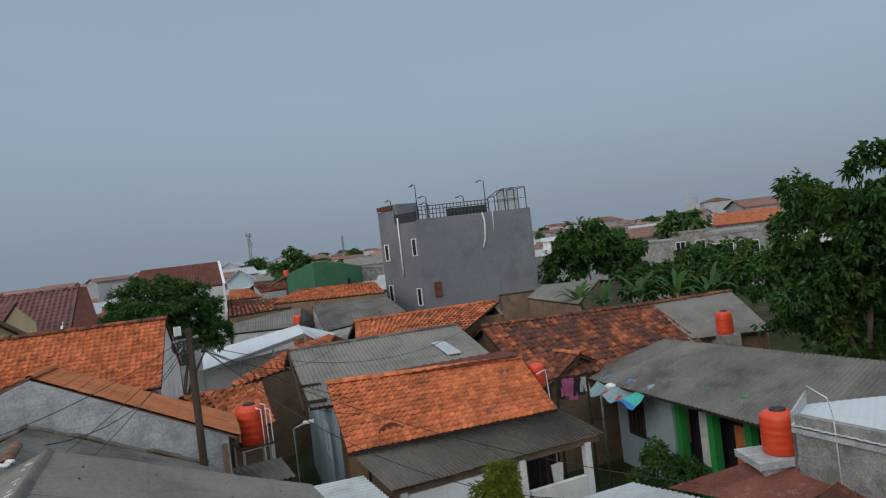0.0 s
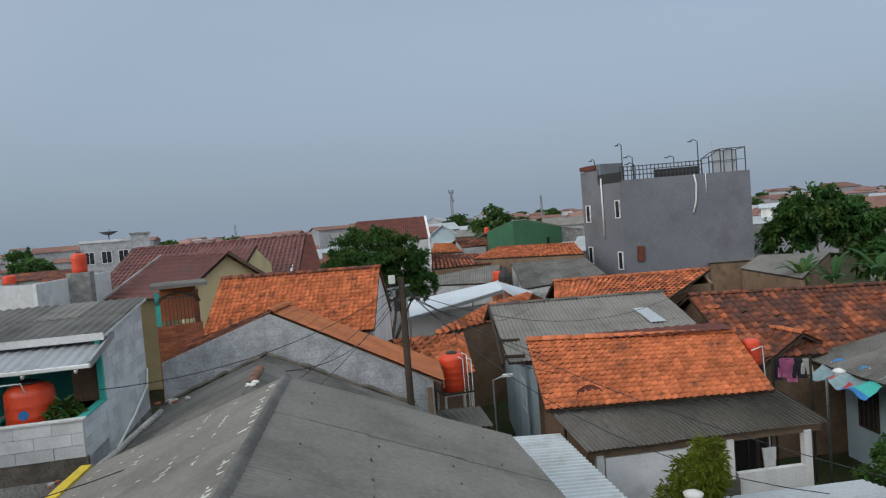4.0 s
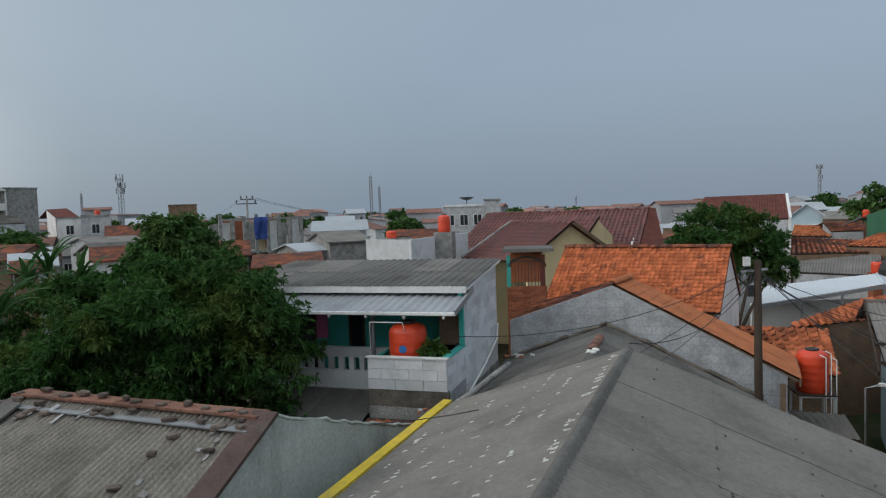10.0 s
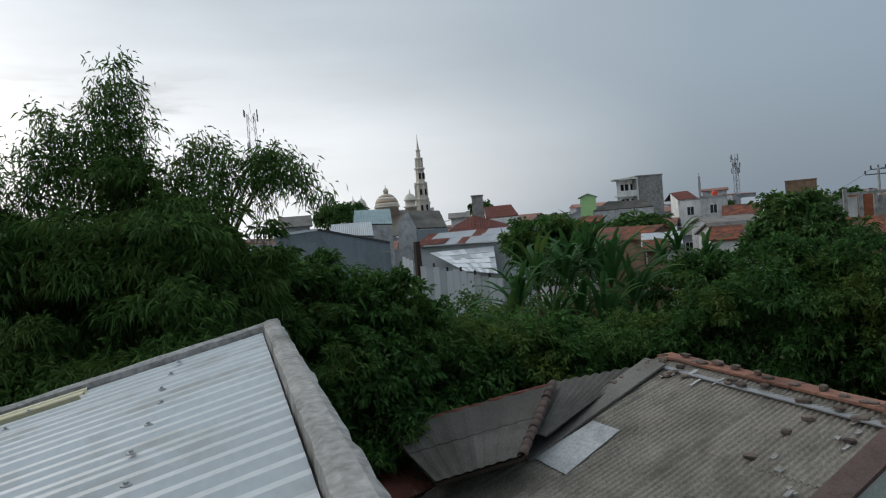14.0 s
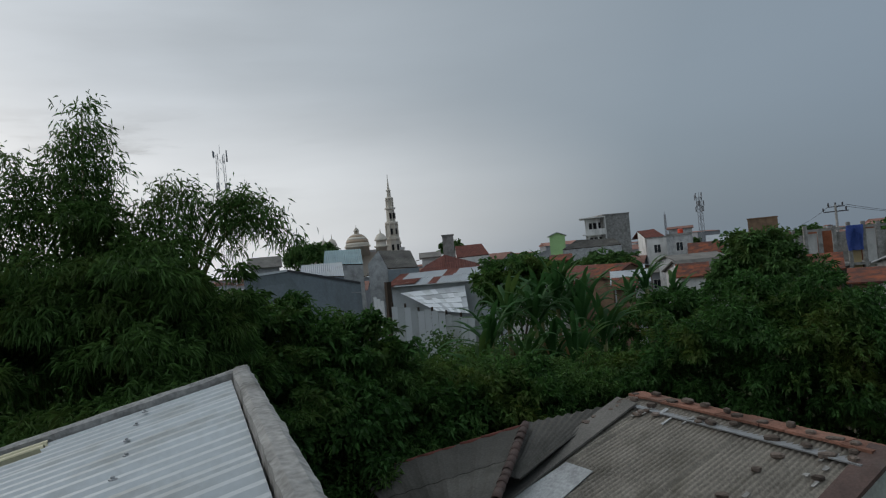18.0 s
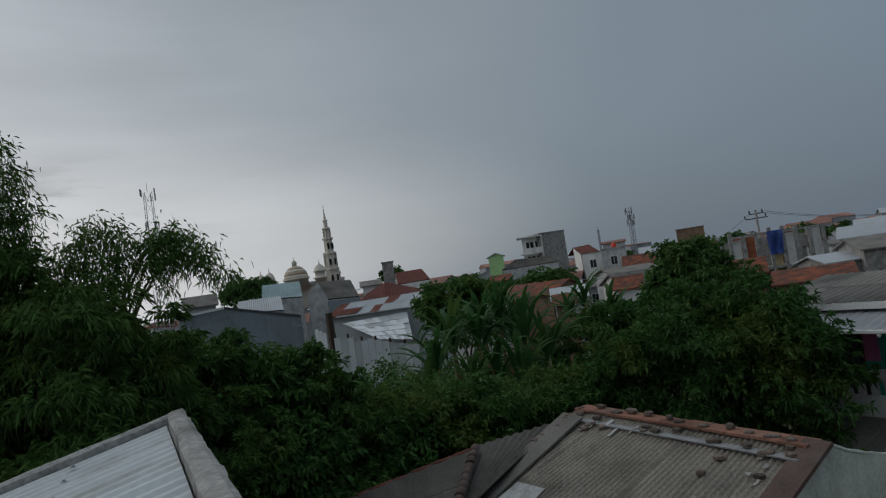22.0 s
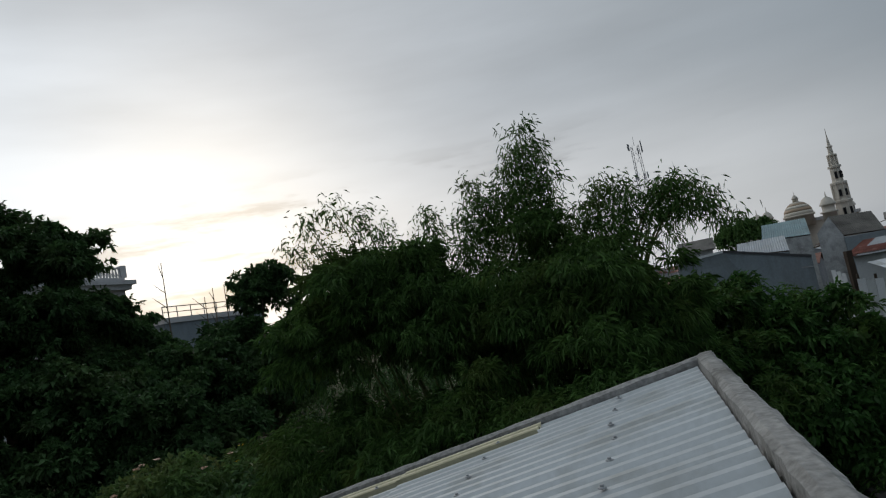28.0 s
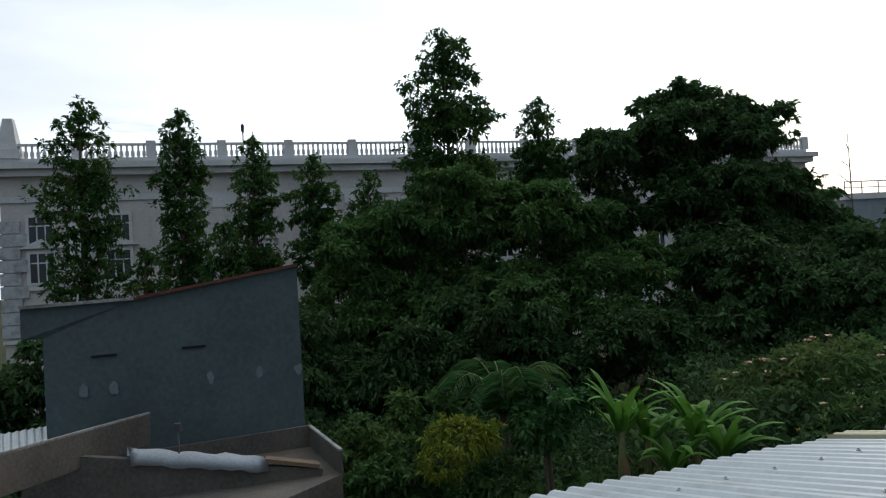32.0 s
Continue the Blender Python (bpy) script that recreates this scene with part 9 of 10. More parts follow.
def dish():
    c = Vector((-12.59, 78.41, 8.63))
    t = thing("satellite_dish", c, "dark mesh satellite dish on a flat roof", "satellite dish")
    tube("mast", [c - Vector((0, 0, 0.9)), c + Vector((0, 0, 0.5))], 0.05, "dark_steel", t)
    lathe("dish", [(0.05, 0.45), (0.5, 0.55), (0.9, 0.8), (0.92, 0.83), (0.5, 0.6), (0.05, 0.5)], c, "dark_steel", t, n=14)
    tube("feed", [c + Vector((0, 0, 0.5)), c + Vector((0.1, 0, 1.1))], 0.03, "dark_steel", t)


dish()
hr, sr = simple_house("house with a red roof and a white verge above the tree", (8.75, 49.73, 8.27), (13.27, 47.27, 8.28), (12.59, 44.14, 6.79), (7.06, 46.56, 6.78), "rust_red", "plaster", seed=160)
beam("verge", sr.at(1.0, 0.0, 0.03), sr.at(1.0, 1.0, 0.03), 0.16, 0.05, "white_wall", hr, "white painted verge")
beam("drain_pipe", (12.50, 43.96, 6.83), (12.49, 43.96, 4.77), 0.12, 0.12, "pvc", hr)
gable_box("pale blue house with a white gable", (20.80, 72.48, 6.34), (23.40, 71.67, 6.22), 7.0, 1.0, "blue_wall", "pale_sheet", True, windows=2)
simple_house("house with a low orange roof", (16.37, 56.16, 5.95), (17.81, 55.72, 5.83), (16.81, 49.74, 5.32), (14.42, 50.48, 5.39), "tile_new", "plaster", "tiles", seed=161)
simple_house("low house with a weathered tile roof", (13.32, 46.63, 5.51), (17.28, 45.85, 5.24), (17.04, 42.73, 4.77), (12.05, 42.32, 4.78), "tile_dark", "brown_wall", "tiles", seed=162)
simple_house("low house with a weathered orange tile roof", (18.55, 46.97, 5.61), (23.14, 43.76, 5.57), (21.64, 39.57, 5.00), (15.31, 43.27, 5.11), "tile_i", "brown_wall", "tiles", seed=163)
gable_box("low grey roofed workshop", (-28.32, 69.87, 6.17), (-22.90, 71.84, 6.21), 8.0, 1.0, "plaster", "pale_sheet")
gable_box("low workshop with a pale roof", (-19.62, 51.80, 5.74), (-17.11, 53.74, 5.74), 6.0, 0.7, "concrete", "asb")
gable_box("low house with a broken tile roof", (-20.43, 40.51, 4.75), (-16.70, 42.20, 4.65), 6.0, 0.6, "brown_wall", "tile_dark")
gable_box("low house with a white sheet roof", (-21.73, 50.94, 5.09), (-18.69, 54.27, 5.08), 5.0, 0.5, "concrete", "pale_sheet")
gable_box("small house with an orange roof behind the mango", (-25.95, 45.48, 5.27), (-24.09, 46.50, 5.20), 5.0, 0.9, "brown_wall", "tile_dark")
gable_box("house with a white and red front", (-56.33, 76.92, 7.11), (-54.49, 78.24, 7.08), 7.0, 1.2, "white_wall", "pale_sheet", windows=1)
# right of the grey block
gable_box("unfinished concrete house with openings", (59.60, 41.32, 5.44), (62.08, 37.46, 5.44), 8.0, 0.3, "concrete", "concrete", flat=True, windows=4, name="building")
gable_box("bare concrete upper storey with open bays", (60.63, 46.69, 5.83), (62.97, 43.47, 5.77), 6.0, 0.2, "concrete", "concrete", flat=True, windows=2, name="building")
gable_box("house with a bright orange hipped roof", (70.00, 47.37, 6.14), (73.53, 41.64, 6.00), 8.0, 1.2, "concrete", "tile_i")
gable_box("house with a dark gable roof", (72.51, 57.47, 6.68), (74.95, 54.25, 6.65), 8.0, 1.3, "plaster", "far_roof", True)
gable_box("low house with a brown tile roof", (60.95, 52.63, 5.68), (63.81, 49.12, 5.72), 7.0, 1.0, "plaster", "far_roof")
gable_box("long low shed with a white roof", (73.36, 62.74, 6.14), (75.51, 60.13, 6.49), 6.0, 0.5, "concrete", "pale_sheet")
gable_box("low concrete wall building", (50.21, 43.65, 5.34), (52.86, 40.39, 5.56), 3.0, 0.15, "concrete", "concrete", flat=True)
gable_box("white flat roofed block far off", (107.77, 105.10, 7.54), (110.42, 102.31, 7.35), 8.0, 0.2, "white_wall", "white_sheet", flat=True, windows=2, name="building")
gable_box("pale hall behind the dark tree", (74.36, 81.79, 5.71), (76.36, 79.92, 5.95), 8.0, 0.5, "white_wall", "white_sheet")
gable_box("tower block on the skyline, tinted for haze", (339.61, 247.99, 16.28), (343.95, 241.93, 15.59), 12.0, 0.2, "far", "far", flat=True, name="building")


def far_city():
    rnd = random.Random(77)
    rng = np.random.default_rng(77)
    # houses that can still be told apart
    for k in range(190):
        az, d = rnd.uniform(-68, 78), rnd.uniform(90, 240)
        if 60 < az < 70 and d > 180:
            continue
        w, z = rnd.uniform(5, 10), rnd.uniform(3.6, 5.9) + (d - 90) * 0.005
        if rnd.random() < 0.12:
            z += 1.9
        p = polar(az, d, z)
        s = heading_vec(az - 90 + rnd.uniform(-25, 25))
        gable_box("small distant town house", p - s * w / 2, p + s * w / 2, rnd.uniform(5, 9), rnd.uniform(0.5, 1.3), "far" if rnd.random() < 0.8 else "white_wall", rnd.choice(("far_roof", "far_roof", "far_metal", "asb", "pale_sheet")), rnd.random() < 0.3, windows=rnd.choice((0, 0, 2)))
    # crowded low roofs in the middle distance
    for k in range(64):
        az, d = rnd.uniform(3, 62) if k < 44 else rnd.uniform(-40, 3), rnd.uniform(58, 105)
        if 17 < az < 35 and d < 100:
            continue
        w, z = rnd.uniform(4, 8), rnd.uniform(4.0, 5.4)
        p = polar(az, d, z)
        s = heading_vec(az - 90 + rnd.uniform(-35, 35))
        gable_box("low town house in a crowded row", p - s * w / 2, p + s * w / 2, rnd.uniform(4, 7), rnd.uniform(0.4, 1.1), rnd.choice(("plaster", "concrete", "white_wall", "brown_wall")), rnd.choice(("asb", "asb_dark", "tile_dark", "far_metal", "tile_dark", "pale_sheet", "rust")), rnd.random() < 0.35, windows=rnd.choice((0, 0, 1)))
    # the rest of the town, too far to pick apart
    V, F = [[], []], [[], []]
    for k in range(1100):
        az, d = rnd.uniform(-80, 135), 240 + 900 * rnd.random() ** 1.5
        c = polar(az, d, 0)
        w, dp, z = rnd.uniform(6, 16), rnd.uniform(6, 12), rnd.uniform(3.5, 7.0) + (4 if rnd.random() < 0.06 else 0)
        f = Frame(c, rnd.uniform(0, 180))
        q = f.p
        o = len(V[0])
        V[0] += [q(0, 0, 0), q(w, 0, 0), q(w, dp, 0), q(0, dp, 0), q(0, 0, z), q(w, 0, z), q(w, dp, z), q(0, dp, z)]
        F[0] += [(o, o + 1, o + 5, o + 4), (o + 1, o + 2, o + 6, o + 5), (o + 2, o + 3, o + 7, o + 6), (o + 3, o, o + 4, o + 7)]
        o = len(V[1])
        r = z + rnd.uniform(0.4, 1.8)
        V[1] += [q(-.4, -.4, z), q(w + .4, -.4, z), q(w + .4, dp + .4, z), q(-.4, dp + .4, z), q(-.4, dp / 2, r), q(w + .4, dp / 2, r)]
        F[1] += [(o, o + 1, o + 5, o + 4), (o + 2, o + 3, o + 4, o + 5), (o + 1, o + 2, o + 5), (o + 3, o, o + 4)]
    # haze over the town is in the wall and roof colours only
    tagged(raw("distant_walls", V[0], F[0], "far", None), "walls of the distant town, tinted for haze", "town", kind="stuff")
    tagged(raw("distant_roofs", V[1], F[1], "far_roof", None), "red and grey roofs of the distant town, tinted for haze", "town", kind="stuff")
    # distant tree tops
    cl = []
    for k in range(130):
        az, d = rnd.uniform(-80, 140), 70 + 330 * rnd.random()
        if -30 < az < -12 and d < 90:
            continue
        z = rnd.uniform(3.0, 5.6) + d * 0.006
        cl.append(blob(az, d, z, rnd.uniform(2, 4), rnd.uniform(2, 4), rnd.uniform(1.2, 2.2)))
    p, o = clusters(cl, 3.2, rng, 0.5)
    p, o = np.repeat(p, 5, 0), np.repeat(o, 5, 0)
    n = len(p)
    tagged(leaf_mesh("distant_trees", p, o + rng.normal(size=p.shape) * 0.8, rng.uniform(0.5, 1.0, n), rng.uniform(0.3, 0.5, n), "leaf_dark", None, rng), "dark tree tops scattered through the town", "trees", kind="stuff")


far_city()
for lab, a, c, dep, rs, wl, rf in (("low house with a broken orange tile roof", (-43.40, 41.54, 5.76), (-40.26, 41.86, 5.33), 5.0, 0.9, "brown_wall", "tile_dark"), ("low house with a pale patched roof", (-38.78, 40.50, 5.22), (-36.89, 42.24, 4.90), 4.0, 0.8, "plaster", "pale_sheet"),
                                   ("low house with a small orange roof", (-34.56, 36.24, 5.08), (-33.59, 37.14, 4.89), 4.0, 0.6, "brown_wall", "tile_dark"), ("low house with an orange gable roof", (-36.24, 45.38, 5.16), (-34.61, 46.64, 4.99), 5.0, 0.9, "white_wall", "tile_dark"),
                                   ("low house with an orange corner roof", (-60.09, 52.93, 7.06), (-58.66, 54.50, 6.87), 5.0, 0.6, "brown_wall", "tile_dark"), ("grey house with a wide flat eave", (-43.75, 54.75, 5.87), (-41.41, 59.00, 6.15), 5.0, 0.5, "plaster", "asb")):
    gable_box(lab, a, c, dep, rs, wl, rf)
broad_tree("tall open tree among far roofs", [blob(-21.6, 72, 7.6, 1.0, 1.0, 0.9), blob(-20.4, 72, 6.4, 1.2, 1.2, 1.0), blob(-22.6, 73, 6.8, 1.2, 1.2, 0.9), blob(-21.2, 72, 8.4, 0.6, 0.6, 0.5)], polar(-21.6, 72, 0), "leaf_dark", 431, 0.2, per_area=5, length=0.5, width=0.28)


# ---- pale mansion behind the trees ----
def mansion():
    L, R = Vector((0.6, -52.2, 0)), polar(118.4, 70, 0)
    fr, W = frame_of(R, L)
    fr = Frame(L, math.degrees(math.atan2(R.y - L.y, R.x - L.x)))
    # v of this frame points away from the camera when the facade runs from left to right
    sg = 1 if fr.v.dot(L) > 0 else -1
    V = lambda v: v * sg
    top = 17.1
    h = thing("mansion", L.lerp(R, 0.5), "long pale stucco mansion with balustraded roof", "mansion")

    def slab(name, u0, u1, v0, v1, z0, z1, mat, label="", parent=None):
        a, b = sorted((V(v0), V(v1)))
        return block(name, fr, u0, u1, a, b, z0, z1, mat, parent or h, label)

    slab("wall", 0, W, 0, 14, 0, top - 1.2, "mansion")
    slab("frieze", -0.15, W + 0.1, -0.12, 14, top - 2.9, top - 2.5, "mansion_trim")
    slab("cornice", -0.5, W + 0.4, -0.5, 14.3, top - 1.2, top - 0.75, "mansion_trim")
    slab("cornice", -0.85, W + 0.7, -0.85, 14.5, top - 0.75, top - 0.35, "mansion_trim")
    slab("blocking_course", -0.2, W, -0.2, 14, top - 0.35, top, "mansion_trim")
    slab("string_course", -0.1, W, -0.15, 0, 8.4, 8.7, "mansion_trim")
    slab("string_course", -0.1, W, -0.12, 0, 5.0, 5.25, "mansion_trim")
    rail = thing("balustrade", fr.p(W / 2, 0, top), "white roof balustrade with turned balusters and piers", "balustrade")
    slab("top_rail", -0.15, W, -0.1, 0.15, top + 0.85, top + 1.0, "mansion_trim", parent=rail)
    n = 14
    for k in range(n + 1):
        u = W * k / n
        slab("pier", u - 0.3, u + 0.3, -0.2, 0.25, top, top + 1.15, "mansion_trim", parent=rail)
    bal = []
    V2, F2 = [], []
    for k in range(int(W / 0.36)):
        u = 0.36 * k + 0.18
        for z0, z1, r in ((0.0, 0.12, 0.07), (0.12, 0.45, 0.11), (0.45, 0.85, 0.06)):
            o = len(V2)
            for z in (z0, z1):
                V2 += [fr.p(u - r, V(-0.03), top + z), fr.p(u + r, V(-0.03), top + z), fr.p(u + r, V(0.1), top + z), fr.p(u - r, V(0.1), top + z)]
            F2 += [(o, o + 1, o + 5, o + 4), (o + 1, o + 2, o + 6, o + 5), (o + 2, o + 3, o + 7, o + 6), (o + 3, o, o + 4, o + 7)]
    tagged(raw("baluster", V2, F2, "mansion_trim", rail), kind="stuff")
    # pilasters and windows
    bays = 14
    for k in range(bays):
        u = W * (k + 0.5) / bays
        if k % 2 == 0:
            slab("pilaster", u + W / bays * 0.5 - 0.65, u + W / bays * 0.5 + 0.65, -0.14, 0, 5.3, top - 2.9, "mansion_trim" if k == 0 else "mansion")
            slab("capital", u + W / bays * 0.5 - 0.8, u + W / bays * 0.5 + 0.8, -0.2, 0, top - 3.6, top - 2.9, "mansion_trim")
        for z0, z1 in ((11.4, 13.2), (7.0 + 1.9, 7.0 + 3.8), (2.0, 4.2)):
            w = thing("window", fr.p(u, 0, z0))
            w.parent = h
            w.matrix_basis = h.matrix_basis.inverted() @ Matrix.Translation(fr.p(u, 0, z0))
            slab("pane", u - 0.7, u + 0.7, -0.04, 0.02, z0, z1, "glass", parent=w)
            for a, b, c, d in ((u - 0.9, u - 0.7, z0 - 0.15, z1 + 0.2), (u + 0.7, u + 0.9, z0 - 0.15, z1 + 0.2), (u - 0.7, u + 0.7, z1, z1 + 0.2), (u - 0.7, u + 0.7, z0 - 0.15, z0)):
                slab("frame", a, b, -0.12, 0.0, c, d, "mansion_trim", parent=w)
            for q in (u - 0.25, u + 0.25):
                slab("glazing_bar", q - 0.04, q + 0.04, -0.08, -0.03, z0, z1, "mansion_trim", parent=w)
            slab("glazing_bar", u - 0.7, u + 0.7, -0.078, -0.032, (z0 + z1) / 2 + 0.3, (z0 + z1) / 2 + 0.38, "mansion_trim", parent=w)
            if z0 == 8.9:
                bm = bmesh.new()
                p = [fr.p(u - 1.3, V(-0.3), z1 + 0.35), fr.p(u + 1.3, V(-0.3), z1 + 0.35), fr.p(u, V(-0.3), z1 + 0.95)]
                b = [x + fr.v * V(0.35) for x in p]
                vs = [bm.verts.new(x) for x in p + b]
                for f in ((0, 1, 2), (5, 4, 3), (0, 3, 4, 1), (1, 4, 5, 2), (2, 5, 3, 0)):
                    bm.faces.new([vs[i] for i in f])
                bmesh.ops.recalc_face_normals(bm, faces=bm.faces[:])
                part("pediment", bm, "mansion_trim", w)
    # corner quoins
    for k in range(9):
        slab("quoin", -0.12, 1.5 if k % 2 else 1.1, -0.16, 0, 5.4 + k * 0.85, 5.4 + k * 0.85 + 0.8, "plaster")
    fin = thing("finial", fr.p(0.6, V(0.3), top), "white obelisk finial on the roof corner", "finial")
    bm = bmesh.new()
    q = lambda u, v, z: fr.p(0.6 + u, V(0.3 + v), top + z)
    hexa(bm, [q(-.6, -.6, 0.6), q(.6, -.6, 0.6), q(.6, .6, 0.6), q(-.6, .6, 0.6), q(-.28, -.28, 2.7), q(.28, -.28, 2.7), q(.28, .28, 2.7), q(-.28, .28, 2.7)])
    bmesh.ops.recalc_face_normals(bm, faces=bm.faces[:])
    part("spike", bm, "mansion_trim", fin)
    slab("base", -0.15, 1.35, -0.4, 1.1, top, top + 0.62, "mansion_trim", parent=fin)
    fl = thing("flagpole", fr.p(W * 0.35, V(1.0), top), "thin flagpole with a furled flag", "flagpole")
    p = Vector((-14.77, -49.74, 19.07))
    tube("pole", [(p.x, p.y, top), (p.x, p.y, top + 2.8)], 0.05, "steel", fl)
    lathe("flag", [(0.03, 2.1), (0.12, 2.3), (0.13, 2.7), (0.03, 2.85)], (p.x, p.y, top), "cloth_dark", fl, n=6)
    # lower wing beyond
    a, b = polar(116, 78, 0), polar(108.5, 90, 0)
    f2, W2 = frame_of(a, b)
    f2 = Frame(a, math.degrees(math.atan2(b.y - a.y, b.x - a.x)))
    s2 = 1 if f2.v.dot(a) > 0 else -1
    g = thing("building", a.lerp(b, 0.5), "long low grey hall with a pipe railing on its roof", "building")
    v0, v1 = sorted((0, 10 * s2))
    block("wall", f2, 0, W2, v0, v1, 0, 12.6, "shed_wall", g)
    block("parapet", f2, -0.2, W2 + 0.2, v0 - 0.2, v1 + 0.2, 12.6, 13.2, "mansion_trim", g)
    for k in range(9):
        u = W2 * k / 8
        beam("rail_post", f2.p(u, 0, 13.2), f2.p(u, 0, 14.4), 0.08, 0.08, "steel", g)
    beam("rail", f2.p(0, 0, 14.4), f2.p(W2, 0, 14.4), 0.1, 0.1, "steel", g)
    beam("rail", f2.p(0, 0, 13.8), f2.p(W2, 0, 13.8), 0.08, 0.08, "steel", g)


mansion()


# ---- neighbour with the blue-grey wall ----
def slab_house():
    TL, TR, BR, BL, NT = [Vector(p) for p in ((0.24, -13.20, 7.86), (-4.19, -12.16, 8.32), (-4.24, -12.14, 5.38), (-0.07, -13.19, 5.60), (-0.04, -13.19, 7.35))]
    h = thing("house", TR.lerp(TL, 0.5).xy.to_3d(), "neighbouring house with a tall blue-grey rendered wall", "house", "houses")
    fr = Frame(TR, math.degrees(math.atan2(TL.y - TR.y, TL.x - TR.x)))
    inward = fr.v if fr.v.dot(TR) > 0 else -fr.v
    mid = TR.lerp(TL, 0.62)
    mid.z = Vector((-0.97, -13.08, 7.89)).z
    wall_poly("wall", [TR.xy.to_3d() + Vector((0, 0, 2)), Vector((BL.x, BL.y, 2)), Vector((BL.x, BL.y, NT.z)), Vector((TL.x, TL.y, NT.z)), TL, mid, TR], 0.16, inward, "blue_grey", h, "blue-grey rendered wall with filler patches")
    back = inward * 5
    wall_poly("side_wall", [TR.xy.to_3d() + Vector((0, 0, 2)), (TR + back).xy.to_3d() + Vector((0, 0, 2)), TR + back, TR], 0.16, fr.u, "blue_grey", h)
    sl = Slope(TR + inward * 0.2 - Vector((0, 0, .12)), TR + back - Vector((0, 0, .2)), TL + back - Vector((0, 0, .2)), TL + inward * 0.2 - Vector((0, 0, .12)))
    deck(sl, "rust_red", h, 0.08, 0.0)
    beam("coping", TR + Vector((0, 0, .03)), mid + Vector((0, 0, .03)), 0.2, 0.05, "rust_red", h, "reddish coping")
    beam("coping", mid + Vector((0, 0, .03)), TL + Vector((0, 0, .03)), 0.2, 0.05, "concrete", h)
    rnd = random.Random(2)
    def on_wall(u, z, du, dz, mat, name, depth=0.02):
        bm = bmesh.new()
        p = TR.lerp(TL, u)
        d = (TL - TR).xy.to_3d().normalized()
        c = Vector((p.x, p.y, z)) - inward * depth
        hexa(bm, [c - d * du, c + d * du, c + d * du + inward * depth, c - d * du + inward * depth, c - d * du + Vector((0, 0, dz)), c + d * du + Vector((0, 0, dz)), c + d * du + inward * depth + Vector((0, 0, dz)), c - d * du + inward * depth + Vector((0, 0, dz))])
        bmesh.ops.recalc_face_normals(bm, faces=bm.faces[:])
        part(name, bm, mat, h)
    for u, z in ((0.015, 6.40), (0.170, 6.40), (0.356, 6.42), (0.702, 6.40), (0.805, 6.41)):
        p = TR.lerp(TL, u)
        d = (TL - TR).xy.to_3d().normalized()
        ring = []
        for k in range(12):
            r = rnd.uniform(0.6, 1.15)
            ring.append(Vector((p.x, p.y, z)) - inward * 0.004 + d * math.cos(k * math.tau / 12) * 0.075 * r + Vector((0, 0, math.sin(k * math.tau / 12) * 0.12 * r)))
        raw("filler_patch", ring + [q - inward * 0.004 for q in ring], [tuple(range(12, 24)), *[(k, (k + 1) % 12, 12 + (k + 1) % 12, 12 + k) for k in range(12)]], "patch", h, "pale smeared filler patch")
    for u, z in ((0.414, 6.96), (0.731, 6.95)):
        # slots are near-black plates, the shade of each gap put in colour
        on_wall(u, z, 0.2, 0.045, "dark", "slot", 0.012)
    # lower flat roof in front, with upstand and plastic sheet
    p = [Vector(q) for q in ((-1.81, -13.89, 5.75), (-4.33, -12.31, 5.30), (-4.14, -10.51, 5.00), (0.60, -11.85, 5.00), (0.57, -11.60, 5.75))]
    g = thing("flat_roof", p[0].xy.to_3d(), "low concrete flat roof with stained edges and upstands", "roof")
    bm = bmesh.new()
    a0, a1, a2 = Vector((-1.50, -12.25, 5.94)), Vector((-4.12, -11.76, 5.39)), Vector((-3.82, -9.72, 5.12))
    a3, a4 = Vector((1.15, -7.46, 5.78)), Vector((0.87, -9.59, 6.14))
    zt = a1.z
    pts = [Vector((q.x, q.y, zt - 0.35)) for q in (a0, a1, a2, a3, a4)]
    v0 = [bm.verts.new(q - Vector((0, 0, 2.6))) for q in pts]
    v1 = [bm.verts.new(q) for q in pts]
    bm.faces.new(v1)
    for k in range(5):
        bm.faces.new((v0[k], v0[(k + 1) % 5], v1[(k + 1) % 5], v1[k]))
    bmesh.ops.recalc_face_normals(bm, faces=bm.faces[:])
    part("roof_slab", bm, "damp_roof", g)
    up = Vector((0, 0, 0.35))
    beam("upstand", pts[1] + up * 0.5, pts[2] + up * 0.5, 0.05, 0.36, "damp_roof", g)
    beam("rim", pts[1] + up * 1.05, pts[2] + up * 1.05, 0.06, 0.03, "concrete", g, "pale worn rim")
    beam("upstand", Vector((pts[0].x, pts[0].y, a0.z - 0.2)), Vector((a4.x, a4.y, a4.z - 0.2)), 0.05, 0.5, "damp_roof", g)
    beam("rim", Vector((pts[0].x, pts[0].y, a0.z + 0.06)), Vector((a4.x, a4.y, a4.z + 0.06)), 0.06, 0.03, "concrete", g, "pale worn rim")
    beam("upstand", pts[0] + up * 0.4, pts[1] + up * 0.5, 0.06, 0.4, "damp_roof", g)
    s0, s1 = Vector((-0.99, -10.81, 5.67)), Vector((-2.79, -10.21, 5.32))
    sh = thing("tarpaulin", s0, "grey-white plastic sheet folded over the roof edge", "tarpaulin")
    bm = bmesh.new()
    rnd = random.Random(14)
    rows = []
    for j, (dz, dv) in enumerate(((-0.05, 0.16), (0.12, 0.11), (0.15, -0.09), (0.0, -0.2))):
        rows.append([bm.verts.new(s0.lerp(s1, i / 14) + Vector((0, dv, dz - 0.05 + rnd.uniform(-.025, .025)))) for i in range(15)])
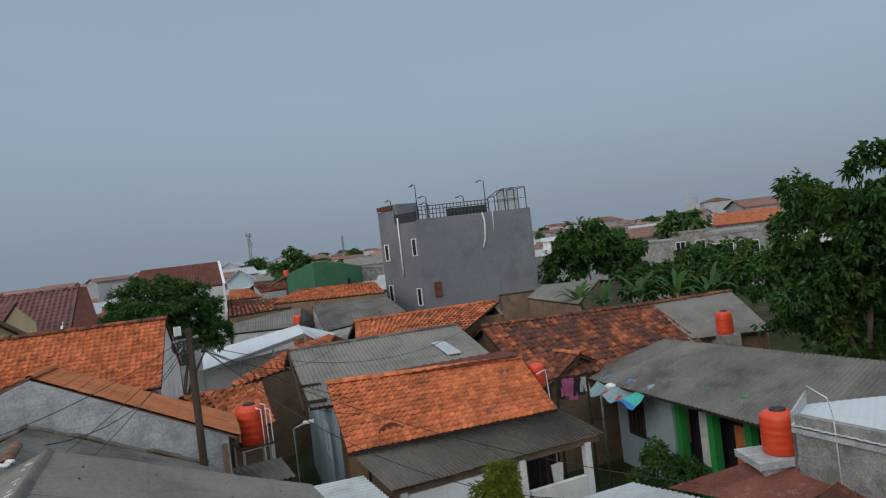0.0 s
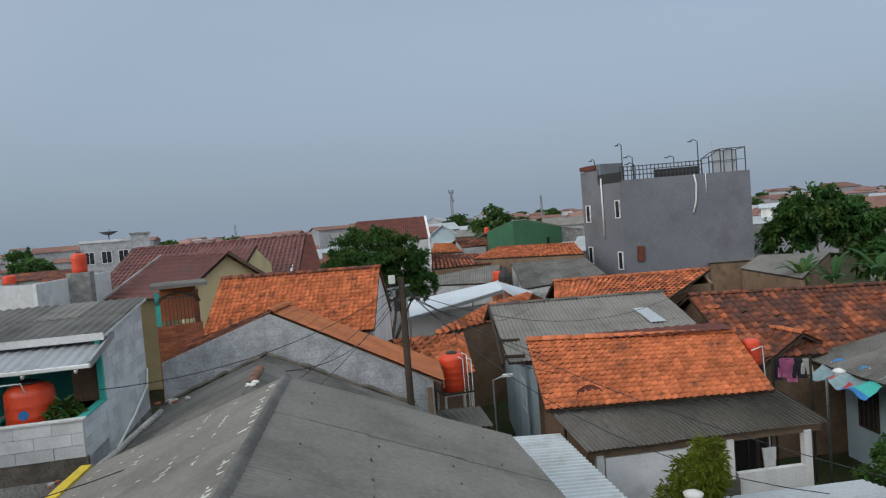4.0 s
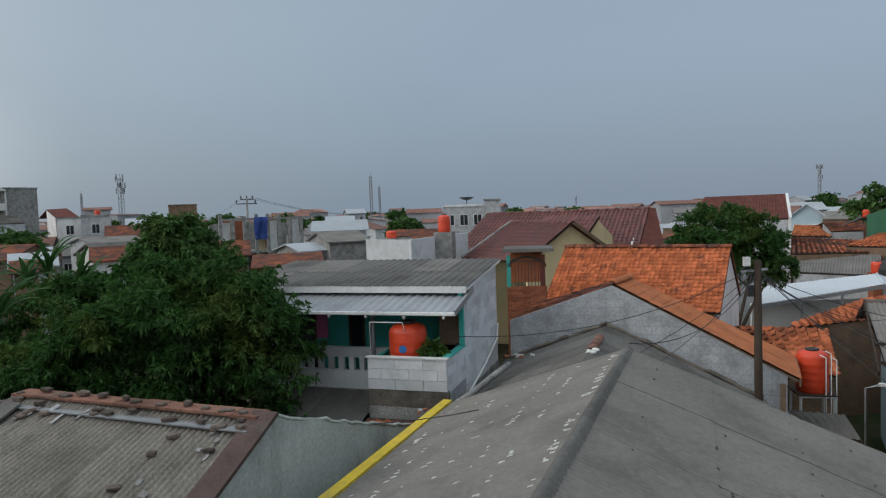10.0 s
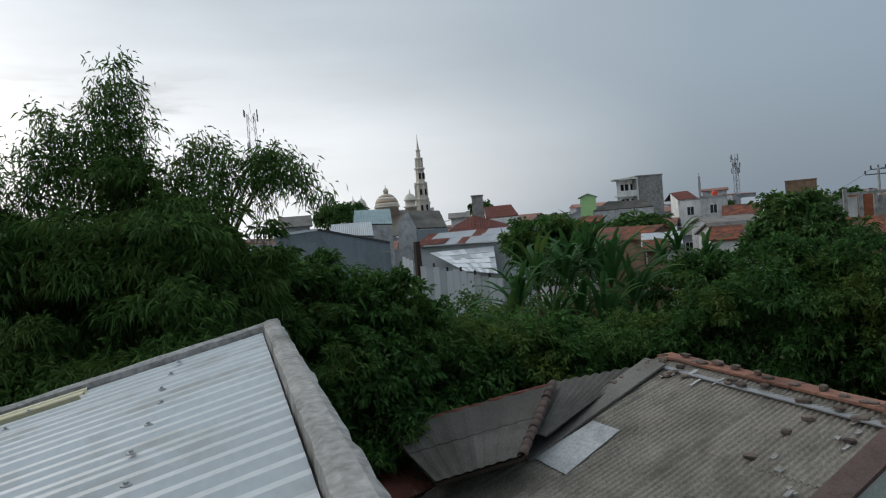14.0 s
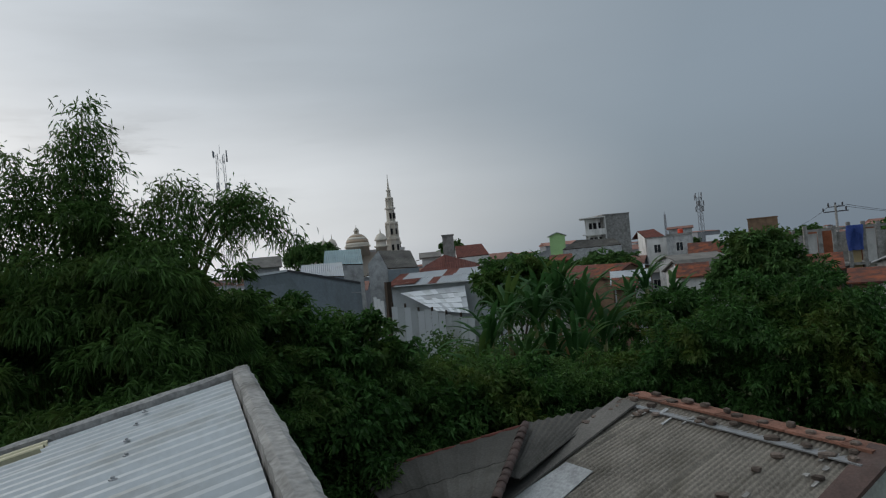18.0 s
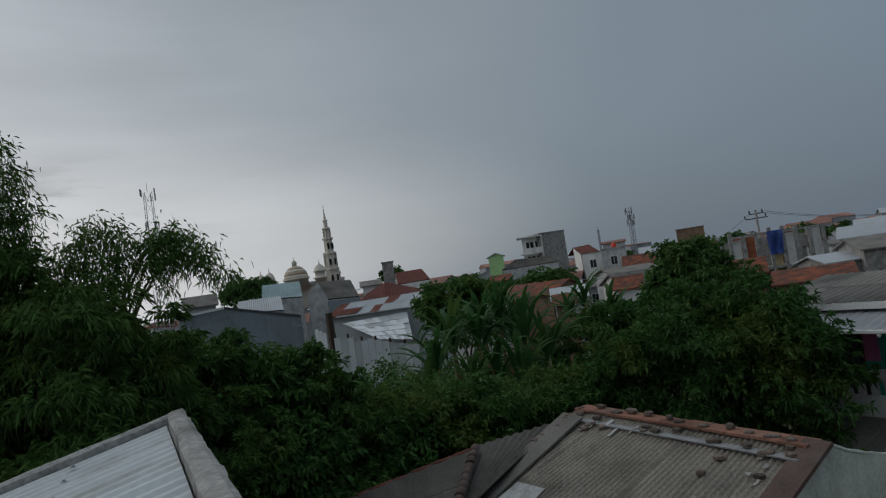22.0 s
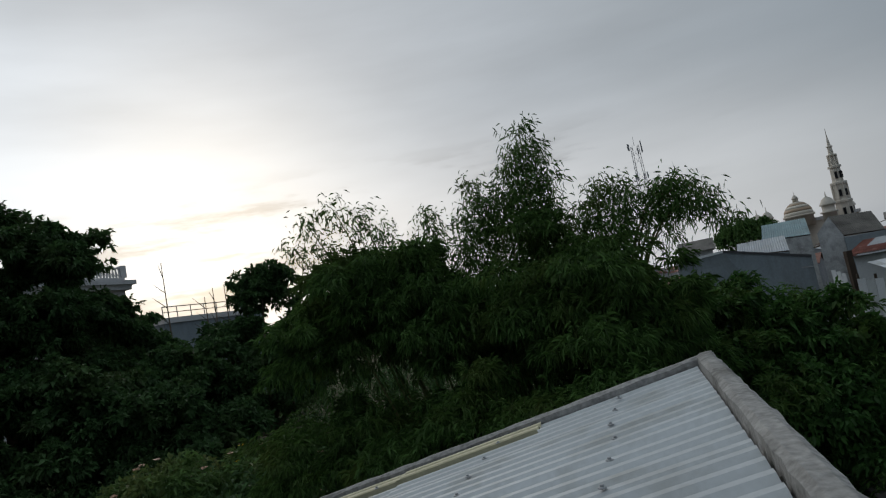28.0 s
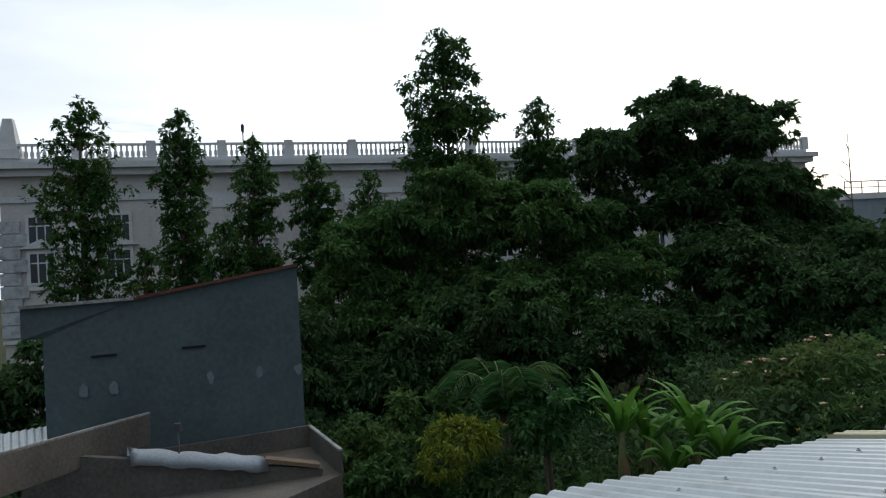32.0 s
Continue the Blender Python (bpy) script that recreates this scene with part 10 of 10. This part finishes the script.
    for r0, r1 in zip(rows, rows[1:]):
        for k in range(14):
            bm.faces.new((r0[k], r0[k + 1], r1[k + 1], r1[k]))
    bmesh.ops.solidify(bm, geom=bm.faces[:], thickness=0.01)
    part("sheet", bm, "tarp", sh, smooth=True)
    beam("low_wall", s0 - Vector((0, 0, 0.33)) + (s1 - s0) * -0.7, s1 - Vector((0, 0, 0.33)) + (s1 - s0) * 0.42, 0.12, 0.6, "damp_roof", g)
    pl = thing("plank", s1, "brown warped timber plank on the roof edge", "plank")
    beam("board", s1 + Vector((0, 0, 0.06)), s1 + (s1 - s0) * 0.42 + Vector((0, 0, 0.02)), 0.2, 0.06, "wood", pl)
    rd = thing("rod", s0.lerp(s1, 0.38), "thin upright steel rod with a small cap", "rod")
    q = s0.lerp(s1, 0.36)
    tube("rod", [q - Vector((0, 0, 0.4)), q + Vector((0, 0, 0.42))], 0.014, "dark_steel", rd)
    lathe("cap", [(0.05, 0), (0.05, 0.12)], q + Vector((0, 0, 0.4)), "dark_steel", rd, n=8)
    wp = [Vector(q) for q in ((-0.10, -13.99, 5.75), (0.59, -14.00, 5.73), (0.58, -12.40, 5.64), (-0.06, -12.79, 5.65))]
    w = thing("white_roof", wp[2], "white sheet roof edge beside the blue-grey wall", "roof")
    sl = Slope(*[Vector((q.x, q.y, q.z)) for q in (wp[1], wp[0], wp[3], wp[2])])
    sheets(sl, "white_sheet", w, 0.9, 2, 0.16, 0.01, seed=441)


slab_house()

# ---- small things ----
def rusted_dish():
    p = Vector((7.32, 13.64, 3.78))
    t = thing("satellite_dish", p, "rusted brown satellite dish lying above the eave", "satellite dish")
    n = Vector((-0.25, -0.8, 0.55)).normalized()
    s = n.cross(Vector((0, 0, 1))).normalized()
    u = s.cross(n)
    verts, faces = [p - n * 0.08], []
    for r, h in ((0.12, -0.07), (0.24, -0.03), (0.31, 0.02)):
        verts += [p + (s * math.cos(k * math.tau / 16) + u * math.sin(k * math.tau / 16) * 0.9) * r + n * h for k in range(16)]
    for k in range(16):
        faces.append((0, 1 + k, 1 + (k + 1) % 16))
        for q in (0, 16):
            faces.append((1 + q + k, 17 + q + k, 17 + q + (k + 1) % 16, 1 + q + (k + 1) % 16))
    ob = raw("dish", verts, faces, "rust_red", t, smooth=True)
    tube("mast", [p - n * 0.1, p - n * 0.35 - Vector((0, 0, 0.35))], 0.02, "rust_red", t)


rusted_dish()


def ridge_sheet():
    a, b = Vector((8.60, 15.21, 4.77)), Vector((11.20, 13.81, 4.83))
    t = thing("roof_strip", a, "loose rust-brown metal strip along the ridge", "metal sheet")
    sl = Slope(a + Vector((0.1, 0.5, -0.02)), b + Vector((0.1, 0.5, 0.04)), b + Vector((0, -0.15, -0.02)), a + Vector((0, -0.15, -0.04)))
    sheets(sl, "rust_red", t, 1.5, 1.0, 0.25, 0.01, "strip", seed=501)


ridge_sheet()


def right_yard():
    p = Vector((11.50, 13.42, 3.98))
    tk = water_tank(p, 0.2, 0.62, "small orange barrel beside the tiled roof", lid=False)
    st = thing("barrel_stand", (p.x, p.y, 0), "dark timber stand under an orange barrel", "stand")
    for x, y in ((-.15, -.15), (.15, -.15), (.15, .15), (-.15, .15)):
        beam("leg", (p.x + x, p.y + y, 0), (p.x + x, p.y + y, p.z - 0.03), 0.05, 0.05, "wood_dark", st)
    block("deck", Frame(p, 0), -0.2, 0.2, -0.2, 0.2, p.z - 0.03, p.z, "wood_dark", st)
    q = Vector((11.53, 13.12, 4.08))
    pp = thing("water_pipe", (q.x, q.y, 0), "bent white plastic riser pipe", "pipe")
    tube("pipe", [(q.x - 0.3, q.y, q.z + 0.3), (q.x, q.y, q.z + 0.36), (q.x + 0.06, q.y, q.z - 0.6), (q.x + 0.06, q.y, 0)], 0.018, "pvc", pp)
    # washing line
    a, b = Vector((14.04, 15.56, 3.39)), Vector((14.71, 14.92, 3.41))
    line = thing("washing_line", a, "washing line with clothes beside the blue house", "washing line")
    tube("line", [a, a.lerp(b, 0.5) - Vector((0, 0, 0.04)), b], 0.006, "cable", line, n=4)
    rnd = random.Random(21)
    for k, m in enumerate(("cloth_dark", "cloth_pink", "cloth_pink", "cloth_dark", "cloth_white")):
        c = a.lerp(b, (k + 0.5) / 5)
        d = (b - a).normalized()
        w, l = rnd.uniform(0.07, 0.13), rnd.uniform(0.35, 0.75)
        s = thing("garment", c, ("faded %s garment hung on the line" % {"cloth_dark": "dark grey", "cloth_pink": "pink striped", "cloth_white": "white"}[m]), "clothes", "washing")
        bm = bmesh.new()
        rows = [[bm.verts.new(c + d * w * (i - 2) / 2 * (1 + 0.15 * j) + Vector((0, 0.02 * math.sin(i * 2 + j), -l * j / 4))) for i in range(5)] for j in range(5)]
        for r0, r1 in zip(rows, rows[1:]):
            for i in range(4):
                bm.faces.new((r0[i], r0[i + 1], r1[i + 1], r1[i]))
        bmesh.ops.solidify(bm, geom=bm.faces[:], thickness=0.012)
        part("cloth", bm, m, s, smooth=True)
    # posts that hold the line
    for e in (a, b):
        beam("post", (e.x, e.y, 0), (e.x, e.y, e.z + 0.05), 0.05, 0.05, "wood_dark", line)
    # crates and pots before the blue wall
    c = Vector((17.58, 16.60, 0.20))
    cr = thing("crate", (c.x, c.y, 0), "dark green plastic crate on a ledge", "crate")
    f = Frame(c, -20)
    block("body", f, -0.3, 0.3, -0.2, 0.2, 0.45, 0.8, "teal", cr, bevel=0.02)
    block("ledge", f, -0.6, 1.6, -0.3, 0.5, 0.0, 0.45, "white_wall", cr)
    for k, (x, y) in enumerate(((1100, 772), (1112, 790), (1128, 800))):
        v = Vector((17.58, 15.85, -0.22)) + Vector((0.45 * k, -0.25 * k, 0))
        pot = thing("flower_pot", (v.x, v.y, 0.0), "small potted plant by the house", "flower pot", "potted plants")
        lathe("pot", [(0.1, 0.0), (0.15, 0.28), (0.16, 0.3), (0.13, 0.3)], (v.x, v.y, 0.0), "tile_new", pot, n=12)
        crown("plant", [((v.x, v.y, 0.55), (0.25, 0.25, 0.28))], "leaf_bush", pot, 520 + k, per_area=60, length=0.16, width=0.04, droop=-0.2)
    # hanging lamp post by the path
    q = Vector((14.62, 14.33, 2.98))
    lp = thing("street_lamp", (q.x, q.y, 0), "grey lamp post at the corner of the path", "lamp")
    tube("pole", [(q.x, q.y, 0), (q.x, q.y, q.z), (q.x + 0.3, q.y - 0.1, q.z + 0.2)], 0.035, "steel", lp)
    lathe("head", [(0.05, 0.0), (0.16, -0.06), (0.17, -0.1), (0.04, -0.12)], (q.x + 0.32, q.y - 0.1, q.z + 0.25), "white_wall", lp, n=10)
    q = Vector((7.11, 10.02, 2.95))
    l2 = thing("street_lamp", (q.x, q.y, 0), "weathered lamp head before the porch", "lamp")
    tube("pole", [(q.x - 0.25, q.y, 0), (q.x - 0.25, q.y, q.z - 0.15), (q.x, q.y, q.z)], 0.025, "steel", l2)
    lathe("head", [(0.04, 0.0), (0.15, 0.03), (0.17, 0.1), (0.06, 0.14)], (q.x + 0.05, q.y, q.z - 0.05), "mark", l2, n=10)


right_yard()


def back_tanks():
    p = Vector((15.14, 38.52, 4.00))
    water_tank(p, 0.34, 0.6, "faded orange tank behind the white shelter")
    st = thing("tank_stand", (p.x, p.y, 0), "brick pier under a faded tank", "stand")
    block("pier", Frame(p, 0), -0.4, 0.4, -0.4, 0.4, 0, p.z, "brick", st)
    q = Vector((15.30, 37.92, 4.24))
    c = thing("chimney_cowl", q, "black sheet metal chimney cowl", "chimney")
    lathe("cowl", [(0.42, -0.3), (0.40, 0.0), (0.28, 0.3), (0.05, 0.62)], q, "black", c, n=6)
    beam("stack", (q.x, q.y, 0), (q.x, q.y, q.z - 0.28), 0.3, 0.3, "brick", c)
    q = Vector((18.60, 43.58, 4.47))
    water_tank(q, 0.38, 0.5, "small orange tank between far roofs")
    st = thing("tank_stand", (q.x, q.y, 0), "plain pier under a small tank", "stand")
    block("pier", Frame(q, 0), -0.35, 0.35, -0.35, 0.35, 0, q.z, "concrete", st)
    q = Vector((-10.55, 37.96, 6.58))
    water_tank(q - Vector((0, 0, 0.1)), 0.3, 0.45, "low red tank behind the terrace wall")
    st = thing("tank_stand", (q.x, q.y, 0), "plain pier under a low red tank", "stand")
    block("pier", Frame(q, 0), -0.3, 0.3, -0.3, 0.3, 0, q.z - 0.1, "concrete", st)


back_tanks()


def near_bits():
    # broken terracotta and mortar at the head of the grey roof
    t = thing("ridge_rubble", (0.2, 13.8, 5.1), "broken terracotta ridge tile and pale mortar lumps", "rubble")
    ridge_caps(Vector((0.20, 13.90, 5.10)), Vector((0.40, 15.30, 5.07)), "old_terracotta", t, 0.10, 0.5)
    rnd = random.Random(31)
    for k in range(6):
        p = Vector((0.26, 13.75, 5.12)) + Vector((rnd.uniform(-.12, .12), rnd.uniform(-.2, .1), 0.0))
        bm = bmesh.new()
        bmesh.ops.create_icosphere(bm, subdivisions=1, radius=rnd.uniform(0.04, 0.08))
        for v in bm.verts:
            v.co = Vector((v.co.x * rnd.uniform(.8, 1.3), v.co.y * rnd.uniform(.8, 1.3), v.co.z * .6)) + p
        part("mortar_lump", bm, "mark", t)
    # gutter pipe and rubble between the teal house and the grey roof
    g = thing("gutter_pipe", (-1.6, 13, 4.7), "grey plastic gutter pipe along the wall foot", "pipe")
    tube("pipe", [Vector((-1.48, 14.34, 4.70)), Vector((-1.79, 13.80, 4.56)), Vector((-2.14, 13.14, 4.37)), Vector((-2.38, 12.79, 4.27))], 0.06, "concrete", g, n=8)
    for k in range(14):
        base = Vector((-1.29, 14.56, 4.82)) if k < 6 else Vector((-2.81, 12.70, 4.17))
        p = base + Vector((rnd.uniform(-.3, .3), rnd.uniform(-.15, .15), rnd.uniform(-0.02, 0.04)))
        bm = bmesh.new()
        bmesh.ops.create_cube(bm, size=1.0)
        bmesh.ops.bevel(bm, geom=bm.edges[:], offset=0.15, segments=1, affect="EDGES")
        mt = Matrix.Translation(p) @ Euler((rnd.uniform(-.4, .4), rnd.uniform(-.4, .4), rnd.uniform(0, 3))).to_matrix().to_4x4() @ Matrix.Diagonal((rnd.uniform(.08, .16), rnd.uniform(.06, .1), rnd.uniform(.04, .07), 1))
        bmesh.ops.transform(bm, matrix=mt, verts=bm.verts[:])
        ob = part("rubble_piece", bm, "concrete" if k % 3 else "brick", None)
        tagged(ob, "lump of broken masonry lying beside the roof", "rubble", "rubble")
    b = Vector((-9.99, 3.68, 3.91))
    bk = thing("bucket", (b.x, b.y, b.z - 0.2), "blue plastic bucket on the red lean-to roof", "bucket")
    lathe("body", [(0.13, -0.22), (0.17, 0.12), (0.18, 0.13), (0.16, 0.13), (0.12, -0.18)], b, "blue_sheet", bk, n=16)
    tube("handle", [b + Vector((-0.17, 0, 0.12)), b + Vector((-0.1, 0, 0.26)), b + Vector((0.1, 0, 0.26)), b + Vector((0.17, 0, 0.12))], 0.008, "steel", bk, n=5)
    # things on the teal balcony
    fr = Frame((-2.62, 13.3), -6)
    f = thing("hanging_flower", fr.p(-3.5, 2.3, 4.9), "pink artificial flower hung on the teal wall", "flower")
    crown("petals", [(tuple(fr.p(-3.5, 2.38, 4.95)), (0.1, 0.06, 0.1))], "cloth_pink", f, 540, per_area=400, per_tip=4, length=0.07, width=0.05)
    w = thing("laundry_pole", fr.p(-4.3, 1.9, 5.6), "clothes hung at the dark end of the balcony", "clothes")
    tube("pole", [fr.p(-5.2, 1.9, 5.62), fr.p(-3.2, 1.9, 5.62)], 0.012, "steel", w)
    for k in range(4):
        bm = bmesh.new()
        fr.box(bm, -5.1 + k * 0.42, -4.8 + k * 0.42, 1.88, 1.91, 4.9 + 0.1 * (k % 2), 5.62)
        part("cloth", bm, ("cloth_dark", "cloth_white", "cloth_dark", "cloth_pink")[k], w)
    for k in range(7):
        u = -5.2 + k * 0.85
        br = thing("gutter_bracket", fr.p(u, 0.2, 5.85), "small white bracket under the canopy gutter", "bracket", "canopy brackets")
        beam("arm", fr.p(u, 0.2, 5.80), fr.p(u, 0.34, 5.88), 0.04, 0.05, "white_wall", br)


near_bits()


def screws():
    """Roofing screws with washers on the white sheets."""
    P1, along = Vector((-6.2, 1.65, 7.25)), Vector((0.977, -0.21, 0))
    eave = Vector((-7.39, -3.88, 6.08))
    fall = eave - P1
    n = along.cross(fall).normalized()
    n = n if n.z > 0 else -n
    for j, s in enumerate((0.14, 0.34, 0.56, 0.8)):
        for k in range(10):
            p = P1 + along * (0.335 + 0.5 * k) + fall * (s + 0.004 * (k % 3)) - Vector((0, 0, 0.048))
            sc = thing("roof_screw", p, "grey roofing screw with a washer", "screw", "roofing screws")
            lathe("head", [(0.024, 0.0), (0.024, 0.006), (0.011, 0.008), (0.011, 0.02)], p, "steel", sc, n=8)


screws()


def arch_bricks():
    """Courses of bare brick on the small bay."""
    o, e = Vector((-2.10, 20.31, 5.64)), Vector((-0.92, 20.40, 5.63))
    fr, L = frame_of(o, e)
    z = Vector((-1.63, 20.35, 5.63)).z
    host = bpy.data.objects["balcony_bay"]
    me = None
    for r in range(12):
        for k in range(int(L / 0.22)):
            u = 0.02 + 0.22 * k + (0.11 if r % 2 else 0)
            if u + 0.2 > L:
                continue
            bm = bmesh.new()
            fr.box(bm, u, u + 0.205, -0.012, 0.0, z - 0.075 * (r + 1), z - 0.075 * r - 0.012)
            part("brick", bm, "brick", host)


arch_bricks()
